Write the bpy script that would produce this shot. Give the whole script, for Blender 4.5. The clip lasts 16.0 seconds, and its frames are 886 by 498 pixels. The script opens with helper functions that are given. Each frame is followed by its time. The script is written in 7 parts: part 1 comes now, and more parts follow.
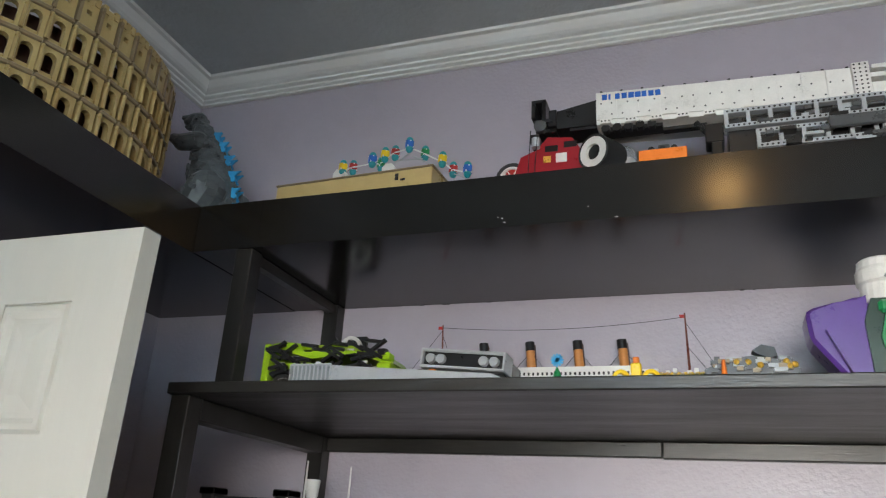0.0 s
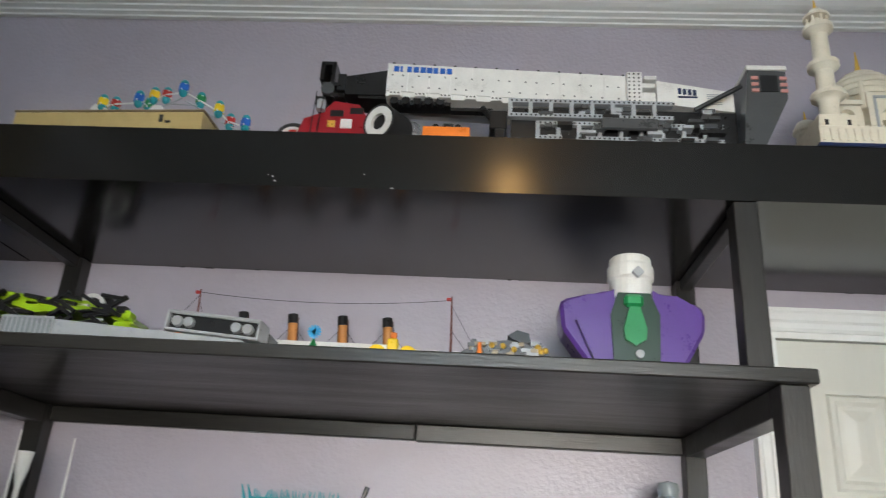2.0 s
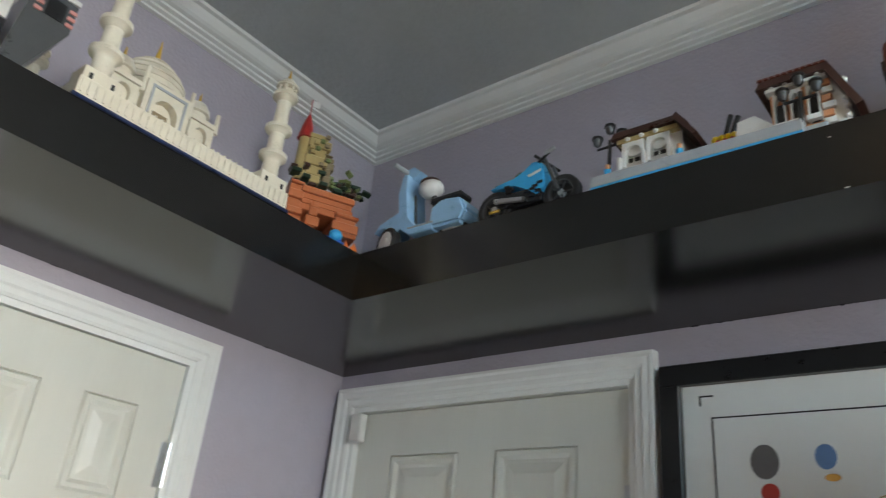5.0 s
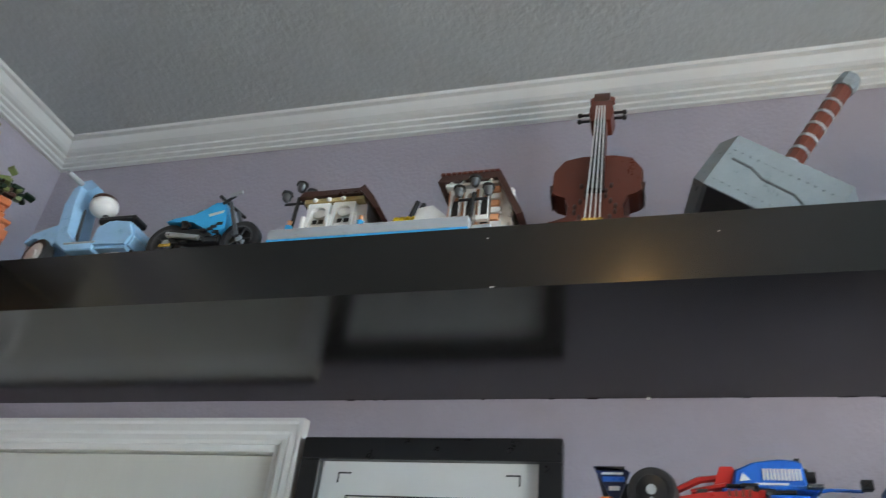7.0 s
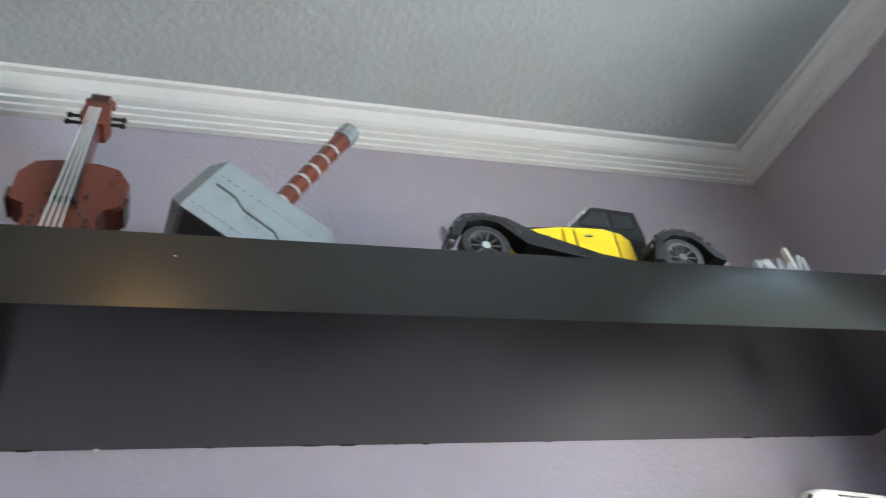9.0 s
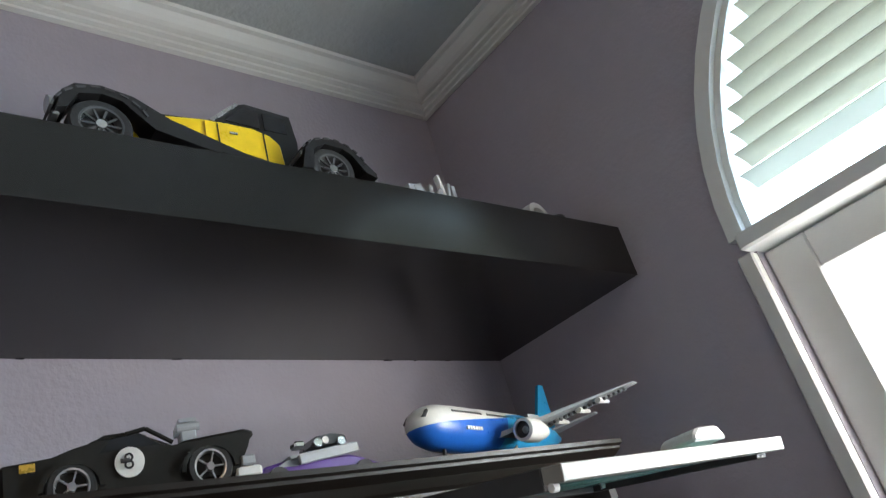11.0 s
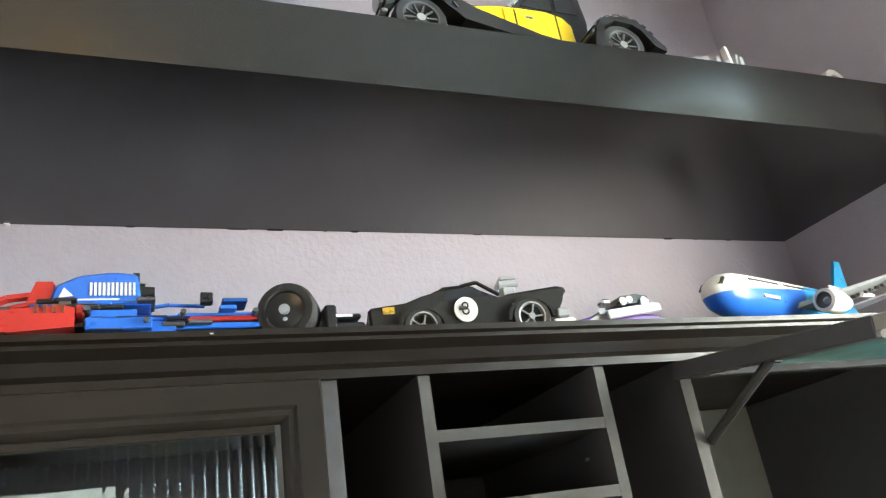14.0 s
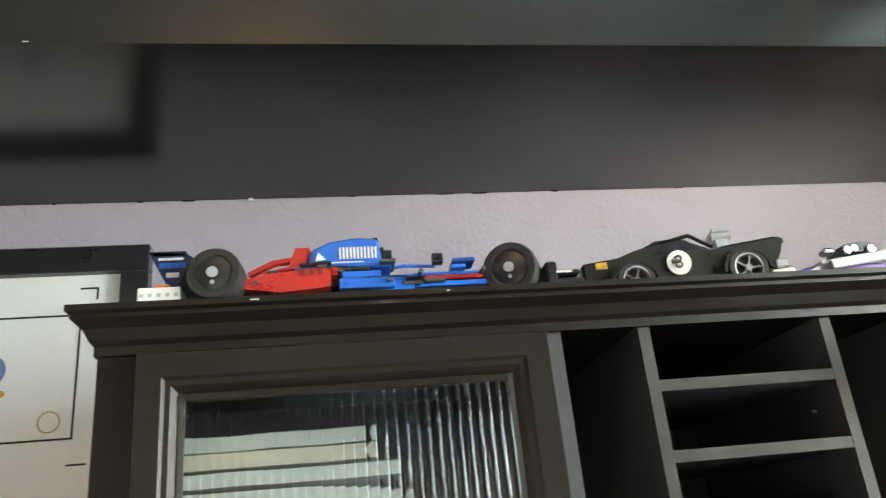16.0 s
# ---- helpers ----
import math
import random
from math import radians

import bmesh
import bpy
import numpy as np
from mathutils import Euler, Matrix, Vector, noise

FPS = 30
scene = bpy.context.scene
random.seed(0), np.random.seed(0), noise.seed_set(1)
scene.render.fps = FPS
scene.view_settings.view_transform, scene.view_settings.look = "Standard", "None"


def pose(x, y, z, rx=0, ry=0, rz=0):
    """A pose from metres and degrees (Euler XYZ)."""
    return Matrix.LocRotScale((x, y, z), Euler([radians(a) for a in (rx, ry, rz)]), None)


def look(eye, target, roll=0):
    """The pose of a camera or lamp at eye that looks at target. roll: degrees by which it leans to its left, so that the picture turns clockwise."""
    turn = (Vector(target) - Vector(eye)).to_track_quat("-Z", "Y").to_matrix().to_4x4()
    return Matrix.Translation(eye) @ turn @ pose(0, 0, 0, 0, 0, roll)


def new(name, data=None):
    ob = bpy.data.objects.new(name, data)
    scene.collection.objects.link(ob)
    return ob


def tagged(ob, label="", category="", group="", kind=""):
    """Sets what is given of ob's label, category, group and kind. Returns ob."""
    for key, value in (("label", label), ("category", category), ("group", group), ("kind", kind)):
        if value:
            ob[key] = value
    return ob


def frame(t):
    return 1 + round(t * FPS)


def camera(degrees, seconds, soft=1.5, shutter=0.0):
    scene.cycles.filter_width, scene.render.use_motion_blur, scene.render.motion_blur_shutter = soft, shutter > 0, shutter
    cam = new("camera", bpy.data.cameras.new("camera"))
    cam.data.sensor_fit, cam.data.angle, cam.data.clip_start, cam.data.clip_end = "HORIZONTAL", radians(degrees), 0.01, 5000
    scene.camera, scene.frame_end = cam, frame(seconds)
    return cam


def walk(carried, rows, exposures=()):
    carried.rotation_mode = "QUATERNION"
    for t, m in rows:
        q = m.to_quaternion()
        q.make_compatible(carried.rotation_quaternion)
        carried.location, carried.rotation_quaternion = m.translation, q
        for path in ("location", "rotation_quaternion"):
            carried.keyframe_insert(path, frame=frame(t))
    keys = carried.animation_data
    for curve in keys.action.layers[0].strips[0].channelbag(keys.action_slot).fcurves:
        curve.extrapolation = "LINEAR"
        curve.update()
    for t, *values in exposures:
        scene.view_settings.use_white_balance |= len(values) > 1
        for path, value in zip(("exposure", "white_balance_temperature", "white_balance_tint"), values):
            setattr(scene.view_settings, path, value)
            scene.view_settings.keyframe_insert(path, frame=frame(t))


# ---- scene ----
cam = camera(60.7, 16.0, soft=1.15, shutter=0.3)
PATH = [
    (0, (-1.563, -1.613, 1.653), (-2.212, 0.134, 2.378), 3.5),
    (0.5, (-1.559, -1.608, 1.652), (-2.134, 0.17, 2.365), 3.3),
    (1, (-1.554, -1.594, 1.656), (-2.025, 0.214, 2.37), 3.2),
    (1.5, (-1.545, -1.563, 1.653), (-1.87, 0.273, 2.376), 3.3),
    (2, (-1.53, -1.526, 1.646), (-1.661, 0.331, 2.376), 3.6),
    (2.5, (-1.504, -1.492, 1.644), (-1.418, 0.369, 2.372), 3.9),
    (3, (-1.469, -1.452, 1.636), (-1.15, 0.372, 2.392), 4.1),
    (3.5, (-1.445, -1.43, 1.636), (-0.858, 0.312, 2.425), 4.5),
    (4, (-1.416, -1.417, 1.64), (-0.529, 0.174, 2.466), 4.9),
    (4.5, (-1.373, -1.42, 1.649), (-0.206, -0.038, 2.501), 5.3),
    (4.7, (-1.361, -1.437, 1.648), (-0.101, -0.139, 2.501), 5.5),
    (7, (-1.267, -1.524, 1.665), (0.335, -0.996, 2.739), 6.5),
    (7.5, (-1.23, -1.566, 1.683), (0.372, -1.271, 2.844), 4.3),
    (7.6, (-1.219, -1.564, 1.691), (0.385, -1.334, 2.864), 3.1),
    (8, (-1.212, -1.584, 1.693), (0.386, -1.546, 2.895), 0.4),
    (8.5, (-1.174, -1.633, 1.705), (0.401, -1.86, 2.915), -3.6),
    (9, (-1.144, -1.655, 1.713), (0.38, -2.229, 2.874), -9.0),
    (9.5, (-1.121, -1.707, 1.726), (0.283, -2.613, 2.825), -13.9),
    (10, (-1.103, -1.767, 1.721), (0.169, -2.936, 2.728), -17.3),
    (10.2, (-1.112, -1.771, 1.723), (0.143, -2.984, 2.7), -17.4),
    (12.3, (-1.044, -1.767, 1.66), (0.378, -2.965, 2.397), -12.4),
    (12.5, (-1.045, -1.75, 1.658), (0.419, -2.899, 2.391), -11.9),
    (13, (-1.058, -1.723, 1.661), (0.503, -2.728, 2.406), -10.8),
    (13.5, (-1.073, -1.688, 1.659), (0.564, -2.551, 2.42), -9.8),
    (14, (-1.082, -1.673, 1.658), (0.605, -2.423, 2.429), -8.9),
    (14.5, (-1.084, -1.665, 1.656), (0.634, -2.336, 2.431), -8.3),
    (15, (-1.088, -1.654, 1.654), (0.665, -2.232, 2.424), -7.6),
    (15.5, (-1.097, -1.633, 1.652), (0.701, -2.09, 2.4), -6.6),
    (16, (-1.107, -1.616, 1.648), (0.731, -1.927, 2.372), -5.7),
]
walk(cam, [(t, look(e, g, r)) for t, e, g, r in PATH], exposures=[
    (0, -1.06, 7000, 10), (3.5, -1.0, 7050, 9), (4.7, -0.95, 7050, 8), (7, -0.42, 6800, 9), (8.5, -0.08, 6650, 8), (9.5, 0.12, 6600, 8),
    (10.2, -0.72, 6600, 8), (12.5, -0.62, 7100, 11), (13.0, 0.68, 7200, 8), (14.5, 0.68, 7400, 5), (16, 0.36, 7500, 5)])

# ---- world and light ----
world = bpy.data.worlds.new("sky")
scene.world = world
world.use_nodes = True
wn = world.node_tree
sky = wn.nodes.new("ShaderNodeTexSky")
sky.sky_type = "NISHITA"
sky.sun_disc = False
sky.sun_elevation = radians(50)
sky.sun_rotation = radians(20)
wn.links.new(sky.outputs[0], wn.nodes["Background"].inputs[0])
wn.nodes["Background"].inputs[1].default_value = 0.12


def lamp(name, kind, m, energy, color, **kw):
    d = bpy.data.lights.new(name, kind)
    d.energy, d.color = energy, color
    if kind == "AREA":
        d.shape, d.size, d.size_y = "RECTANGLE", kw["size"], kw["size_y"]
        d.spread = radians(kw.get("spread", 180))
    else:
        d.shadow_soft_size = kw["size"]
    ob = new(name, d)
    ob.matrix_world = m
    return ob


XD = -2.99
# daylight in the south window's opening, an added fill light in the hall doorway, and the warm bulb of the ceiling lamp
lamp("window_daylight", "AREA", look((-1.34, -2.99, 1.60), (-1.50, 0.0, 1.45)), 19, (1.0, 0.97, 0.94), size=1.0, size_y=0.5, spread=66)
lamp("window_top_daylight", "AREA", look((-0.98, -2.985, 1.86), (-0.80, -1.0, 1.80)), 24, (1.0, 0.965, 0.915), size=0.60, size_y=0.40)
# warm fill added to brighten the east wall; no lamp is known there
lamp("doorway_daylight", "AREA", look((XD, -1.21, 1.05), (0, -1.6, 1.25)), 6.5, (1.0, 0.88, 0.76), size=0.60, size_y=1.9)
BULB = (-1.485, -1.482, 2.715)
lamp("ceiling_bulb", "POINT", pose(*BULB), 4.4, (1.0, 0.60, 0.22), size=0.045)


# ---- materials ----
def mat(name, color, rough=0.5, metal=0.0, var=0.12, scale=8.0, bump=0.0, bscale=120.0, fine=0.0, spec=0.5, coat=0.0, alt=None, stretch=(1, 1, 1), trans=0.0, piece=0.0, rv=0.07):
    m = bpy.data.materials.new(name)
    m.use_nodes = True
    nt = m.node_tree
    b = nt.nodes["Principled BSDF"]
    N, L = nt.nodes.new, nt.links.new
    tc = N("ShaderNodeTexCoord")
    mp = N("ShaderNodeMapping")
    mp.inputs["Scale"].default_value = stretch
    L(tc.outputs["Object"], mp.inputs[0])
    n1 = N("ShaderNodeTexNoise")
    n1.inputs["Scale"].default_value = scale
    n1.inputs["Detail"].default_value = 4
    L(mp.outputs[0], n1.inputs["Vector"])
    n2 = N("ShaderNodeTexNoise")
    n2.inputs["Scale"].default_value = scale * 9
    n2.inputs["Detail"].default_value = 3
    L(mp.outputs[0], n2.inputs["Vector"])
    add = N("ShaderNodeMath")
    add.operation = "MULTIPLY_ADD"
    L(n2.outputs["Fac"], add.inputs[0])
    add.inputs[1].default_value = 0.5
    L(n1.outputs["Fac"], add.inputs[2])
    fac = add.outputs[0]
    if piece:
        oi = N("ShaderNodeObjectInfo")
        a2 = N("ShaderNodeMath")
        a2.operation = "MULTIPLY_ADD"
        L(oi.outputs["Random"], a2.inputs[0])
        a2.inputs[1].default_value = piece
        L(fac, a2.inputs[2])
        fac = a2.outputs[0]
    rp = N("ShaderNodeValToRGB")
    lo = [c * (1 - var) for c in color] if alt is None else list(alt)
    hi = [min(1, c * (1 + var)) for c in color] if alt is None else list(color)
    rp.color_ramp.elements[0].position, rp.color_ramp.elements[1].position = 0.45, 1.05
    rp.color_ramp.elements[0].color, rp.color_ramp.elements[1].color = (*lo, 1), (*hi, 1)
    L(fac, rp.inputs[0])
    L(rp.outputs[0], b.inputs["Base Color"])
    mr = N("ShaderNodeMapRange")
    mr.inputs[1].default_value, mr.inputs[2].default_value = 0.4, 1.1
    mr.inputs[3].default_value, mr.inputs[4].default_value = max(0.02, rough - rv), min(1, rough + rv)
    L(add.outputs[0], mr.inputs[0])
    L(mr.outputs[0], b.inputs["Roughness"])
    b.inputs["Metallic"].default_value = metal
    b.inputs["Specular IOR Level"].default_value = spec
    b.inputs["Coat Weight"].default_value = coat
    b.inputs["Transmission Weight"].default_value = trans
    if bump:
        n3 = N("ShaderNodeTexNoise")
        n3.inputs["Scale"].default_value = bscale
        n3.inputs["Detail"].default_value = 2
        L(mp.outputs[0], n3.inputs["Vector"])
        bp = N("ShaderNodeBump")
        bp.inputs["Strength"].default_value = bump
        bp.inputs["Distance"].default_value = fine or 0.002
        L(n3.outputs["Fac"], bp.inputs["Height"])
        L(bp.outputs[0], b.inputs["Normal"])
    return m


WALL = mat("lavender_wall_paint", (0.41, 0.375, 0.43), 0.36, spec=0.42, rv=0.01, var=0.05, scale=3, bump=0.36, bscale=105, fine=0.004)
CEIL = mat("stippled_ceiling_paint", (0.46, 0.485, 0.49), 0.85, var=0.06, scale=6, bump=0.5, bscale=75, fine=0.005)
WHITE = mat("white_trim_paint", (0.78, 0.78, 0.76), 0.35, var=0.03, scale=4, bump=0.05, bscale=200)
DOORW = mat("white_door_paint", (0.66, 0.645, 0.585), 0.38, var=0.03, scale=3, bump=0.12, bscale=160, stretch=(4, 4, 0.5))
SHELF = mat("black_brown_shelf_paint", (0.0075, 0.007, 0.0068), 0.18, var=0.10, scale=2, bump=0.04, bscale=90, stretch=(0.4, 0.4, 1), spec=0.58, rv=0.012)
WOODKW = dict(alt=(0.005, 0.0045, 0.004), scale=22, bump=0.3, bscale=320, fine=0.0012, spec=0.5, rv=0.10)
LUMBER = mat("black_stained_lumber", (0.022, 0.020, 0.018), 0.36, stretch=(0.10, 1, 1), **WOODKW)
POSTWOOD = mat("black_stained_post", (0.020, 0.018, 0.016), 0.40, stretch=(1, 1, 0.10), **WOODKW)
FLOORM = mat("beige_carpet", (0.26, 0.225, 0.185), 0.95, var=0.15, scale=12, bump=0.8, bscale=300)
CABM = mat("espresso_cabinet_paint", (0.0125, 0.009, 0.007), 0.36, spec=0.26, rv=0.03, var=0.25, scale=6, bump=0.08, bscale=150, stretch=(1, 0.2, 1))
CABDARK = mat("dark_cabinet_inside", (0.052, 0.052, 0.056), 0.6, var=0.2, spec=0.3)
SILVER = mat("brushed_silver_edge", (0.055, 0.053, 0.05), 0.5, metal=0.0, var=0.08, stretch=(1, 1, 8), spec=0.15)
STEEL = mat("brushed_steel", (0.55, 0.55, 0.56), 0.3, metal=0.9, var=0.08)
CHROME = mat("chrome", (0.8, 0.8, 0.82), 0.1, metal=1.0, var=0.05)


def plastic(name, c, rough=0.28, var=0.08):
    return mat(name, c, rough, var=var, scale=30, bump=0.015, bscale=300, spec=0.5, rv=0.012)


P_BLACK = plastic("black_plastic", (0.012, 0.012, 0.013))
P_WHITE = plastic("white_plastic", (0.72, 0.71, 0.68))
P_LGREY = plastic("light_grey_plastic", (0.36, 0.38, 0.40))
P_DGREY = plastic("dark_grey_plastic", (0.065, 0.068, 0.072))
P_TAN = plastic("tan_plastic", (0.45, 0.34, 0.15))
P_DTAN = plastic("dark_tan_plastic", (0.26, 0.20, 0.12))
P_RED = plastic("red_plastic", (0.42, 0.025, 0.02))
P_DRED = plastic("crimson_plastic", (0.28, 0.012, 0.02))
P_ORANGE = plastic("orange_plastic", (0.80, 0.20, 0.03))
P_YELLOW = plastic("yellow_plastic", (0.80, 0.55, 0.02))
P_BLUE = plastic("blue_plastic", (0.015, 0.12, 0.50))
P_DBLUE = plastic("deep_blue_plastic", (0.008, 0.06, 0.24))
P_ROCK = plastic("burnt_orange_plastic", (0.50, 0.15, 0.06))
P_LBLUE = plastic("bright_light_blue_plastic", (0.30, 0.52, 0.74))
P_AZURE = plastic("azure_plastic", (0.03, 0.36, 0.68))
P_NAVY = plastic("navy_plastic", (0.01, 0.02, 0.07))
P_GREEN = plastic("green_plastic", (0.01, 0.22, 0.07))
P_DGREEN = plastic("dark_green_plastic", (0.012, 0.035, 0.02))
P_TEAL = plastic("teal_plastic", (0.01, 0.27, 0.31))
P_LIME = plastic("lime_green_plastic", (0.32, 0.52, 0.02))
P_PURPLE = plastic("purple_plastic", (0.09, 0.035, 0.23))
P_BROWN = plastic("reddish_brown_plastic", (0.14, 0.035, 0.02))
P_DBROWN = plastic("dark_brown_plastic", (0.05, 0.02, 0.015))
P_GOLD = mat("gold_plastic", (0.75, 0.47, 0.08), 0.3, metal=0.4, var=0.08)
P_FLESH = plastic("nougat_plastic", (0.62, 0.28, 0.14))
P_SAND = plastic("sand_blue_plastic", (0.22, 0.25, 0.265))
RUBBER = mat("black_tyre_rubber", (0.016, 0.016, 0.017), 0.6, var=0.15, bump=0.3, bscale=200)
CLEAR = mat("clear_plastic", (0.85, 0.9, 0.92), 0.08, var=0.03, trans=0.85)
INK = mat("black_ink", (0.01, 0.01, 0.012), 0.6)
PAPER = mat("white_paper", (0.74, 0.74, 0.72), 0.7, var=0.02)


# ---- mesh helpers ----
INVERSE = {}


def part(name, bm, material, parent=None, label="", smooth=False):
    """One mesh object, under a thing or a part of it; things made with world=True take their parts in world places."""
    root = parent
    while root and root.parent:
        root = root.parent
    if root and root.name in INVERSE:
        bmesh.ops.transform(bm, matrix=INVERSE[root.name], verts=bm.verts)
    me = bpy.data.meshes.new(name)
    bmesh.ops.recalc_face_normals(bm, faces=bm.faces)
    bm.to_mesh(me)
    bm.free()
    me.materials.append(material)
    if smooth:
        for p in me.polygons:
            p.use_smooth = True
        me.set_sharp_from_angle(angle=radians(38))
    ob = new(name, me)
    if parent:
        ob.parent = parent
    if label:
        tagged(ob, label)
    return ob


def share(ob, m, name=None):
    """Another object on the same mesh, at the pose m under the same parent."""
    o = new(name or ob.name.split(".")[0], ob.data)
    o.parent = ob.parent
    o.matrix_basis = m
    return o


def thing(name, m, label, category, group="", kind="", world=False):
    e = new(name)
    if world:
        INVERSE[e.name] = m.inverted()
    e.empty_display_size = 0.05
    e.matrix_world = m
    return tagged(e, label, category, group, kind)


def B():
    return bmesh.new()


def box(bm, x0, x1, y0, y1, z0, z1, bev=0.0, m=None):
    r = bmesh.ops.create_cube(bm, size=1)
    vs = r["verts"]
    T = Matrix.Translation(((x0 + x1) / 2, (y0 + y1) / 2, (z0 + z1) / 2)) @ Matrix.Diagonal((x1 - x0, y1 - y0, z1 - z0, 1))
    bmesh.ops.transform(bm, matrix=(m @ T) if m else T, verts=vs)
    if bev:
        es = list({e for v in vs for e in v.link_edges})
        bmesh.ops.bevel(bm, geom=es, offset=bev, segments=1, affect="EDGES")
    return bm


def cyl(bm, p0, p1, r0, r1=None, seg=16, cap=True):
    p0, p1 = Vector(p0), Vector(p1)
    r1 = r0 if r1 is None else r1
    d = p1 - p0
    q = d.to_track_quat("Z", "Y").to_matrix().to_4x4()
    bmesh.ops.create_cone(bm, cap_ends=cap, segments=seg, radius1=r0, radius2=r1, depth=d.length,
                          matrix=Matrix.Translation((p0 + p1) / 2) @ q)
    return bm


def ball(bm, c, r, s=(1, 1, 1), seg=12):
    bmesh.ops.create_uvsphere(bm, u_segments=seg, v_segments=max(6, seg * 2 // 3), radius=r,
                              matrix=Matrix.Translation(c) @ Matrix.Diagonal((*s, 1)))
    return bm


def prism(bm, pts, y0, y1, m=None):
    """An outline in x and z, drawn out from y0 to y1."""
    a = [bm.verts.new((x, y0, z)) for x, z in pts]
    b = [bm.verts.new((x, y1, z)) for x, z in pts]
    bm.faces.new(a)
    bm.faces.new(b[::-1])
    n = len(pts)
    for i in range(n):
        bm.faces.new((a[i], b[i], b[(i + 1) % n], a[(i + 1) % n]))
    if m:
        bmesh.ops.transform(bm, matrix=m, verts=a + b)
    return bm


def lathe(bm, prof, seg=16, m=None, ang=360.0):
    """A profile of (r, z) turned about z."""
    rings, out = [], []
    full = ang >= 360
    k = seg if full else seg + 1
    for r, z in prof:
        ring = [bm.verts.new((r * math.cos(radians(ang) * i / seg), r * math.sin(radians(ang) * i / seg), z)) for i in range(k)]
        rings.append(ring)
        out += ring
    for a, b in zip(rings, rings[1:]):
        for i in range(seg):
            j = (i + 1) % k
            bm.faces.new((a[i], a[j], b[j], b[i]))
    bmesh.ops.remove_doubles(bm, verts=out, dist=1e-6)
    if m:
        bmesh.ops.transform(bm, matrix=m, verts=[v for v in out if v.is_valid])
    return bm


def bx(name, material, parent, *d, bev=0.0, label="", m=None):
    return part(name, box(B(), *d, bev=bev, m=m), material, parent, label)


def rod(name, material, parent, p0, p1, r0, r1=None, seg=12, label=""):
    return part(name, cyl(B(), p0, p1, r0, r1, seg), material, parent, label, True)


def wire(name, pts, r, material, parent=None, label=""):
    bm = B()
    for a, b in zip(pts, pts[1:]):
        cyl(bm, a, b, r, seg=6)
    return part(name, bm, material, parent, label, True)


# ---- the room ----
XW, YS, ZC, ZCR = -2.97, -2.93, 2.902, 2.838
Z0, Z1, D = 2.18, 2.282, 0.424      # the high shelf: underside, top, depth
T = 0.12


def structure(ob, label, category):
    return tagged(ob, label, category, kind="structure")


fl = structure(bx("floor", FLOORM, None, XW - T, T, YS - T, T, -0.1, 0.0), "beige carpeted floor of the room", "floor")
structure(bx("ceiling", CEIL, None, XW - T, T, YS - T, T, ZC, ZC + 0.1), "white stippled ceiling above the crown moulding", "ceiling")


def holed(name, label, rects, axis, lo, hi):
    """A wall made of blocks round its openings."""
    bm = B()
    for a0, a1, z0, z1 in rects:
        if axis == "y":
            box(bm, a0, a1, lo, hi, z0, z1)
        else:
            box(bm, lo, hi, a0, a1, z0, z1)
    return structure(part(name, bm, WALL), label, "wall")


ND = (-0.966, -0.441, 2.092)      # north closet door: left, right, top
ED = (-0.834, -0.066, 2.092)
WD = (-1.56, -0.86, 2.06)
holed("wall_north", "lavender orange-peel wall behind the black shelves", [(XW, ND[0], 0, ZC), (ND[0], ND[1], ND[2], ZC), (ND[1], T, 0, ZC)], "y", 0, T)
holed("wall_east", "lavender orange-peel wall with a white door", [(YS, ED[0], 0, ZC), (ED[0], ED[1], ED[2], ZC), (ED[1], 0, 0, ZC)], "x", 0, T)
holed("wall_west", "lavender wall with an open doorway", [(YS, WD[0], 0, ZC), (WD[0], WD[1], WD[2], ZC), (WD[1], 0, 0, ZC)], "x", XW - T, XW)
structure(bx("wall_hall", WALL, None, XW - 1.1, XW - 1.0, -2.6, 0.2, 0, ZC), "lavender hallway wall beyond the open doorway", "wall")

# south wall with an arched window over a rectangular one
WX, WRX, WRZ, WZ = -1.38, 0.768, 0.668, 2.135


def arch(rx, rz, z, n=32):
    return [(WX + rx * math.cos(math.pi * i / n), z + rz * math.sin(math.pi * i / n)) for i in range(n + 1)]


bm = B()
box(bm, XW - T, WX - WRX, YS - T, YS, 0, ZC)
box(bm, WX + WRX, T, YS - T, YS, 0, ZC)
box(bm, WX - WRX, WX + WRX, YS - T, YS, 0, 0.85)
top = arch(WRX, WRZ, WZ)
for (xa, za), (xb, zb) in zip(top, top[1:]):
    prism(bm, [(xa, za), (xb, zb), (xb, ZC), (xa, ZC)], YS - T, YS)
structure(part("wall_south", bm, WALL), "lavender wall round an arched window", "wall")


def band(rx0, rz0, rx1, rz1, z, y0, y1, bm):
    a, b = arch(rx0, rz0, z), arch(rx1, rz1, z)
    for i in range(len(a) - 1):
        prism(bm, [a[i], a[i + 1], b[i + 1], b[i]], y0, y1)
    return bm


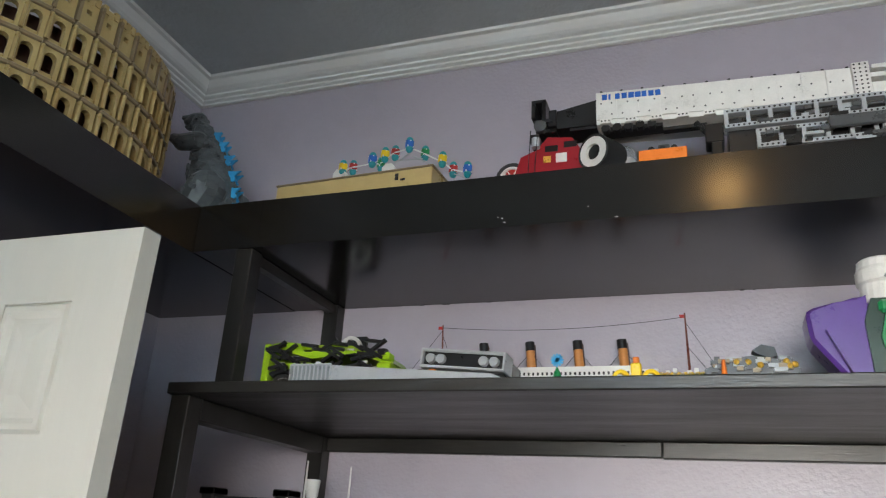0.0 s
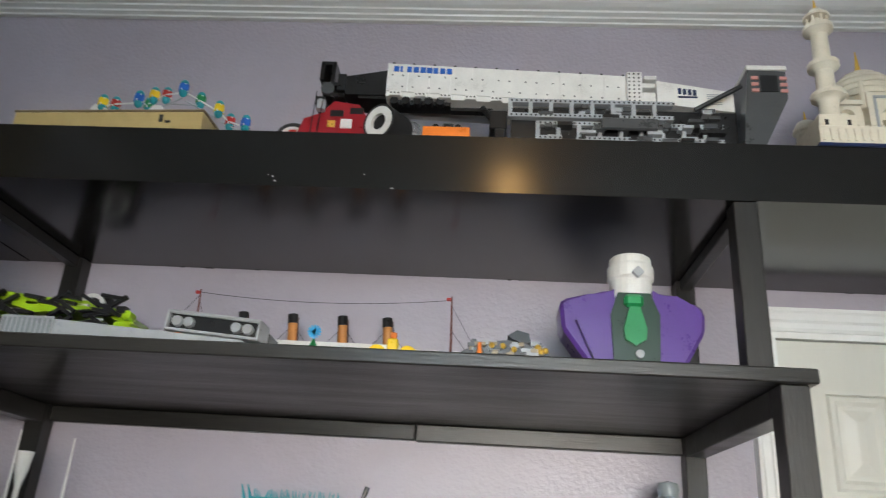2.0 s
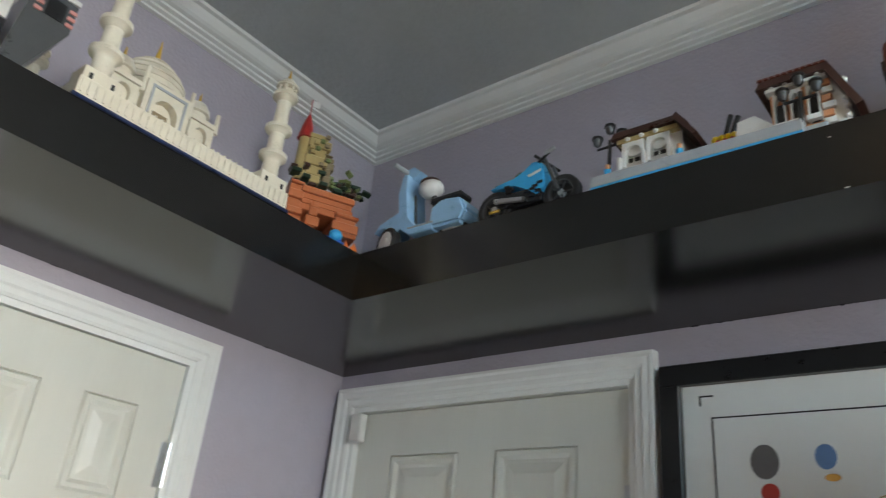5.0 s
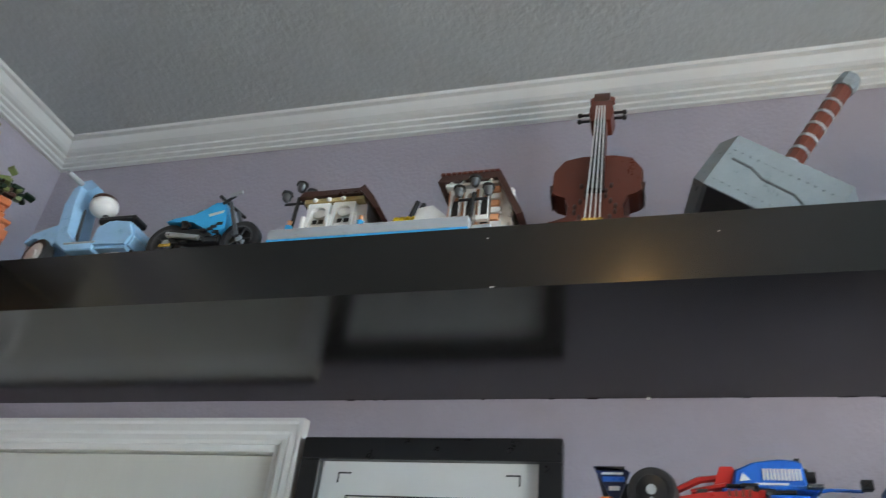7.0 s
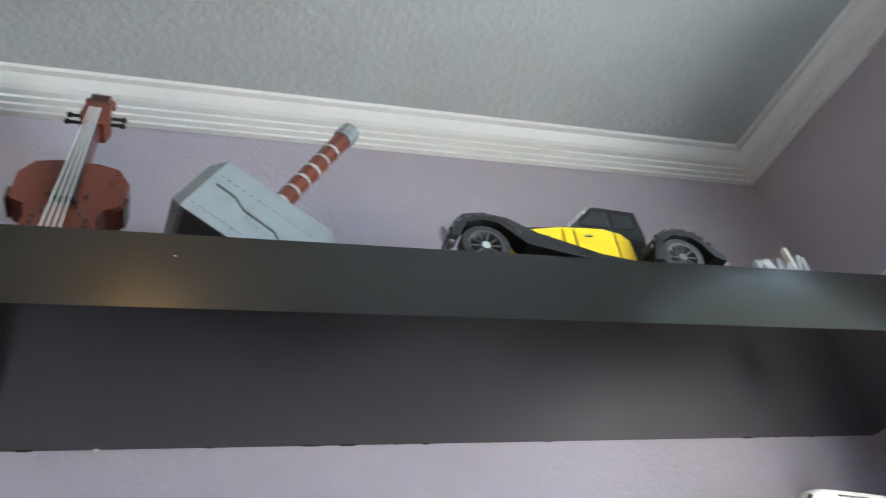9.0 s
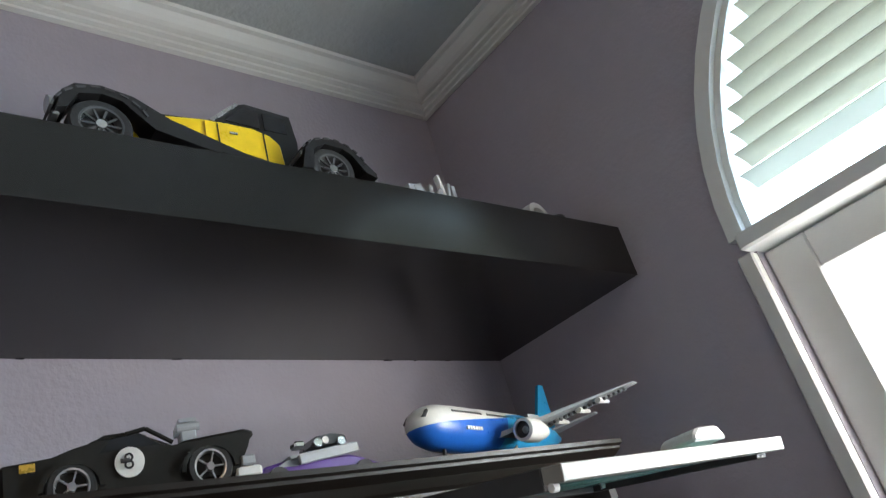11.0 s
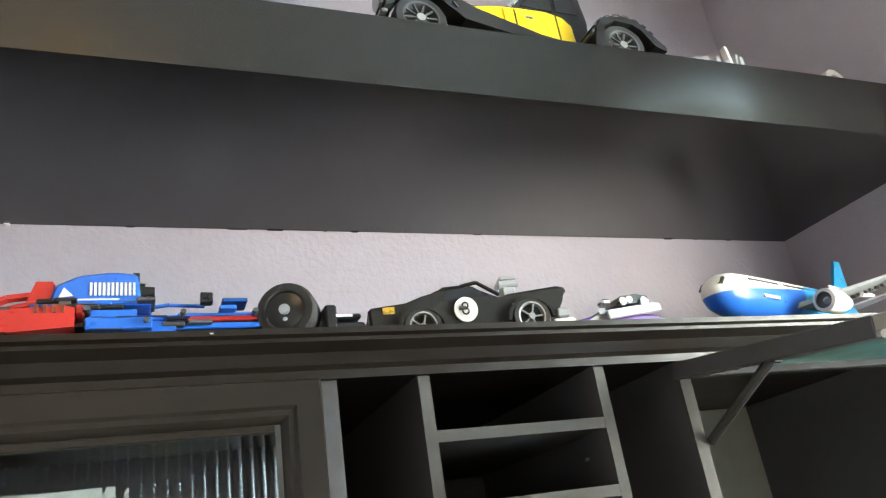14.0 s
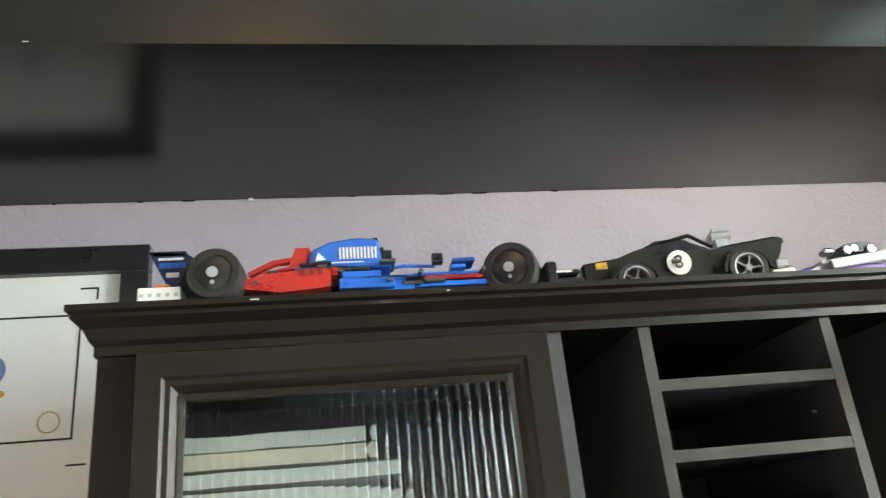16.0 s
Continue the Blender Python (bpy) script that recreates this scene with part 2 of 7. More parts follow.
win = structure(new("window_1"), "white arched window with a slatted blind over a sash window", "window")
bm = band(WRX, WRZ, WRX + 0.028, WRZ + 0.028, WZ, YS, YS + 0.018, B())
part("window_frame", bm, WHITE, win, "white arched casing")
bm = band(WRX - 0.012, WRZ - 0.012, WRX, WRZ, WZ, YS - 0.1, YS + 0.002, B())
part("window_frame", bm, WHITE, win)
bx("window_sill", WHITE, win, WX - WRX - 0.01, WX + WRX + 0.01, YS - T, YS + 0.035, WZ - 0.028, WZ + 0.002, bev=0.004)
for sx in (-1, 1):
    xe = WX + sx * WRX
    bx("window_casing", WHITE, win, min(xe, xe + sx * 0.028), max(xe, xe + sx * 0.028), YS, YS + 0.02, 0.85, WZ - 0.03, bev=0.003)
    bx("window_frame", WHITE, win, min(xe, xe - sx * 0.07), max(xe, xe - sx * 0.07), YS - 0.1, YS - 0.02, 0.85, WZ - 0.03, bev=0.003)
bx("window_frame", WHITE, win, WX - WRX + 0.07, WX + WRX - 0.07, YS - 0.1, YS - 0.02, 2.04, WZ - 0.03, bev=0.003)
bx("window_frame", WHITE, win, WX - WRX + 0.07, WX + WRX - 0.07, YS - 0.09, YS - 0.04, 1.45, 1.49, bev=0.003)
bx("window_frame", WHITE, win, WX - 0.02, WX + 0.02, YS - 0.095, YS - 0.03, 0.86, 2.04, bev=0.003)
bx("window_sill", WHITE, win, WX - WRX - 0.06, WX + WRX + 0.06, YS - T, YS + 0.06, 0.82, 0.85, bev=0.004)
BLIND = mat("cream_blind_slat", (0.62, 0.57, 0.47), 0.45, rv=0.01, var=0.03)
bn = BLIND.node_tree
tl_ = bn.nodes.new("ShaderNodeBsdfTranslucent")
tl_.inputs[0].default_value = (0.80, 0.78, 0.74, 1)
mx = bn.nodes.new("ShaderNodeMixShader")
mx.inputs[0].default_value = 0.09
bn.links.new(bn.nodes["Principled BSDF"].outputs[0], mx.inputs[1])
bn.links.new(tl_.outputs[0], mx.inputs[2])
bn.links.new(mx.outputs[0], bn.nodes["Material Output"].inputs[0])


def slat(half):
    """A crowned blind slat, 50 mm wide, with a thin lip along each edge."""
    bm = B()
    rows = []
    for i in range(7):
        v = -0.025 + 0.05 * i / 6
        rows.append((v, 0.0035 * (1 - (v / 0.025) ** 2)))
    up = [[bm.verts.new((sx * half, v, z + 0.0014)) for v, z in rows] for sx in (-1, 1)]
    lo = [[bm.verts.new((sx * half, v, z)) for v, z in rows] for sx in (-1, 1)]
    for i in range(6):
        bm.faces.new((up[0][i], up[1][i], up[1][i + 1], up[0][i + 1]))
        bm.faces.new((lo[0][i], lo[0][i + 1], lo[1][i + 1], lo[1][i]))
    for e_ in (0, 1):
        bm.faces.new(up[e_] + lo[e_][::-1])
    for i in (0, 6):
        bm.faces.new((up[0][i], up[1][i], lo[1][i], lo[0][i]))
    return bm


for i in range(16):
    z = WZ + 0.090 + i * 0.039
    k = (z - WZ) / (WRZ - 0.03)
    if k > 0.97:
        break
    o = part("slat", slat((WRX - 0.022) * math.sqrt(1 - k * k)), BLIND, win, smooth=True)
    o.matrix_basis = pose(WX, YS - 0.026, z, 17)
for sx in (-0.35, 0.35):
    rod("blind_cord", WHITE, win, (WX + sx, YS - 0.022, WZ + 0.02), (WX + sx, YS - 0.022, WZ + 0.5), 0.0012, seg=5)
GLASS = mat("window_glass", (0.95, 0.97, 0.97), 0.02, var=0.01, trans=1.0)
for d in ((WX - WRX + 0.07, WX - 0.02, YS - 0.07, YS - 0.066, 1.49, 2.04), (WX + 0.02, WX + WRX - 0.07, YS - 0.07, YS - 0.066, 1.49, 2.04)):
    g = bx("pane", GLASS, win, *d)
    g.visible_shadow = False
bd = bpy.data.materials.new("bright_overcast_distance")
bd.use_nodes = True
em = bd.node_tree.nodes.new("ShaderNodeEmission")
em.inputs[0].default_value, em.inputs[1].default_value = (0.55, 0.79, 1.0, 1), 26.0
bd.node_tree.links.new(em.outputs[0], bd.node_tree.nodes["Material Output"].inputs[0])
bk = structure(bx("backdrop", bd, None, WX - 4, WX + 4, YS - 3.1, YS - 3.0, 1.8, 7), "bright hazy daylight outside the window", "backdrop")
bk.visible_shadow = False

# crown moulding: one profile along each wall, mitred at the corners
CP = [(a * 1.04, ZCR + b * (ZC - ZCR) / 0.0543) for a, b in ((0.0, 0.0), (0.012, 0.0), (0.013, 0.004), (0.005, 0.0055), (0.020, 0.008), (0.021, 0.0125), (0.011, 0.0145), (0.029, 0.017), (0.030, 0.0215), (0.020, 0.0235),
                                (0.038, 0.026), (0.046, 0.030), (0.054, 0.0385), (0.059, 0.0445), (0.050, 0.0465), (0.067, 0.048), (0.069, 0.0535))] + [(0.073, ZC)]


def crown(name, a, b, inw, along):
    bm = B()
    va, vb = [], []
    a, b, inw, along = Vector(a), Vector(b), Vector(inw), Vector(along)
    for d, z in CP:
        p = a + inw * d + along * d
        q = b + inw * d - along * d
        va.append(bm.verts.new((p.x, p.y, z)))
        vb.append(bm.verts.new((q.x, q.y, z)))
    for i in range(len(CP) - 1):
        bm.faces.new((va[i], vb[i], vb[i + 1], va[i + 1]))
    c = bm.verts.new((a.x, a.y, ZC)), bm.verts.new((b.x, b.y, ZC))
    bm.faces.new(va + [c[0]])
    bm.faces.new(vb + [c[1]])
    bm.faces.new((va[0], vb[0], c[1], c[0]))
    bm.faces.new((va[-1], vb[-1], c[1], c[0]))
    structure(part(name, bm, WHITE), "white stepped crown moulding under the ceiling", "moulding")


e = 0.001
crown("crown_north", (XW, -e, 0), (0, -e, 0), (0, -1, 0), (1, 0, 0))
crown("crown_south", (XW, YS + e, 0), (0, YS + e, 0), (0, 1, 0), (1, 0, 0))
crown("crown_east", (-e, YS, 0), (-e, 0, 0), (-1, 0, 0), (0, 1, 0))
crown("crown_west", (XW + e, YS, 0), (XW + e, 0, 0), (1, 0, 0), (0, 1, 0))


# ---- doors ----
def panel_door(w, h, cols, name, label, stile=None, pw=None):
    """A moulded panel door, hinge edge at x = 0, face towards -y, 35 mm thick."""
    d = structure(new(name), label, "door")
    bm = box(B(), 0, w, 0.006, 0.035, 0, h)
    zs = [(0.16, 0.62), (0.80, 1.42), (1.55, 1.80)] if h > 2.06 else [(0.16, 0.62), (0.80, 1.42), (1.56, 1.82)]
    zs[-1] = (h - 0.29, h - 0.105)
    sx = 0.115 if w > 0.6 else 0.085
    mid = 0.10 if w > 0.6 else 0.085
    sx = stile or sx
    mid = w - 2 * sx - 2 * pw if pw else mid
    pw = pw or (w - 2 * sx - mid * (cols - 1)) / cols
    xs = [(sx + i * (pw + mid), sx + i * (pw + mid) + pw) for i in range(cols)]
    edge = 0.0
    for i, (a, b) in enumerate(xs):
        box(bm, edge, a, 0, 0.006, 0, h)
        edge = b
        zz = 0.0
        for z0, z1 in zs:
            box(bm, a, b, 0, 0.006, zz, z0)
            zz = z1
        box(bm, a, b, 0, 0.006, zz, h)
    box(bm, edge, w, 0, 0.006, 0, h)
    part("leaf", bm, DOORW, d)
    for a, b in xs:
        for z0, z1 in zs:
            bm = B()
            q = 0.0
            rings = []
            for o, y in ((0.0, 0.0055), (0.006, -0.003), (0.014, -0.003), (0.022, 0.0045), (0.030, 0.0045), (0.052, -0.0015)):
                rings.append([bm.verts.new(v) for v in ((a + o, y, z0 + o), (b - o, y, z0 + o), (b - o, y, z1 - o), (a + o, y, z1 - o))])
            for r, s in zip(rings, rings[1:]):
                for i in range(4):
                    bm.faces.new((r[i], r[(i + 1) % 4], s[(i + 1) % 4], s[i]))
            bm.faces.new(rings[-1])
            part("panel", bm, DOORW, d)
    return d


def casing(name, w, h, label):
    """Door casing round an opening w by h, standing out towards -y, opening from x = 0."""
    c = structure(new(name), label, "door trim")
    prof = [(0.0, 0.0), (0.0, 0.010), (0.008, 0.014), (0.022, 0.014), (0.028, 0.019), (0.046, 0.019), (0.052, 0.023), (0.060, 0.023), (0.062, 0.0)]
    for side in range(3):
        bm = B()
        rows = []
        for o, y in prof:
            o = o * 0.78 - 0.001
            if side == 0:
                rows.append((bm.verts.new((-o, -y, 0)), bm.verts.new((-o, -y, h + o))))
            elif side == 1:
                rows.append((bm.verts.new((-o, -y, h + o)), bm.verts.new((w + o, -y, h + o))))
            else:
                rows.append((bm.verts.new((w + o, -y, h + o)), bm.verts.new((w + o, -y, 0))))
        for r, s in zip(rows, rows[1:]):
            bm.faces.new((r[0], r[1], s[1], s[0]))
        part("casing", bm, WHITE, c)
    for d in ((-0.001, 0.014, -0.004, 0.1, 0, h), (w - 0.014, w + 0.001, -0.004, 0.1, 0, h), (0.014, w - 0.014, -0.004, 0.1, h - 0.014, h + 0.001)):
        bx("jamb", WHITE, c, *d)
    return c


def hinge(parent, x, z):
    bm = cyl(B(), (x, -0.006, z - 0.045), (x, -0.006, z + 0.045), 0.006, seg=8)
    box(bm, x - 0.018, x, -0.003, 0.002, z - 0.045, z + 0.045)
    part("hinge", bm, STEEL, parent, "satin steel hinge")


c = casing("door_frame_1", ND[1] - ND[0], ND[2], "white casing round the closet door")
c.matrix_world = pose(ND[0], 0, 0)
d = panel_door(ND[1] - ND[0] - 0.034, ND[2] - 0.022, 2, "door_1", "closed white panelled closet door")
d.matrix_world = pose(ND[0] + 0.017, 0.004, 0.005)
hinge(d, ND[1] - ND[0] - 0.03, 1.86)
c = casing("door_frame_2", ED[1] - ED[0], ED[2], "white casing round the panelled door")
c.matrix_world = pose(0, ED[1], 0, 0, 0, -90)
d = panel_door(ED[1] - ED[0] - 0.034, ED[2] - 0.022, 2, "door_2", "closed white six-panel door")
d.matrix_world = pose(0.012, ED[1] - 0.017, 0.005, 0, 0, -90)
hinge(d, ED[1] - ED[0] - 0.03, 1.84)
sensor = bx("door_sensor", P_WHITE, None, -0.018, 0.018, -0.012, 0.012, -0.035, 0.035, bev=0.003)
sensor.matrix_world = pose(-0.016, ED[1] - 0.035, 2.035, 0, 0, -90)
tagged(sensor, "small white door alarm sensor on the door frame", "sensor")
d = panel_door(0.665, 2.035, 2, "door_3", "open white six-panel door standing into the room", 0.10, 0.125)
d.matrix_world = pose(-2.972, -0.826, 0.012)
c = casing("door_frame_3", WD[1] - WD[0], WD[2], "white casing round the open doorway")
c.matrix_world = pose(XW, WD[0], 0, 0, 0, 90)

# ---- the high shelf that runs round the room ----
hs = tagged(new("high_shelf"), "black painted box shelf running round the room above the doors", "shelf", kind="structure")


def sboard(*d):
    return bx("board", SHELF, hs, *d)


e = 0.002
sboard(-2.549, -0.0, -D, -e, Z0, Z1)
sboard(-0.396, -e, YS + e, -D, Z0, Z1)
sboard(XW + e, -2.551, YS + e, -e, Z0 - 0.001, Z1)
bx("seam", SHELF, hs, -2.4015, -2.400, -D - 0.0006, -D, Z0, Z1)

for x, z, w, h in ((-1.898, 2.196, 0.003, 0.0016), (-1.894, 2.188, 0.004, 0.0018), (-1.905, 2.199, 0.0015, 0.001), (-1.745, 2.205, 0.001, 0.001), (-1.70, 2.1815, 0.006, 0.0008)):
    bx("paint_chip", WHITE, hs, x, x + w, -D - 0.0006, -D, z, z + h)
for y, z, w, h in ((-1.30, 2.262, 0.003, 0.0008), (-1.31, 2.181, 0.006, 0.0011), (-1.61, 2.25, 0.002, 0.0007)):
    bx("paint_chip", WHITE, hs, -0.3966, -0.396, y - w, y, z, z + h)
bx("paint_chip", WHITE, hs, -0.006, -0.0005, -1.509, -1.502, Z0 - 0.0025, Z0 - 0.0003)

random.seed(77)
for i in range(22):
    w = random.uniform(0.004, 0.016)
    y = random.uniform(-2.85, -0.9)
    bx("caulk_bead", SHELF, hs, -0.0035, -0.0004, y - w, y, Z0 - random.uniform(0.0003, 0.0009), Z0 - 0.0002)
for i in range(12):
    w = random.uniform(0.004, 0.014)
    x = random.uniform(-2.35, -0.1)
    bx("caulk_bead", SHELF, hs, x, x + w, -0.0035, -0.0004, Z0 - random.uniform(0.0003, 0.0008), Z0 - 0.0002)

# ---- the black shelving unit on the north wall ----
su = thing("shelving_unit", pose(0, 0, 0), "black stained wooden shelving unit below the high shelf", "shelving unit")
PX = ((-2.447, -2.409), (-1.154, -1.116))
MZ0, MZ1, MY = 1.866, 1.886, -0.546
bx("shelf_board", LUMBER, su, -2.449, -1.107, MY, -0.003, MZ0, MZ1, bev=0.002, label="black board with a rough front edge")
for x0, x1 in PX:
    bx("post", POSTWOOD, su, x0, x1, -D + 0.002, -D + 0.040, MZ1, Z0 - 0.001, bev=0.0015)
    bx("post", POSTWOOD, su, x0, x1, -0.041, -0.003, MZ1, Z0 - 0.001, bev=0.0015)
    bx("post", POSTWOOD, su, x0, x1, MY + 0.012, MY + 0.05, 0, MZ0, bev=0.0015)
    bx("post", POSTWOOD, su, x0, x1, -0.041, -0.003, 0, MZ0, bev=0.0015)
    bx("rail", LUMBER, su, x0, x1, MY + 0.05, -0.041, MZ0 - 0.038, MZ0 - 0.0005, bev=0.0015)
    bx("rail", LUMBER, su, x0 + 0.008, x1 - 0.008, -D + 0.04, -0.041, Z0 - 0.022, Z0 - 0.001, bev=0.0015)
bx("ledger", LUMBER, su, PX[0][1], -1.668, -0.022, -0.003, MZ0 - 0.031, MZ0 - 0.0005, bev=0.002)
bx("ledger", LUMBER, su, -1.666, PX[1][0], -0.025, -0.003, MZ0 - 0.033, MZ0 - 0.0005, bev=0.002)

# ---- things on the high shelf, north and west ----
lt = thing("ceiling_light", pose(-1.485, -1.482, ZC), "small round pendant ceiling light with a warm bulb", "ceiling light", world=True)
part("canopy", lathe(B(), [(0.0, 0), (0.07, 0), (0.066, -0.02), (0.03, -0.034), (0.0, -0.034)], 24, pose(-1.485, -1.482, ZC - 0.001)), STEEL, lt, smooth=True)
rod("stem", STEEL, lt, (-1.485, -1.482, ZC - 0.034), (-1.485, -1.482, 2.79), 0.006)
rod("socket", WHITE, lt, (-1.485, -1.482, 2.79), (-1.485, -1.482, 2.765), 0.016)


def wheel(parent, m, r, w, tyre=None, rim=None, spokes=6, hub=None, disc=None):
    """A wheel whose axle lies along y of m, outer face towards -y; rim, spokes and hub hang under the tyre."""
    prof = [(r * 0.70, -w / 2), (r * 0.93, -w / 2), (r, -w * 0.36), (r, w * 0.36), (r * 0.93, w / 2), (r * 0.70, w / 2), (r * 0.70, -w / 2)]
    q = m @ pose(0, 0, 0, 90)
    t = part("tyre", lathe(B(), prof, 28, q), tyre or RUBBER, parent, smooth=True)
    prof = [(r * 0.71, -w * 0.52), (r * 0.64, -w * 0.5), (r * 0.60, -w * 0.3), (r * 0.60, w * 0.4), (r * 0.71, w * 0.4)]
    part("rim", lathe(B(), prof, 28, m @ pose(0, 0, 0, -90)), rim or STEEL, t, smooth=True)
    bm = B()
    for i in range(spokes):
        box(bm, 0, r * 0.62, -w * 0.42, -w * 0.30, -r * 0.035, r * 0.035, m=m @ pose(0, 0, 0, 0, 360 * i / spokes))
    part("spokes", bm, rim or STEEL, t)
    part("hub", cyl(B(), m @ Vector((0, -w * 0.5, 0)), m @ Vector((0, w * 0.2, 0)), r * 0.17, r * 0.2, 14), hub or rim or CHROME, t, smooth=True)
    part("backing", cyl(B(), m @ Vector((0, w * 0.1, 0)), m @ Vector((0, w * 0.3, 0)), r * 0.69, seg=24), disc or P_BLACK, t, smooth=True)
    return t


# oval amphitheatre on the west shelf: bays of arches round an ellipse
am = thing("amphitheatre_model", pose(-2.768, -0.69, Z1), "tan brick-built Roman amphitheatre model on the black shelf", "model building")
AX, AY, NB, SH = 0.190, 0.292, 42, 0.066


def arch_bay(w, h, d, aw, ah):
    """A wall bay with a round-headed opening, face towards -y."""
    bm = B()
    n = 6
    pts = [(-aw / 2, 0.010)] + [(-aw / 2 * math.cos(math.pi * i / n), ah - aw / 2 + aw / 2 * math.sin(math.pi * i / n)) for i in range(n + 1)] + [(aw / 2, 0.010)]
    left = [(-w / 2, 0), (-w / 2, h), (0, h)] + [p for p in pts[::-1] if p[0] <= 1e-6] + [(-aw / 2, 0)]
    prism(bm, left, 0, d)
    prism(bm, [(-x, z) for x, z in left], 0, d)
    box(bm, -aw / 2, aw / 2, 0.004, d, 0, 0.010)
    return bm


bayw = 0.0372
tmpl = {}


def ell(k):
    a = 2 * math.pi * k / NB
    x, y = AX * math.cos(a), AY * math.sin(a)
    nx, ny = math.cos(a) / AX, math.sin(a) / AY
    return x, y, math.degrees(math.atan2(ny, nx)) + 90


def put(kind, make, material, m):
    if kind not in tmpl:
        tmpl[kind] = part(kind, make(), material, am)
        tmpl[kind].matrix_basis = m
    else:
        share(tmpl[kind], m)


for k in range(NB):
    x, y, r = ell(k)
    for s in range(3):
        z = s * SH + 0.004
        put("arch", lambda: arch_bay(bayw, SH - 0.010, 0.014, 0.021, 0.048), P_TAN, pose(x, y, z, 0, 0, r))
        put("ledge", lambda: box(B(), -bayw / 2 - 0.001, bayw / 2 + 0.001, -0.006, 0.014, -0.008, 0.0, 0.0012), P_DTAN, pose(x, y, z + SH - 0.002, 0, 0, r))
        put("column", lambda: cyl(B(), (0, -0.004, 0), (0, -0.004, SH - 0.012), 0.0042, 0.0038, 8), P_TAN, pose(x, y, z, 0, 0, r) @ pose(-bayw / 2, 0, 0))
    z = 3 * SH + 0.004

    def attic():
        bm = B()
        for a, b, c, d in ((-bayw / 2 + 0.001, -0.005, 0, 0.062), (0.005, bayw / 2 - 0.001, 0, 0.062), (-0.005, 0.005, 0, 0.026), (-0.005, 0.005, 0.036, 0.062)):
            box(bm, a, b, 0, 0.012, c, d)
        box(bm, -0.016, -0.006, -0.003, 0.010, 0.050, 0.056)
        box(bm, 0.006, 0.016, -0.003, 0.010, 0.050, 0.056)
        return bm
    put("attic", attic, P_TAN, pose(x, y, z, 0, 0, r))
    h = 0.004 + 0.006 * random.random()
    put("pilaster", lambda: box(B(), -0.003, 0.003, -0.004, 0.006, 0, 0.058), P_DTAN, pose(x, y, z, 0, 0, r) @ pose(-bayw / 2, 0, 0))
    for j in (-1, 0, 1):
        if random.random() < 0.72:
            put("merlon", lambda: box(B(), -0.005, 0.005, 0, 0.011, 0, 0.007), P_TAN, pose(x, y, z + 0.062, 0, 0, r) @ pose(j * 0.013, 0, 0))
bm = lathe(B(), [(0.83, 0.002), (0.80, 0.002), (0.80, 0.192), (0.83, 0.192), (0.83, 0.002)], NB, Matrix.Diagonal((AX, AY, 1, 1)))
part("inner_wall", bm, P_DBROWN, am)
part("base", lathe(B(), [(0, 0), (1, 0), (1, 0.004), (0, 0.004)], 40, Matrix.Diagonal((AX + 0.002, AY + 0.002, 1, 1))), P_DTAN, am)

# reptile figurine: tapered limbs under overlapping plates, one mesh with blue fins
random.seed(17)
bm = B()
RY = -0.25


def limb(pts, seg=10):
    """A run of (x, dy, z, r): tapered rolls with a ball at every joint."""
    for p, q in zip(pts, pts[1:]):
        cyl(bm, (p[0], RY + p[1], p[2]), (q[0], RY + q[1], q[2]), p[3], q[3], seg)
    for p in pts:
        ball(bm, (p[0], RY + p[1], p[2]), p[3], (1, 1, 1), seg)


def plates(pts, n, size):
    for i in range(n):
        k = random.randrange(len(pts) - 1)
        f = random.random()
        p, q = pts[k], pts[k + 1]
        x, dy, z, r = [u + (w - u) * f for u, w in zip(p, q)]
        a = random.uniform(-2.9, -0.2)
        h = size * random.uniform(0.6, 1.25)
        box(bm, -h, h, -0.003, 0.003, -h * 0.7, h * 0.7, 0.0008, m=pose(x + r * math.cos(a), RY + dy + r * math.sin(a), z, random.uniform(-14, 14), random.uniform(-20, 20), math.degrees(a) + 90))


TORSO = [(-2.655, 0.0, 2.345, 0.056), (-2.666, 0.0, 2.40, 0.062), (-2.686, 0.0, 2.46, 0.054), (-2.700, 0.0, 2.515, 0.041), (-2.715, 0.0, 2.555, 0.029), (-2.735, 0.0, 2.590, 0.021), (-2.748, 0.0, 2.612, 0.017)]
limb(TORSO, 12)
plates(TORSO, 120, 0.011)
limb([(-2.750, 0, 2.618, 0.020), (-2.766, 0, 2.622, 0.018), (-2.786, 0, 2.620, 0.011)])
box(bm, -2.800, -2.755, RY - 0.012, RY + 0.012, 2.622, 2.634, 0.003)
box(bm, -2.786, -2.752, RY - 0.010, RY + 0.010, 2.596, 2.604, 0.002, m=Matrix.Identity(4))
for sy in (-1, 1):
    limb([(-2.700, sy * 0.050, 2.525, 0.024), (-2.738, sy * 0.060, 2.520, 0.021), (-2.765, sy * 0.058, 2.535, 0.013)])
    for j in (-1, 0, 1):
        cyl(bm, (-2.768, RY + sy * 0.058, 2.537), (-2.792, RY + sy * 0.058 + j * 0.010, 2.552 - abs(j) * 0.012), 0.006, 0.0015, 6)
    LEG = [(-2.650, sy * 0.050, 2.385, 0.050), (-2.668, sy * 0.060, 2.335, 0.038), (-2.655, sy * 0.060, 2.305, 0.026), (-2.690, sy * 0.062, 2.296, 0.014)]
    limb(LEG)
    plates(LEG, 26, 0.010)
TAIL = [(-2.635, 0.03, 2.335, 0.048), (-2.690, 0.075, 2.315, 0.034), (-2.745, 0.085, 2.310, 0.026), (-2.80, 0.06, 2.300, 0.014)]
limb(TAIL)
plates(TAIL, 20, 0.008)
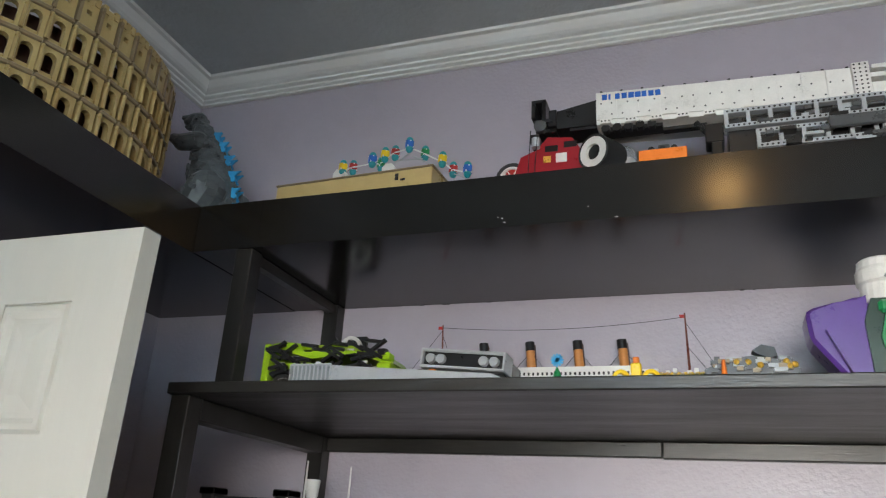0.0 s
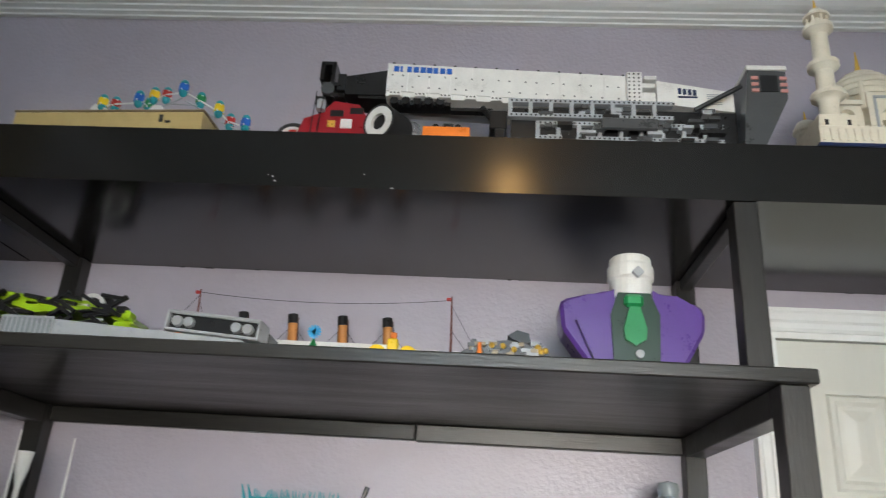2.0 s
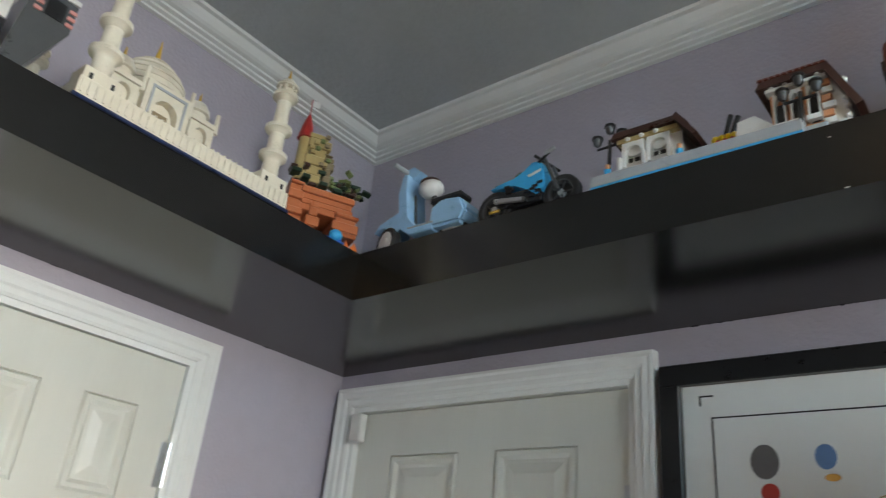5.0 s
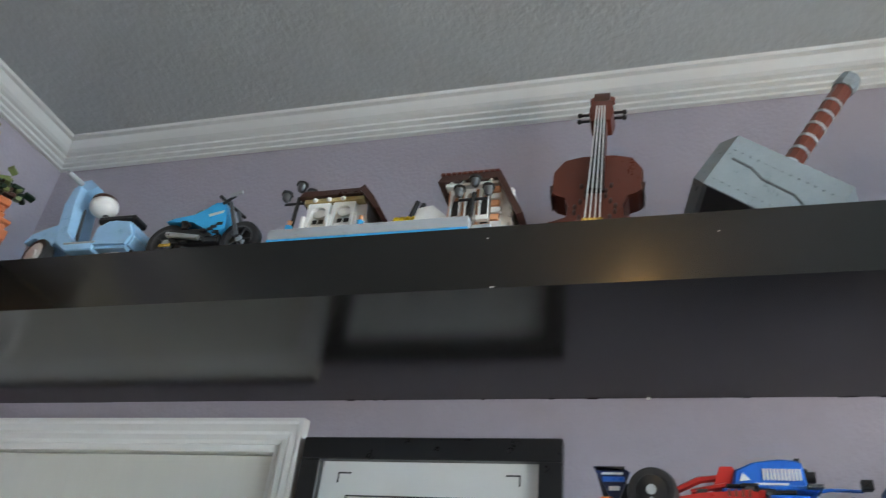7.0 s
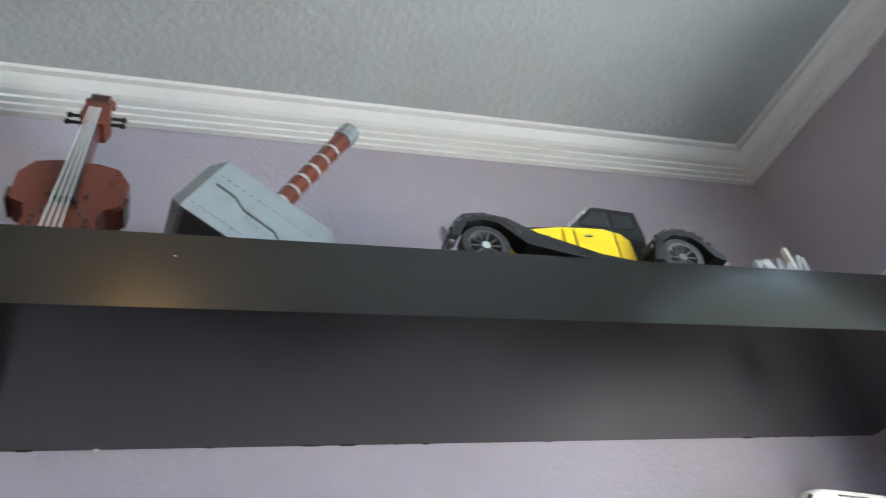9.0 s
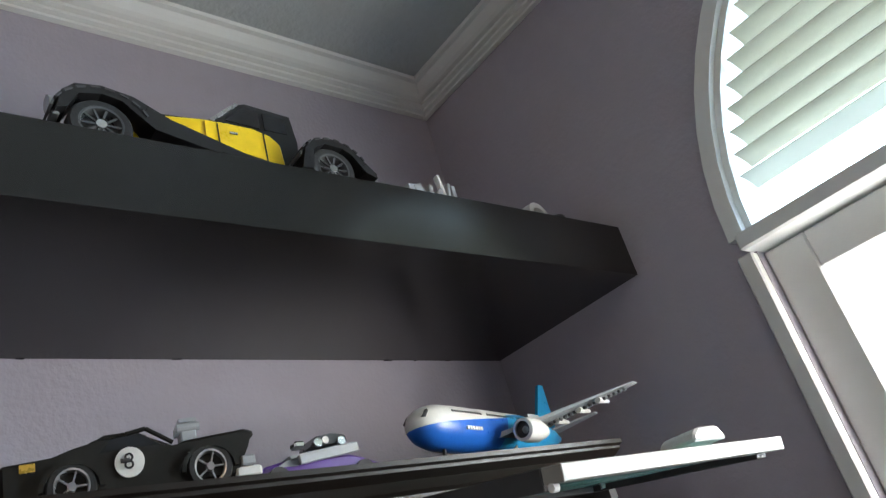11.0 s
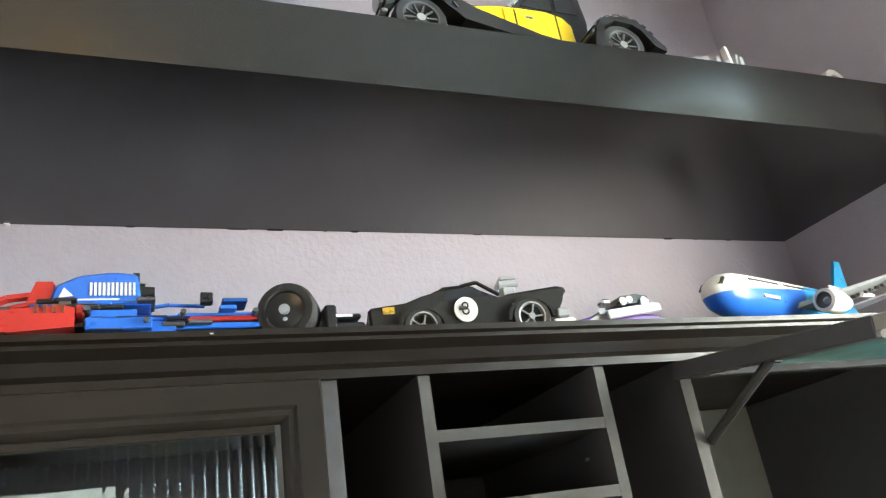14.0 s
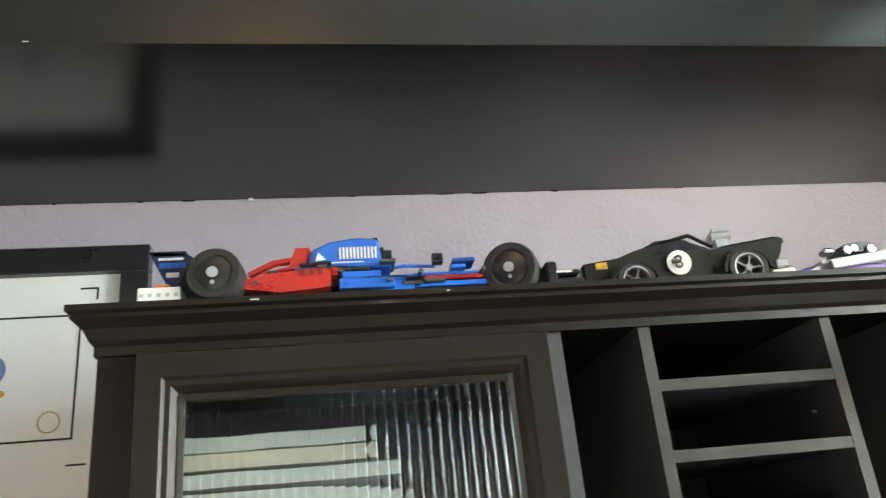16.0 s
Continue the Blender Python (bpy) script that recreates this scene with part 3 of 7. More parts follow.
for k, (x, z) in enumerate(((-2.690, 2.47), (-2.66, 2.505), (-2.68, 2.43), (-2.70, 2.54))):
    box(bm, x - 0.006, x + 0.006, RY - 0.073 + 0.006 * k, RY - 0.060, z - 0.004, z + 0.004)
n_grey = len(bm.faces)
for i, (x, z, h) in enumerate(((-2.668, 2.545, 0.018), (-2.650, 2.515, 0.030), (-2.632, 2.475, 0.042), (-2.610, 2.430, 0.046), (-2.598, 2.385, 0.038), (-2.590, 2.345, 0.034))):
    for dy in (-0.010, 0.012):
        x -= 0.008
        prism(bm, [(x - 0.03, z - 0.012), (x + h * 0.4, z - 0.004), (x + h * 0.25, z + 0.008), (x + h * 0.6, z + 0.020), (x + h * 0.3, z + 0.020), (x - 0.03, z + 0.026)], RY + dy - 0.0025, RY + dy + 0.0025)
for i, f in enumerate(bm.faces):
    f.material_index = 0 if i < n_grey else 1
bmesh.ops.translate(bm, verts=bm.verts, vec=(0, 0, Z1 - min(v.co.z for v in bm.verts)))
rep = part("reptile_figurine", bm, mat("dark_slate_plastic", (0.085, 0.098, 0.105), 0.3, var=0.4, scale=50, rv=0.05))
rep.data.materials.append(P_AZURE)
tagged(rep, "dark slate plated reptile figurine with blue back fins in the corner", "figurine")

# coloured bead helix on a tan box
tb = thing("tan_display_box", pose(-2.22, -0.32, Z1, 0, 0, -3), "flat tan plastic display box lying on the shelf", "box")
bx("body", P_TAN, tb, -0.178, 0.178, -0.07, 0.07, 0, 0.05, bev=0.0015)
bx("lip", P_DTAN, tb, -0.180, 0.180, -0.072, 0.072, 0.0505, 0.054, bev=0.001)
bm = B()
box(bm, 0.10, 0.107, -0.0735, -0.072, 0.028, 0.042)
box(bm, 0.112, 0.122, -0.0735, -0.072, 0.026, 0.030)
part("dark_mark", bm, P_BLACK, tb)
hx = thing("bead_chain_model", pose(-2.2, -0.25, Z1 + 0.055), "chain of teal beads with coloured bands and white connectors", "model", world=True)
MIDC = [P_RED, P_YELLOW, P_GREEN, P_BLUE]
pts = [(-2.319, 2.432), (-2.302, 2.438), (-2.247, 2.443), (-2.232, 2.438), (-2.217, 2.452), (-2.200, 2.463), (-2.160, 2.470), (-2.128, 2.453), (-2.080, 2.424), (-2.060, 2.405), (-2.022, 2.393)]
for i, (x, z) in enumerate(pts):
    y = -0.25 + (0.008 if i % 2 else -0.008)
    b0 = part("bead", ball(B(), (x, y, z + 0.010), 0.0085, (1, 1, 1.1)), P_TEAL, hx, smooth=True)
    part("bead", ball(B(), (x, y, z - 0.010), 0.0085, (1, 1, 1.2)), P_TEAL, hx, smooth=True)
    part("band", cyl(B(), (x, y, z - 0.0075), (x, y, z + 0.0075), 0.0100, seg=12), MIDC[(i * 7 + 1) % 4], b0, smooth=True)
    bm = B()
    for a in range(4):
        ball(bm, (x + 0.008 * math.cos(a * 1.57 + 0.6), y + 0.008 * math.sin(a * 1.57 + 0.6), z + 0.006), 0.0026, seg=6)
        ball(bm, (x + 0.008 * math.cos(a * 1.57), y + 0.008 * math.sin(a * 1.57), z - 0.006), 0.0026, seg=6)
    part("studs", bm, P_WHITE, b0, smooth=True)
for (xa, za), (xb, zb) in zip(pts, pts[1:]):
    rod("connector", P_WHITE, hx, (xa, -0.25, za - 0.004), (xb, -0.25, zb - 0.004), 0.0018, seg=6)
for a, b in ((3, 6), (6, 8), (5, 7), (8, 10)):
    rod("strut", P_LGREY, hx, (pts[a][0], -0.24, pts[a][1] - 0.018), (pts[b][0], -0.255, pts[b][1] - 0.02), 0.0015, seg=6)
for x in (-2.325, -2.205):
    part("foot", prism(B(), [(x - 0.017, 2.3365), (x + 0.017, 2.3365), (x + 0.015, 2.418), (x + 0.008, 2.427), (x - 0.008, 2.427), (x - 0.015, 2.418)], -0.262, -0.245), P_WHITE, hx)
for x in (-2.10, -2.06):
    rod("stand", P_LGREY, hx, (x, -0.235, 2.3365), (x, -0.235, 2.42), 0.002, seg=6)

# red toy racer, roller tyre, clear dome, orange block
rc = thing("red_toy_racer", pose(-1.83, -0.25, Z1), "crimson brick-built toy racer with open frame", "toy car", world=True)
part("body", prism(B(), [(-1.885, 2.300), (-1.77, 2.300), (-1.765, 2.375), (-1.795, 2.425), (-1.845, 2.432), (-1.868, 2.405), (-1.90, 2.392), (-1.91, 2.36)], -0.285, -0.225), P_DRED, rc)
for x, z in ((-1.85, 2.398), (-1.812, 2.404)):
    bx("opening", P_BLACK, rc, x, x + 0.026, -0.2865, -0.284, z, z + 0.013)
bx("badge", P_WHITE, rc, -1.828, -1.806, -0.2868, -0.284, 2.372, 2.392)
bx("badge", P_GOLD, rc, -1.853, -1.838, -0.2868, -0.284, 2.374, 2.388)
bx("nose", P_RED, rc, -1.935, -1.886, -0.275, -0.235, 2.335, 2.385, bev=0.004)
bx("sill", P_BLACK, rc, -1.89, -1.77, -0.29, -0.22, 2.292, 2.305)
wheel(rc, pose(-1.92, -0.27, 2.352), 0.034, 0.02, rim=P_WHITE)
wheel(rc, pose(-1.80, -0.27, 2.316), 0.033, 0.03, rim=P_WHITE)
wheel(rc, pose(-1.90, -0.215, 2.316), 0.033, 0.03, rim=P_WHITE)
ty = thing("roller_tyre", pose(-1.735, -0.29, Z1), "broad black tyre with a wide white rim", "wheel", world=True)
mt = pose(-1.735, -0.29, 2.345, 4, 0, -30)
part("tyre", lathe(B(), [(0.026, -0.03), (0.035, -0.03), (0.036, -0.026), (0.036, 0.03), (0.026, 0.03), (0.026, -0.03)], 28, Matrix.Translation((0, 0, 0.028)) @ mt @ pose(0, 0, 0, 90)), RUBBER, ty, smooth=True)
part("rim", lathe(B(), [(0.016, 0.0305), (0.031, 0.0305), (0.031, 0.026), (0.016, 0.02), (0.016, 0.0305)], 28, Matrix.Translation((0, 0, 0.028)) @ mt @ pose(0, 0, 0, 90)), P_WHITE, ty, smooth=True)
part("hub", cyl(B(), Matrix.Translation((0, 0, 0.028)) @ mt @ Vector((0, -0.024, 0)), Matrix.Translation((0, 0, 0.028)) @ mt @ Vector((0, 0.02, 0)), 0.027, seg=18), P_BLACK, ty)
part("stand", cyl(B(), (-1.735, -0.285, Z1), (-1.735, -0.285, 2.345), 0.026, seg=18), P_BLACK, ty, smooth=True)
dm = thing("clear_dome", pose(-1.695, -0.26, Z1), "small clear plastic dome on a round base", "dome", world=True)
part("dome", lathe(B(), [(0.022, 0), (0.022, 0.012), (0.018, 0.024), (0.010, 0.031), (0.0, 0.033)], 20, pose(-1.695, -0.26, 2.37)), CLEAR, dm, smooth=True)
rod("base", P_LGREY, dm, (-1.695, -0.26, Z1), (-1.695, -0.26, 2.37), 0.021, seg=20)
ob_ = thing("orange_toy_car", pose(-1.62, -0.33, Z1), "flat orange block with a small dark toy car on top", "toy car", world=True)
bx("block", P_ORANGE, ob_, -1.662, -1.578, -0.362, -0.30, Z1, 2.337, bev=0.001)
bx("chassis", P_BLACK, ob_, -1.645, -1.595, -0.345, -0.315, 2.3375, 2.347, bev=0.002)
bx("cabin", P_DGREY, ob_, -1.628, -1.608, -0.343, -0.317, 2.347, 2.356, bev=0.002)
bm = B()
for x in (-1.64, -1.62, -1.60):
    cyl(bm, (x, -0.35, 2.343), (x, -0.345, 2.343), 0.006, seg=10)
part("wheels", bm, P_BLACK, ob_, smooth=True)

# mobile crane
cr = thing("crane_model", pose(-1.45, -0.27, Z1), "white and grey technic mobile crane model with folded boom", "model crane", world=True)
YF, YB = -0.315, -0.215


def boom(x, f):                      # the boom drops slightly to the right
    return 2.514 - 0.018 * (x + 1.745) / 0.455 - (1 - f) * 0.074


bm = prism(B(), [(-1.745, boom(-1.745, 0)), (-1.745, boom(-1.745, 1)), (-1.29, boom(-1.29, 1)), (-1.29, boom(-1.29, 0))], YF + 0.02, YB)
bo = part("boom", bm, P_WHITE, cr, "white telescopic boom")
for i in range(11):
    x0 = -1.745 + 0.455 * i / 11
    x1 = x0 + 0.455 / 11 - 0.0012
    part("panel", prism(B(), [(x0, boom(x0, 0.14)), (x0, boom(x0, 0.97)), (x1, boom(x1, 0.97)), (x1, boom(x1, 0.14))], YF + 0.0165, YF + 0.0198), P_WHITE, bo)
bm = B()
for i in range(44):
    x = -1.735 + 0.44 * i / 43
    for f in (0.28, 0.62):
        if (i * 7 + int(f * 10)) % 5 < 2:
            cyl(bm, (x, YF + 0.0158, boom(x, f)), (x, YF + 0.018, boom(x, f)), 0.0018, seg=6)
tagged(part("pins", bm, P_DGREY, bo), kind="stuff")
bm = B()
for i in range(12):
    x = -1.735 + 0.44 * i / 11
    cyl(bm, (x, YF + 0.022, boom(x, 1)), (x, YF + 0.022, boom(x, 1) + 0.003), 0.0028, seg=8)
tagged(part("top_pins", bm, P_BLACK, bo), kind="stuff")
bm = B()
for i in range(10):
    x = -1.738 + 0.435 * i / 9
    box(bm, x, x + 0.022, YF + 0.012, YF + 0.02, boom(x, -0.02), boom(x, 0.11))
hl = tagged(part("hole_plates", bm, P_WHITE, bo), kind="stuff")
bm = B()
for i in range(10):
    x = -1.738 + 0.435 * i / 9
    for j in range(3):
        cyl(bm, (x + 0.004 + j * 0.007, YF + 0.0112, boom(x, 0.045)), (x + 0.004 + j * 0.007, YF + 0.0125, boom(x, 0.045)), 0.0018, seg=6)
tagged(part("holes", bm, P_BLACK, bo), kind="stuff")
# lettering in plain blue bars
bm = B()
for i, w in enumerate((0.010, 0.004, 0.009, 0.010, 0.011, 0.011, 0.009, 0.010, 0.010)):
    x = -1.733 + i * 0.0128
    zc = boom(x, 0.80)
    box(bm, x, x + w, YF + 0.0152, YF + 0.0164, zc - 0.0055, zc + 0.0065)
part("lettering", bm, P_BLUE, bo, "blue lettering bars")
bm = B()
prism(bm, [(-1.825, 2.446), (-1.83, 2.486), (-1.746, 2.502), (-1.746, 2.447)], YF + 0.026, YB - 0.006)
prism(bm, [(-1.80, 2.440), (-1.80, 2.446), (-1.746, 2.446), (-1.746, 2.440)], YF + 0.03, YB - 0.02)
part("inner_boom", bm, P_BLACK, cr, "black inner boom section")
for x0, x1, z0, z1 in ((-1.878, -1.870, 2.475, 2.518), (-1.878, -1.848, 2.510, 2.518), (-1.856, -1.848, 2.44, 2.518), (-1.872, -1.84, 2.462, 2.470), (-1.868, -1.826, 2.438, 2.446), (-1.88, -1.862, 2.418, 2.438), (-1.842, -1.826, 2.452, 2.49)):
    part("boom_head_bar", box(B(), x0, x1, YF + 0.022, YB - 0.01, z0, z1, 0.001), P_BLACK, cr, "black boom head bar")
rod("sheave", P_DGREY, cr, (-1.858, YF + 0.015, 2.452), (-1.858, YB - 0.005, 2.452), 0.013)
wire("hoist_cable", [(-1.876, YF + 0.01, 2.44), (-1.879, YF + 0.01, 2.36), (-1.88, YF + 0.01, 2.284)], 0.0009, P_BLACK, cr)
wire("hoist_cable", [(-1.862, YF + 0.01, 2.425), (-1.866, YF + 0.01, 2.36), (-1.867, YF + 0.01, 2.284)], 0.0009, P_BLACK, cr)
rod("hook_block", P_LGREY, cr, (-1.867, YF + 0.02, 2.405), (-1.867, YF + 0.02, 2.425), 0.009)
bm = B()
for i in range(5):
    x = -1.728 + i * 0.022
    cyl(bm, (x, YF + 0.02, 2.432), (x, YF + 0.035, 2.432), 0.0085, seg=10)
box(bm, -1.735, -1.62, YF + 0.03, YF + 0.06, 2.428, 2.438)
part("roller_train", bm, P_BLACK, cr)
bm = B()
box(bm, -1.62, -1.54, YF + 0.03, YF + 0.045, 2.417, 2.424)
cyl(bm, (-1.56, YF + 0.03, 2.425), (-1.528, YF + 0.03, 2.385), 0.006, seg=8)
box(bm, -1.545, -1.512, YF + 0.02, YF + 0.06, 2.375, 2.415, 0.002)
box(bm, -1.535, -1.515, YF + 0.02, YF + 0.06, Z1, 2.376, 0.002)
part("support_strut", bm, P_BLACK, cr)
# chassis: framed liftarm cells
bm = B()
for row, (z0, z1, xs, xe) in enumerate(((2.378, 2.416, -1.511, -1.20), (2.336, 2.374, -1.46, -1.10), (2.290, 2.332, -1.50, -1.10))):
    n = int((xe - xs) / 0.037)
    for i in range(n):
        x0 = xs + i * 0.037
        for a, b, c, d in ((x0, x0 + 0.037, z1 - 0.008, z1), (x0, x0 + 0.037, z0, z0 + 0.008), (x0, x0 + 0.007, z0 + 0.008, z1 - 0.008)):
            box(bm, a, b, YF - 0.02 + 0.006 * row, YF - 0.006 + 0.006 * row, c, d)
fr = part("chassis_frame", bm, P_LGREY, cr, "light grey chassis beams")
bm = B()
for row, z in enumerate((2.412, 2.382, 2.370, 2.340, 2.328, 2.294)):
    for i in range(46):
        x = -1.505 + i * 0.0088
        if -1.51 < x < (-1.21 if row < 2 else -1.11) and (row < 2 or x > -1.455):
            y = YF - 0.0205 + 0.006 * (row // 2)
            cyl(bm, (x, y, z), (x, y + 0.002, z), 0.0022, seg=6)
tagged(part("pin_holes", bm, P_BLACK, fr), kind="stuff")
bx("chassis_core", P_BLACK, cr, -1.505, -1.10, YF - 0.004, YB, Z1, 2.405)
random.seed(4)
for i in range(70):
    x, z = random.uniform(-1.46, -1.13), random.uniform(2.295, 2.40)
    w, h = random.uniform(0.008, 0.03), random.uniform(0.005, 0.010)
    y = YF - 0.013 - 0.0002 * i
    bx("technic_beam", (P_DGREY, P_LGREY, P_BLACK, P_DGREY)[i % 4], fr, x, x + w, y, YF - 0.003, z, z + h)
bx("side_cover", P_DGREY, fr, -1.345, -1.245, YF - 0.030, YF - 0.021, 2.352, 2.375, bev=0.002)
for x in (-1.47, -1.40, -1.30, -1.22, -1.15):
    wheel(cr, pose(x, YF + 0.0, 2.308), 0.026, 0.03, rim=P_LGREY)
bm = B()
for a, b, c, d in ((-1.29, -1.262, 2.43, 2.500), (-1.262, -1.238, 2.43, 2.455), (-1.265, -1.238, 2.465, 2.475), (-1.258, -1.235, 2.483, 2.492)):
    box(bm, a, b, YF + 0.01, YB, c, d, 0.001)
part("boom_foot", bm, P_WHITE, cr)
bm = B()
for i in range(8):
    for j in range(3):
        cyl(bm, (-1.286 + j * 0.009, YF + 0.0092, 2.436 + i * 0.0084), (-1.286 + j * 0.009, YF + 0.011, 2.436 + i * 0.0084), 0.0018, seg=6)
tagged(part("pin_holes", bm, P_BLACK, cr), kind="stuff")
bx("winch_pin", P_BLACK, cr, -1.242, -1.237, YF + 0.03, YF + 0.035, 2.47, 2.502)
su2 = part("superstructure", prism(B(), [(-1.238, 2.425), (-1.238, 2.474), (-1.10, 2.452), (-1.10, 2.41)], YF, YB), P_WHITE, cr, "white machinery housing")
bm = B()
for i in range(4):
    box(bm, -1.200 + i * 0.009, -1.194 + i * 0.009, YF - 0.0015, YF, 2.446 - i * 0.001, 2.458 - i * 0.001)
box(bm, -1.20, -1.165, YF - 0.0015, YF, 2.438, 2.441)
part("lettering", bm, P_NAVY, su2)
bm = B()
for i in range(6):
    box(bm, -1.148, -1.122, YF - 0.0012, YF, 2.425 + i * 0.004, 2.4265 + i * 0.004)
part("grille", bm, P_LGREY, su2)
rod("hydraulic_ram", P_BLACK, cr, (-1.175, YF - 0.012, 2.405), (-1.095, YF - 0.030, 2.446), 0.0045)
PALE_RED = plastic("pale_red_plastic", (0.62, 0.27, 0.24))
cw = part("counterweight", prism(B(), [(-1.105, 2.302), (-1.075, 2.302), (-1.022, 2.412), (-1.022, 2.468), (-1.088, 2.475)], YF - 0.045, YB - 0.03), P_DGREY, cr, "dark grey counterweight box")
bx("cap", P_WHITE, cw, -1.09, -1.020, YF - 0.048, YB - 0.028, 2.470, 2.479, bev=0.001)
bx("recess", P_BLACK, cw, -1.068, -1.038, YF - 0.0475, YF - 0.043, 2.425, 2.458)
for x in (-1.083, -1.033):
    for i in range(3):
        bx("warning_stripe", PALE_RED, cw, x, x + 0.012, YF - 0.0478, YF - 0.044, 2.424 + i * 0.013, 2.430 + i * 0.013)

# domed marble palace
P_CREAM = plastic("cream_white_plastic", (0.70, 0.64, 0.52))
tj = thing("domed_palace_model", pose(-0.80, -0.224, Z1), "cream-white brick-built domed palace model with four minarets", "model building")
TW, TD = 0.206, 0.195                      # half width, half depth
bx("base_plate", P_NAVY, tj, -TW - 0.004, TW + 0.004, -TD - 0.008, TD, 0, 0.0058)
bx("plinth", P_CREAM, tj, -TW, TW, -TD - 0.004, TD, 0.006, 0.040, bev=0.001)
bm = B()
for i in range(33):
    x = -TW + 0.006 + i * (2 * TW - 0.012) / 32
    box(bm, x - 0.002, x + 0.002, -TD - 0.0065, -TD - 0.004, 0.012, 0.034)
    cyl(bm, (x, -TD + 0.004, 0.040), (x, -TD + 0.004, 0.046), 0.0026, seg=8)
tagged(part("railing", bm, P_CREAM, tj), kind="stuff")


def minaret(x, y):
    bx("tower_base", P_CREAM, tj, x - 0.030, x + 0.030, y - 0.022, y + 0.022, 0.040, 0.064, bev=0.001)
    prof = [(0.0, 0.064), (0.017, 0.064), (0.016, 0.098), (0.020, 0.104), (0.027, 0.108), (0.027, 0.116), (0.0155, 0.120), (0.0150, 0.160), (0.019, 0.165),
            (0.026, 0.169), (0.026, 0.177), (0.0145, 0.181), (0.0138, 0.236), (0.019, 0.242), (0.025, 0.246), (0.025, 0.254), (0.010, 0.256), (0.010, 0.270), (0.022, 0.272), (0.022, 0.277),
            (0.014, 0.284), (0.010, 0.291), (0.0, 0.294)]
    t = part("minaret", lathe(B(), prof, 18, pose(x, y, 0)), P_CREAM, tj, smooth=True)
    bm = B()
    for i in range(8):
        a = i * math.pi / 4
        cyl(bm, (x + 0.017 * math.cos(a), y + 0.017 * math.sin(a), 0.254), (x + 0.017 * math.cos(a), y + 0.017 * math.sin(a), 0.272), 0.0025, seg=6)
    part("kiosk_columns", bm, P_CREAM, t)
    part("finial", cyl(B(), (x, y, 0.293), (x, y, 0.316), 0.004, 0.0006, 8), P_GOLD, t, "gold finial")
    for sx in (-0.018, 0.018):
        bx("window_slot", P_BLACK, t, x + sx - 0.003, x + sx + 0.003, y - 0.0226, y - 0.0215, 0.044, 0.054)


for x in (-0.172, 0.172):
    for y in (-0.172, 0.168):
        minaret(x, y)
hall = part("hall", prism(B(), [(-0.105, 0.040), (0.105, 0.040), (0.105, 0.150), (-0.105, 0.150)], -0.085, 0.11), P_CREAM, tj)
for sx in (-1, 1):
    for z in (0.046, 0.098):
        o = part("niche", arch_bay(0.050, 0.046, 0.012, 0.026, 0.040), P_CREAM, hall)
        o.matrix_basis = pose(sx * 0.077, -0.098, z)
    bx("cornice", P_CREAM, hall, sx * 0.077 - 0.028, sx * 0.077 + 0.028, -0.100, -0.084, 0.146, 0.154)
iw = part("portal", arch_bay(0.088, 0.122, 0.020, 0.048, 0.098), P_CREAM, hall)
iw.matrix_basis = pose(0, -0.106, 0.044)
bm = B()
for a, b, c, d in ((-0.034, -0.030, 0.05, 0.155), (0.030, 0.034, 0.05, 0.155), (-0.034, 0.034, 0.155, 0.159)):
    box(bm, a, b, -0.1085, -0.106, c, d)
part("inlay", bm, P_LGREY, hall)
bx("portal_shade", P_DTAN, hall, -0.014, 0.014, -0.088, -0.0855, 0.10, 0.125)
for x, z in ((-0.046, 0.19), (0.046, 0.19), (-0.104, 0.178), (0.104, 0.178)):
    rod("pinnacle", P_CREAM, hall, (x, -0.096, 0.14), (x, -0.096, z), 0.0055, 0.004, seg=8)
drum = part("dome", lathe(B(), [(0.058, 0.15), (0.058, 0.172), (0.062, 0.176), (0.067, 0.19), (0.066, 0.204), (0.058, 0.222), (0.044, 0.238), (0.028, 0.250), (0.012, 0.259), (0.0, 0.263)], 28, pose(0, -0.005, 0)), P_CREAM, hall, smooth=True)
bm = B()
for k in range(7):
    rr = (0.0675, 0.067, 0.064, 0.055, 0.043, 0.030, 0.016)[k]
    zz = (0.188, 0.200, 0.212, 0.226, 0.238, 0.249, 0.257)[k]
    lathe(bm, [(rr - 0.004, zz - 0.001), (rr + 0.0015, zz - 0.001), (rr + 0.0015, zz + 0.0015), (rr - 0.004, zz + 0.0015)], 28, pose(0, -0.005, 0))
tagged(part("finial", cyl(B(), (0, -0.005, 0.262), (0, -0.005, 0.305), 0.006, 0.0006, 8), P_GOLD, hall), "gold finial")
part("brick_steps", bm, P_CREAM, hall)
for sx in (-1, 1):
    for y in (-0.058, 0.07):
        c = part("small_dome", lathe(B(), [(0.020, 0.15), (0.020, 0.176), (0.026, 0.178), (0.024, 0.186), (0.016, 0.198), (0.0, 0.205)], 16, pose(sx * 0.078, y, 0)), P_CREAM, hall, smooth=True)
        rod("finial", P_GOLD, hall, (sx * 0.078, y, 0.203), (sx * 0.078, y, 0.222), 0.0035, 0.0006, seg=8)

hall.matrix_basis = pose(-0.008, 0.030, -0.006) @ Matrix.Diagonal((1.06, 1.0, 1.17, 1))

# orange rock castle in the corner
rk = thing("rock_castle_model", pose(-0.385, -0.25, Z1, 0, 0, -25) @ Matrix.Diagonal((0.9, 1.0, 1.2, 1)), "orange rock arch model with a tan tower and red pennant", "model castle")
random.seed(41)
OLIVE = plastic("olive_plastic", (0.16, 0.20, 0.07))


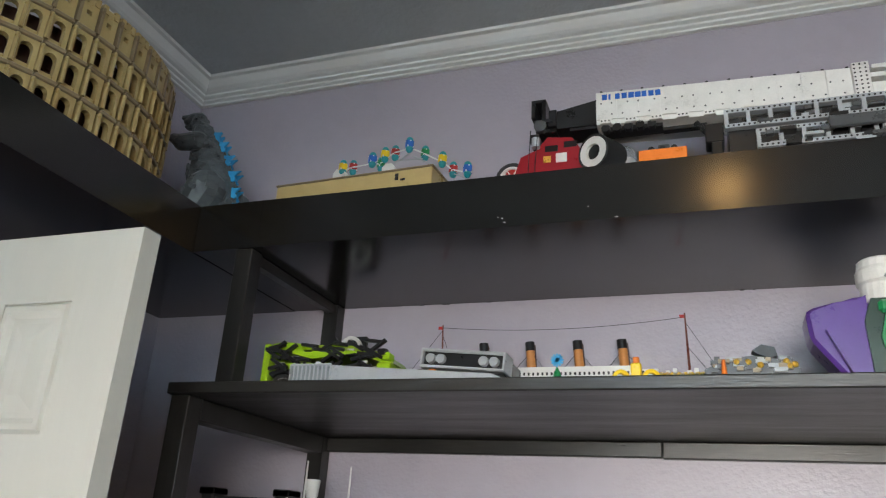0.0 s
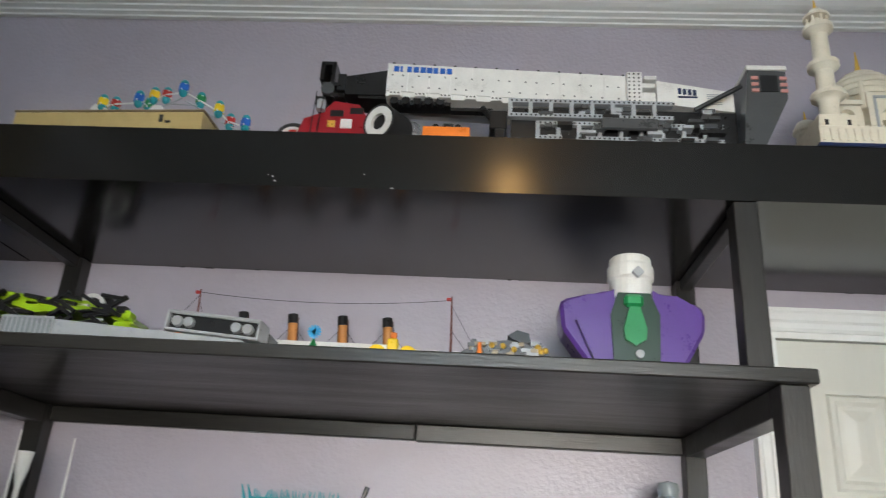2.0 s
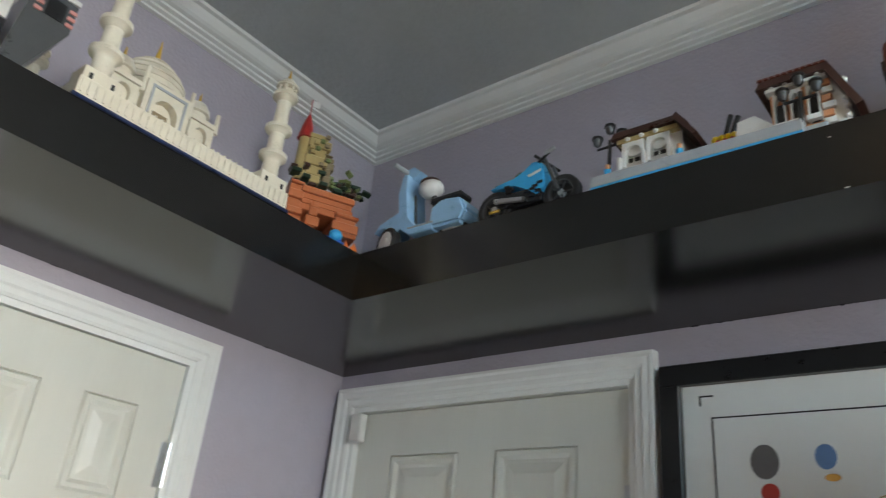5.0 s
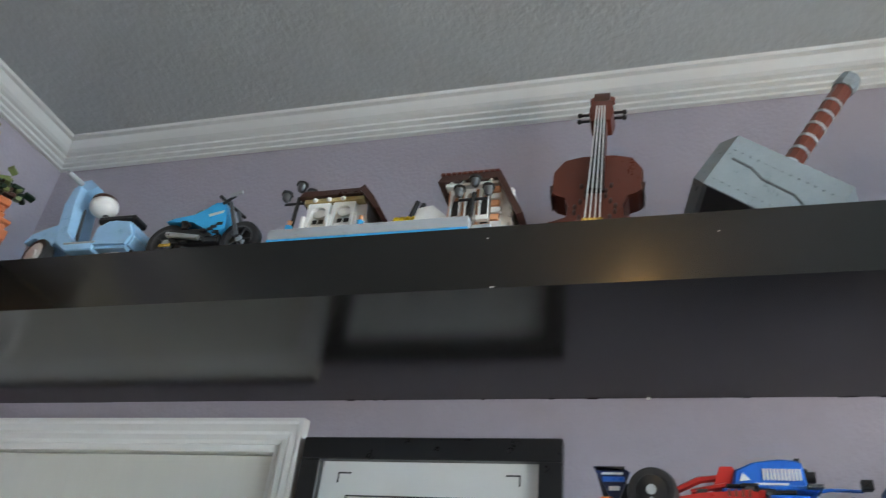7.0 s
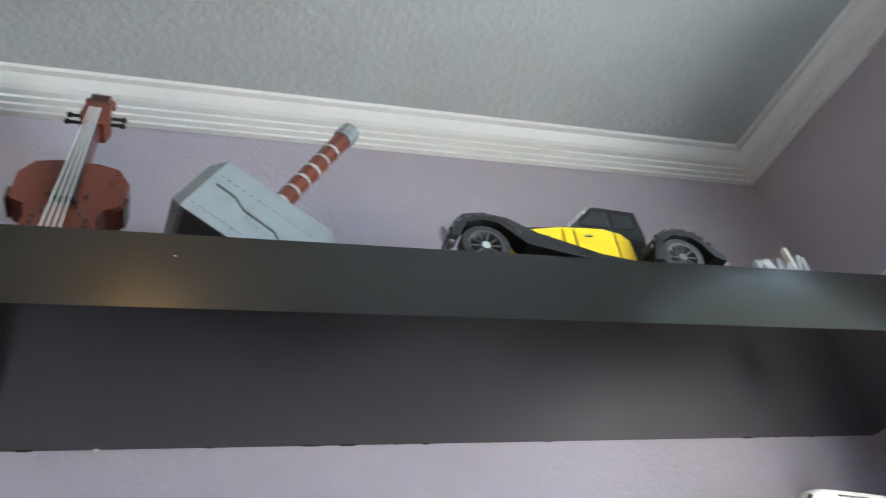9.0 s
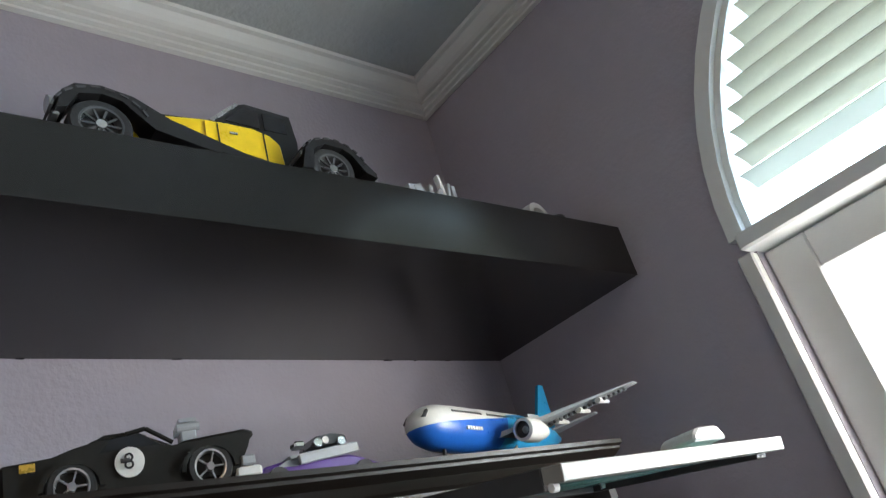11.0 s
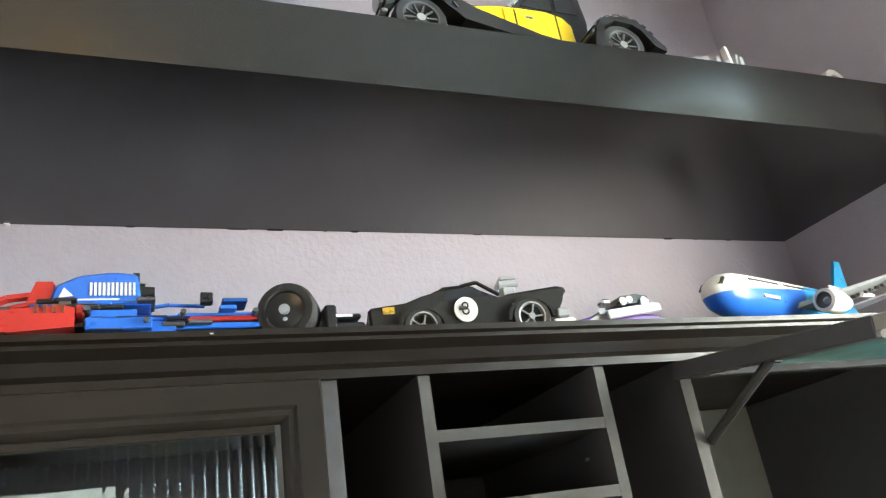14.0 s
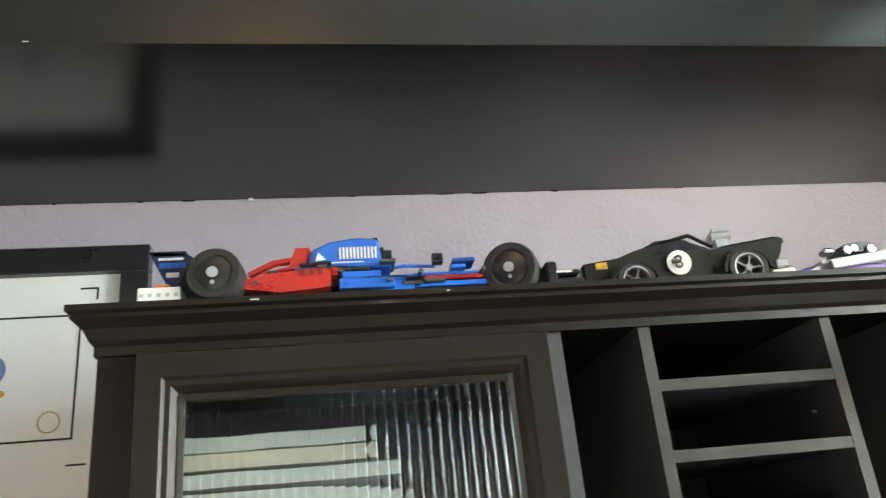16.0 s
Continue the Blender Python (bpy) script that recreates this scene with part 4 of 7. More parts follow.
def crag(name, material, x0, x1, y0, y1, z0, z1, lean=0.0, label=""):
    """A rock column: stacked uneven slabs, each shifted a little."""
    z = z0
    while z < z1 - 1e-4:
        h = min(random.uniform(0.008, 0.020), z1 - z)
        f = (z - z0) / (z1 - z0)
        j = [random.uniform(-0.006, 0.006) for _ in range(4)]
        bx(name, material, rk, x0 + j[0] + lean * f, x1 + j[1] + lean * f, y0 + j[2], y1 + j[3], z, z + h, bev=0.0012, label=label)
        z += h


crag("rock_pillar", P_ROCK, -0.088, -0.050, -0.055, 0.03, 0, 0.150, -0.004, "orange rock pillar")
crag("rock_pillar", P_ROCK, -0.040, -0.012, -0.050, 0.02, 0, 0.118, 0.006, "orange rock pillar")
crag("rock_pillar", P_ROCK, 0.020, 0.050, -0.040, 0.03, 0, 0.070, 0.012, "orange rock pillar")
crag("rock_shelf", P_ROCK, -0.060, 0.075, -0.055, 0.035, 0.100, 0.150, 0.0, "overhanging orange rock")
crag("rock_shelf", P_ROCK, 0.030, 0.090, -0.060, 0.02, 0.066, 0.108, 0.0, "overhanging orange rock")
crag("cave_back", P_DBROWN, -0.060, 0.060, 0.025, 0.040, 0, 0.12)
for i in range(26):
    x, z, y = random.uniform(-0.095, 0.075), random.uniform(0.138, 0.188), random.uniform(-0.068, -0.01)
    bx("moss_ledge", (P_DGREEN, P_DBROWN, P_DGREEN)[i % 3], rk, x, x + random.uniform(0.010, 0.026), y, y + 0.03, z, z + 0.008, bev=0.001)
for i in range(22):
    x, y, z = random.uniform(0.015, 0.105), random.uniform(-0.06, 0.0), random.uniform(0.150, 0.200)
    part("leaf_clump", box(B(), -0.012, 0.012, -0.006, 0.006, -0.0035, 0.0035, 0.001, m=pose(x, y, z, random.uniform(-30, 30), random.uniform(-25, 25), random.uniform(0, 180))), OLIVE if i % 3 else P_DGREEN, rk)
crag("tower", P_TAN, -0.060, -0.012, -0.040, 0.01, 0.165, 0.268, 0.006, "tan stone tower")
crag("tower", P_DTAN, -0.010, 0.012, -0.035, 0.005, 0.165, 0.232, 0.0)
for i in range(10):
    x, z = random.uniform(-0.060, -0.010), random.uniform(0.172, 0.262)
    bx("stone", (P_TAN, P_DTAN, OLIVE)[i % 3], rk, x, x + 0.012, -0.051, -0.044, z, z + 0.008, bev=0.001)
part("turret_wall", cyl(B(), (-0.068, -0.02, 0.165), (-0.068, -0.02, 0.258), 0.015, seg=12), P_TAN, rk, smooth=True)
part("turret_roof", lathe(B(), [(0.0, 0.258), (0.021, 0.258), (0.014, 0.285), (0.006, 0.308), (0.0, 0.322)], 12, pose(-0.068, -0.02, 0)), P_RED, rk, "red turret roof")
rod("flagpole", P_RED, rk, (-0.068, -0.02, 0.32), (-0.068, -0.02, 0.350), 0.0015, seg=6)
bx("pennant", P_WHITE, rk, -0.067, -0.046, -0.021, -0.019, 0.334, 0.348)
crag("water_base", P_BLUE, 0.0, 0.050, -0.085, -0.055, 0.0, 0.050, 0.0, "blue lower ledge")
part("wave", ball(B(), (0.035, -0.078, 0.056), 0.014, (1.2, 0.8, 0.8), 8), P_AZURE, rk, smooth=True)
part("claw", prism(B(), [(0.050, 0.0), (0.092, 0.0), (0.090, 0.026), (0.078, 0.044), (0.066, 0.030), (0.056, 0.046)], -0.095, -0.065), P_ORANGE, rk)

# ---- things on the middle shelf ----
M = MZ1
lc = thing("lime_sports_car", pose(-2.27, -0.3, M), "lime green technic sports car with black frame", "model car", world=True)
part("body", prism(B(), [(-2.41, 1.93), (-2.40, 2.010), (-2.375, 2.014), (-2.30, 2.006), (-2.22, 2.002), (-2.155, 1.987), (-2.13, 1.965), (-2.14, 1.962), (-2.2, 1.984), (-2.29, 1.988), (-2.385, 1.990)], -0.315, -0.215), P_LIME, lc)
for p in ((-2.41, -2.395, 1.905, 2.008), (-2.40, -2.36, 1.915, 1.93), (-2.36, -2.30, 1.955, 1.968), (-2.16, -2.13, 1.93, 1.965), (-2.15, -2.135, 1.97, 1.985)):
    part("bumper", box(B(), p[0], p[1], -0.33, -0.30, p[2], p[3], 0.003), P_LIME, lc)
random.seed(9)
for i in range(34):
    x, z = random.uniform(-2.39, -2.16), random.uniform(1.90, 1.985)
    bx("frame_beam", P_BLACK, lc, x, x + random.uniform(0.012, 0.05), -0.325 - 0.0001 * i, -0.312, z, z + 0.007)
for i in range(44):
    x, z = random.uniform(-2.385, -2.15), random.uniform(1.945, 2.004)
    part("frame_beam", box(B(), -0.018, 0.018, -0.004, 0.004, -0.003, 0.003, m=pose(x, -0.330 - 0.0003 * i, z, 0, random.choice((-35, -12, 8, 30)), 0)), P_BLACK, lc)
bx("chassis", P_BLACK, lc, -2.395, -2.14, -0.31, -0.22, 1.90, 1.955, bev=0.004)
bm = B()
for i in range(7):
    x, z = -2.38 + i * 0.03, 1.965 + 0.012 * (i % 3)
    box(bm, x, x + 0.02, -0.328, -0.324, z, z + 0.004)
part("pins", bm, P_WHITE, lc)
part("side_panel", prism(B(), [(-2.36, 1.990), (-2.25, 2.000), (-2.20, 1.985), (-2.30, 1.975)], -0.328, -0.316), P_LIME, lc)
wheel(lc, pose(-2.355, -0.32, 1.916), 0.030, 0.025)
wheel(lc, pose(-2.175, -0.32, 1.916), 0.030, 0.025)
gb = thing("grey_hull_piece", pose(-2.07, -0.43, M), "long pale grey hull strip lying along the shelf edge", "model piece", world=True)
part("strip", prism(B(), [(-2.27, M), (-2.27, 1.938), (-2.20, 1.934), (-1.90, 1.914), (-1.878, 1.905), (-1.878, M)], -0.445, -0.405), P_LGREY, gb)
bx("ribbed_end", P_LGREY, gb, -2.272, -2.19, -0.450, -0.4455, M + 0.012, 1.936, bev=0.001)
bm = B()
for i in range(10):
    box(bm, -2.268 + i * 0.008, -2.264 + i * 0.008, -0.4515, -0.450, M + 0.02, 1.932)
part("ribs", bm, P_SAND, gb)
rg = thing("ring_plaque", pose(-2.345, -0.05, M), "white ring on a black square plaque against the wall", "plaque", world=True)
bx("plaque", P_BLACK, rg, -2.37, -2.315, -0.06, -0.05, M, 2.092, bev=0.001)
part("ring", lathe(B(), [(0.020, -0.004), (0.028, -0.004), (0.028, 0.004), (0.020, 0.004), (0.020, -0.004)], 28, pose(-2.35, -0.067, 2.063, 90)), P_WHITE, rg, smooth=True)
bm = B()
cyl(bm, (-2.35, -0.064, 2.063), (-2.33, -0.064, 2.083), 0.003, seg=6)
cyl(bm, (-2.35, -0.064, 2.063), (-2.365, -0.064, 2.05), 0.003, seg=6)
part("pointer", bm, P_DGREY, rg)
cf = thing("muscle_car_front", pose(-1.99, -0.3, M), "white and black model car front with four round headlights", "model car", world=True)
tl = Matrix.Translation((-1.99, -0.3, 1.967)) @ pose(0, 0, 0, 0, 4.5, 0)
bm = B()
for d in ((-0.082, 0.080, 0.012, 0.018), (-0.082, 0.080, -0.018, -0.013), (-0.082, -0.078, -0.018, 0.018), (0.076, 0.080, -0.018, 0.018)):
    box(bm, d[0], d[1], -0.03, 0.03, d[2], d[3], 0.003, m=tl)
part("surround", bm, plastic("silver_grey_plastic", (0.46, 0.48, 0.50)), cf)
part("grille", box(B(), -0.076, 0.074, -0.022, 0.03, -0.016, 0.012, m=tl), P_BLACK, cf)
for x in (-0.062, -0.042, 0.040, 0.060):
    part("headlight", cyl(B(), tl @ Vector((x, -0.031, -0.001)), tl @ Vector((x, -0.02, -0.001)), 0.0085, 0.0095, 14), P_LGREY, cf, smooth=True)
part("bonnet", box(B(), -0.078, 0.078, 0.03, 0.10, -0.03, 0.015, 0.005, m=tl), P_BLACK, cf)
part("bumper", box(B(), -0.088, 0.085, -0.028, 0.02, -0.042, -0.022, 0.004, m=tl), P_BLACK, cf)
bx("indicator", P_ORANGE, cf, -2.052, -2.040, -0.3305, -0.326, 1.945, 1.950)
bx("stand", P_BLACK, cf, -2.05, -1.93, -0.30, -0.22, M, 1.945, bev=0.003)
bx("roof_knob", P_RED, cf, -2.03, -2.0, -0.24, -0.22, 1.99, 2.004, bev=0.004)

# ocean liner
ol = thing("ocean_liner_model", pose(-1.86, -0.10, M), "white and black model ocean liner with four orange funnels", "model ship", world=True)
part("hull", prism(B(), [(-2.25, 1.94), (-2.22, M), (-1.56, M), (-1.50, 1.965), (-2.2, 1.962)], -0.135, -0.065), P_BLACK, ol, "black hull")
bm = B()
box(bm, -2.16, -1.60, -0.128, -0.072, 1.962, 1.975)
box(bm, -2.10, -1.66, -0.124, -0.076, 1.975, 1.990)
box(bm, -2.06, -1.70, -0.120, -0.080, 1.990, 1.998)
part("superstructure", bm, P_WHITE, ol)
bm = B()
for i in range(46):
    x = -2.095 + i * 0.0094
    box(bm, x, x + 0.004, -0.1248, -0.1235, 1.980, 1.986)
    box(bm, x, x + 0.003, -0.1288, -0.1275, 1.966, 1.971)
part("windows", bm, P_BLACK, ol)
for x in (-2.016, -1.916, -1.817, -1.728):
    f = part("funnel", cyl(B(), (x + 0.003, -0.1, 1.995), (x - 0.001, -0.1, 2.036), 0.0105, 0.0095, 16), plastic("buff_orange_plastic", (0.52, 0.22, 0.07)), ol, smooth=True)
    part("funnel_top", cyl(B(), (x - 0.001, -0.1, 2.0362), (x - 0.003, -0.1, 2.055), 0.0103, 0.010, 16), P_BLACK, f, smooth=True)
    rod("steam_pipe", P_DBROWN, f, (x + 0.013, -0.104, 1.995), (x + 0.009, -0.104, 2.048), 0.0014, seg=6)
    for dx in (-0.03, 0.034):
        wire("stay", [(x, -0.1, 2.035), (x + dx, -0.118, 1.992)], 0.0005, P_BLACK, f)
for x, zt in ((-2.114, 2.100), (-1.607, 2.106)):
    rod("mast", P_BROWN, ol, (x + 0.004, -0.1, 1.97), (x, -0.1, zt), 0.0028, 0.0014, seg=8)
    bx("flag", P_RED, ol, x - 0.010, x, -0.1005, -0.0995, zt - 0.010, zt - 0.003)
n = 14
wire("aerial", [(-2.114 + 0.507 * i / n, -0.1, 2.094 + 0.004 * i / n - 0.014 * (1 - (2 * i / n - 1) ** 2)) for i in range(n + 1)], 0.0006, P_BLACK, ol)
for x0, z0, x1, z1 in ((-2.114, 2.088, -2.19, 1.99), (-1.607, 2.088, -1.55, 1.99), (-1.607, 2.04, -1.57, 1.99), (-2.114, 2.08, -2.08, 1.99)):
    wire("stay", [(x0, -0.1, z0), (x1, -0.1, z1)], 0.0005, P_BLACK, ol)
bm = B()
for i in range(9):
    cyl(bm, (-1.655 + i * 0.011, -0.12, 1.977), (-1.655 + i * 0.011, -0.115, 1.977), 0.007, seg=10)
part("deck_gear", bm, P_GOLD, ol)
bm = B()
for i in range(8):
    box(bm, -1.66 + i * 0.013, -1.652 + i * 0.013, -0.12, -0.09, 1.975, 1.983 + 0.004 * (i % 3))
part("deck_blocks", bm, P_WHITE, ol)

# small bricks and figures along the front of the shelf
sc = thing("scattered_bricks", pose(-1.85, -0.42, M), "loose small dark bricks and parts on the shelf", "toy bricks", kind="stuff", world=True)
bm = B()
random.seed(12)
for i in range(46):
    x = random.uniform(-1.92, -1.60)
    y = random.uniform(-0.45, -0.34)
    s = random.uniform(0.006, 0.014)
    box(bm, -s, s, -s * 0.6, s * 0.6, 0, s * 1.4, m=pose(x, y, M, 0, 0, random.uniform(0, 90)))
part("bricks", bm, P_DGREY, sc)
bm = B()
for i in range(20):
    x, y, s = random.uniform(-1.75, -1.44), random.uniform(-0.44, -0.30), random.uniform(0.004, 0.008)
    ball(bm, (x, y, M + s * 2.5), s, seg=6)
    cyl(bm, (x, y, M), (x, y, M + s * 2), s * 0.5, seg=6)
part("gold_pieces", bm, P_GOLD, sc, "gold and orange bits")
tr = thing("toy_tree", pose(-1.81, -0.36, M), "tiny green toy tree topped by a blue star", "toy tree", world=True)
part("crown", lathe(B(), [(0.0, 0.010), (0.013, 0.010), (0.008, 0.030), (0.010, 0.030), (0.005, 0.048), (0.0, 0.058)], 10, pose(-1.81, -0.36, M)), P_GREEN, tr)
rod("trunk", P_BROWN, tr, (-1.81, -0.36, M), (-1.81, -0.36, M + 0.011), 0.004)
bm = B()
for a in range(0, 180, 30):
    box(bm, -0.011, 0.011, -0.0012, 0.0012, -0.0016, 0.0016, m=pose(-1.81, -0.36, M + 0.068, 0, a, 0))
cyl(bm, (-1.81, -0.36, M + 0.055), (-1.81, -0.36, M + 0.068), 0.0012, seg=6)
part("star", bm, P_AZURE, tr, "pale blue star")
yw = thing("yellow_toy_trike", pose(-1.672, -0.42, M), "small yellow toy vehicle with round guards", "toy", world=True)
bx("body", P_YELLOW, yw, -1.682, -1.666, -0.43, -0.41, M + 0.004, M + 0.045, bev=0.002)
for x in (-1.698, -1.652):
    part("guard", lathe(B(), [(0.008, -0.004), (0.014, -0.004), (0.014, 0.004), (0.008, 0.004), (0.008, -0.004)], 18, pose(x, -0.42, M + 0.022, 90, 0, 20)), P_YELLOW, yw, smooth=True)
bx("plate", P_LGREY, yw, -1.71, -1.64, -0.432, -0.408, M, M + 0.005)
rod("knob", P_ORANGE, yw, (-1.674, -0.42, M + 0.045), (-1.674, -0.42, M + 0.055), 0.005)
dk = thing("grey_rock_boat", pose(-1.505, -0.3, M), "low dark grey and black model craft with gold pieces", "model", world=True)
part("hull", prism(B(), [(-1.575, 1.94), (-1.54, 1.958), (-1.50, 1.962), (-1.45, 1.952), (-1.432, 1.94), (-1.45, M), (-1.56, M)], -0.33, -0.26), P_DGREY, dk)
random.seed(5)
for i in range(30):
    x, z = random.uniform(-1.565, -1.455), 1.934 + random.uniform(0, 0.02)
    bx("plate", (P_LGREY, P_DGREY, P_DTAN)[i % 3], dk, x, x + random.uniform(0.008, 0.02), -0.335 - 0.0002 * i, -0.327, z, z + 0.006)
bm = B()
prism(bm, [(-1.50, 1.975), (-1.485, 1.985), (-1.465, 1.980), (-1.462, 1.966), (-1.475, 1.962), (-1.492, 1.970)], -0.31, -0.285)
box(bm, -1.478, -1.466, -0.305, -0.29, 1.955, 1.968)
part("prow", bm, P_BLACK, dk)
part("cone", cyl(B(), (-1.545, -0.345, M), (-1.545, -0.345, 1.952), 0.008, 0.003, 10), P_ORANGE, dk, smooth=True)
bm = B()
for x, z in ((-1.525, 1.95), (-1.508, 1.95), (-1.49, 1.945), (-1.452, 1.95), (-1.44, 1.945), (-1.448, 1.943)):
    ball(bm, (x, -0.338, z), 0.005, seg=8)
tagged(part("gold_studs", bm, P_GOLD, dk), kind="stuff")

# headless bust
bu = thing("mannequin_bust", pose(-1.305, -0.34, M), "headless bust in a purple jacket, dark vest and green tie", "bust", world=True)
bm = B()
jac = [(-1.36, 1.90), (-1.416, 1.978), (-1.420, 2.020), (-1.414, 2.028), (-1.375, 2.036), (-1.345, 2.045), (-1.265, 2.045), (-1.235, 2.032), (-1.200, 2.026), (-1.191, 2.014), (-1.193, 1.980), (-1.238, 1.90)]
prism(bm, jac, -0.36, -0.29)
bmesh.ops.bevel(bm, geom=list(bm.edges), offset=0.006, segments=1, affect="EDGES")
part("jacket", bm, P_PURPLE, bu, "purple jacket")
part("lapel", prism(B(), [(-1.356, 1.90), (-1.395, 1.99), (-1.372, 2.024), (-1.335, 2.042), (-1.335, 1.90)], -0.372, -0.352), P_PURPLE, bu)
part("lapel", prism(B(), [(-1.240, 1.90), (-1.214, 1.99), (-1.238, 2.022), (-1.275, 2.042), (-1.272, 1.90)], -0.372, -0.352), P_PURPLE, bu)
part("vest", prism(B(), [(-1.337, M), (-1.342, 2.0), (-1.330, 2.035), (-1.28, 2.035), (-1.266, 2.0), (-1.270, M)], -0.378, -0.35), P_DGREEN, bu, "dark green vest")
bx("stand", P_BLACK, bu, -1.355, -1.245, -0.36, -0.29, M, 1.905, bev=0.002)
bm = B()
prism(bm, [(-1.314, 2.010), (-1.298, 2.010), (-1.288, 1.975), (-1.290, 1.958), (-1.306, 1.948), (-1.322, 1.958), (-1.324, 1.975)], -0.386, -0.374)
box(bm, -1.322, -1.292, -0.388, -0.372, 2.010, 2.031, 0.005)
part("tie", bm, P_GREEN, bu, "bright green tie")
rod("button", P_LGREY, bu, (-1.300, -0.384, 1.936), (-1.300, -0.377, 1.936), 0.0065)
part("neck", lathe(B(), [(0.0, 2.026), (0.028, 2.026), (0.033, 2.034), (0.0338, 2.062), (0.0375, 2.066), (0.0375, 2.084), (0.0345, 2.090), (0.0335, 2.101), (0.029, 2.1045), (0.0, 2.1045)], 20, pose(-1.304, -0.345, 0)), P_WHITE, bu, "white neck block")
part("chin_stud", box(B(), -0.007, 0.007, -0.004, 0.006, -0.007, 0.007, 0.001, m=pose(-1.299, -0.385, 2.068, 0, 45, 0)), P_LGREY, bu)
bx("slot", P_LGREY, bu, -1.318, -1.288, -0.352, -0.346, 2.1038, 2.1052)

# ---- things on the east shelf: local x runs to the viewer's right, local y into the wall ----
def east(y, x=-0.25, z=Z1, turn=0.0):
    return pose(x, y, z, 0, 0, -90 + turn)


# pale blue scooter
sc2 = thing("scooter_model", east(-0.523, -0.325) @ Matrix.Diagonal((0.74, 0.74, 0.74, 1)), "pale blue model motor scooter with a white helmet", "model scooter")
wheel(sc2, pose(-0.088, -0.035, 0.046, 0, 0, -14), 0.046, 0.026, rim=P_WHITE, hub=P_WHITE, disc=P_WHITE, spokes=8)
wheel(sc2, pose(0.125, -0.01, 0.046), 0.046, 0.026, rim=P_WHITE, hub=P_WHITE, disc=P_WHITE, spokes=8)
for hx_, hy_, hr in ((-0.088, -0.035, -14), (0.125, -0.01, 0)):
    o = part("wheel_disc", lathe(B(), [(0.0, 0.016), (0.012, 0.016), (0.014, 0.0135), (0.030, 0.0145), (0.034, 0.012), (0.034, 0.004)], 24, pose(0, 0, 0, 90)), P_WHITE, sc2, "white wheel disc", True)
    o.matrix_basis = pose(hx_, hy_, 0.046, 0, 0, hr)
bm = prism(B(), [(-0.145, 0.085), (-0.125, 0.112), (-0.085, 0.118), (-0.045, 0.14), (-0.02, 0.10), (-0.05, 0.07), (-0.07, 0.045), (-0.075, 0.088), (-0.11, 0.10)], -0.045, 0.005)
bmesh.ops.bevel(bm, geom=list(bm.edges), offset=0.004, segments=1, affect="EDGES")
part("front_mudguard", bm, P_LBLUE, sc2)
bm = prism(B(), [(-0.045, 0.10), (-0.062, 0.19), (-0.052, 0.245), (-0.032, 0.25), (-0.03, 0.19), (-0.018, 0.105), (0.01, 0.072), (0.075, 0.068), (0.075, 0.048), (0.0, 0.048), (-0.035, 0.07)], -0.05, 0.03)
bmesh.ops.bevel(bm, geom=list(bm.edges), offset=0.003, segments=1, affect="EDGES")
part("leg_shield", bm, P_LBLUE, sc2)
bm = prism(B(), [(0.06, 0.055), (0.065, 0.115), (0.10, 0.135), (0.165, 0.125), (0.185, 0.085), (0.17, 0.05)], -0.05, 0.035)
bmesh.ops.bevel(bm, geom=list(bm.edges), offset=0.008, segments=2, affect="EDGES")
part("rear_body", bm, P_LBLUE, sc2)
bm = prism(B(), [(-0.07, 0.248), (-0.062, 0.278), (-0.03, 0.282), (0.0, 0.258), (-0.03, 0.242)], -0.03, 0.01)
part("headset", bm, P_LBLUE, sc2)
rod("handlebar", P_LGREY, sc2, (-0.06, -0.08, 0.272), (-0.045, 0.05, 0.268), 0.007)
part("saddle", box(B(), 0.045, 0.155, -0.035, 0.02, 0.136, 0.158, 0.007), P_BLACK, sc2)
rod("stem", P_DGREY, sc2, (-0.02, -0.01, 0.07), (-0.04, -0.01, 0.2), 0.010)
part("helmet", ball(B(), (0.035, -0.02, 0.195), 0.036, (1.05, 0.9, 0.8), 16), P_WHITE, sc2, "white helmet", True)
part("flower_basket", ball(B(), (0.03, -0.018, 0.212), 0.034, (1.0, 0.9, 0.62), 12), P_DBROWN, sc2)
rod("helmet_hook", P_DGREY, sc2, (0.05, -0.01, 0.14), (0.045, -0.02, 0.19), 0.008)
bx("foot_board", P_LGREY, sc2, -0.01, 0.08, -0.052, 0.03, 0.066, 0.072, bev=0.002)
rod("kick_stand", P_DGREY, sc2, (0.03, -0.02, 0.0), (0.03, -0.02, 0.05), 0.005)

# azure motorcycle
mc = thing("motorcycle_model", east(-0.775, -0.345) @ Matrix.Diagonal((0.62, 0.62, 0.62, 1)), "azure blue technic motorcycle model with black frame", "model motorcycle")
wheel(mc, pose(-0.075, -0.01, 0.062), 0.062, 0.030, rim=P_DGREY, hub=P_LGREY, disc=P_BLACK, spokes=5)
wheel(mc, pose(0.15, -0.01, 0.062), 0.058, 0.026, rim=P_DGREY, hub=P_LGREY, disc=P_BLACK, spokes=5)
bm = prism(B(), [(-0.09, 0.128), (-0.06, 0.135), (0.0, 0.14), (0.03, 0.158), (0.058, 0.182), (0.085, 0.18), (0.10, 0.14), (0.105, 0.09), (0.075, 0.07), (0.04, 0.10), (0.0, 0.122), (-0.05, 0.122)], -0.035, 0.025)
bmesh.ops.bevel(bm, geom=list(bm.edges), offset=0.003, segments=1, affect="EDGES")
part("fairing", bm, P_AZURE, mc)
part("fairing_stripe", prism(B(), [(0.045, 0.14), (0.09, 0.15), (0.09, 0.142), (0.05, 0.132)], -0.0365, -0.034), P_WHITE, mc)
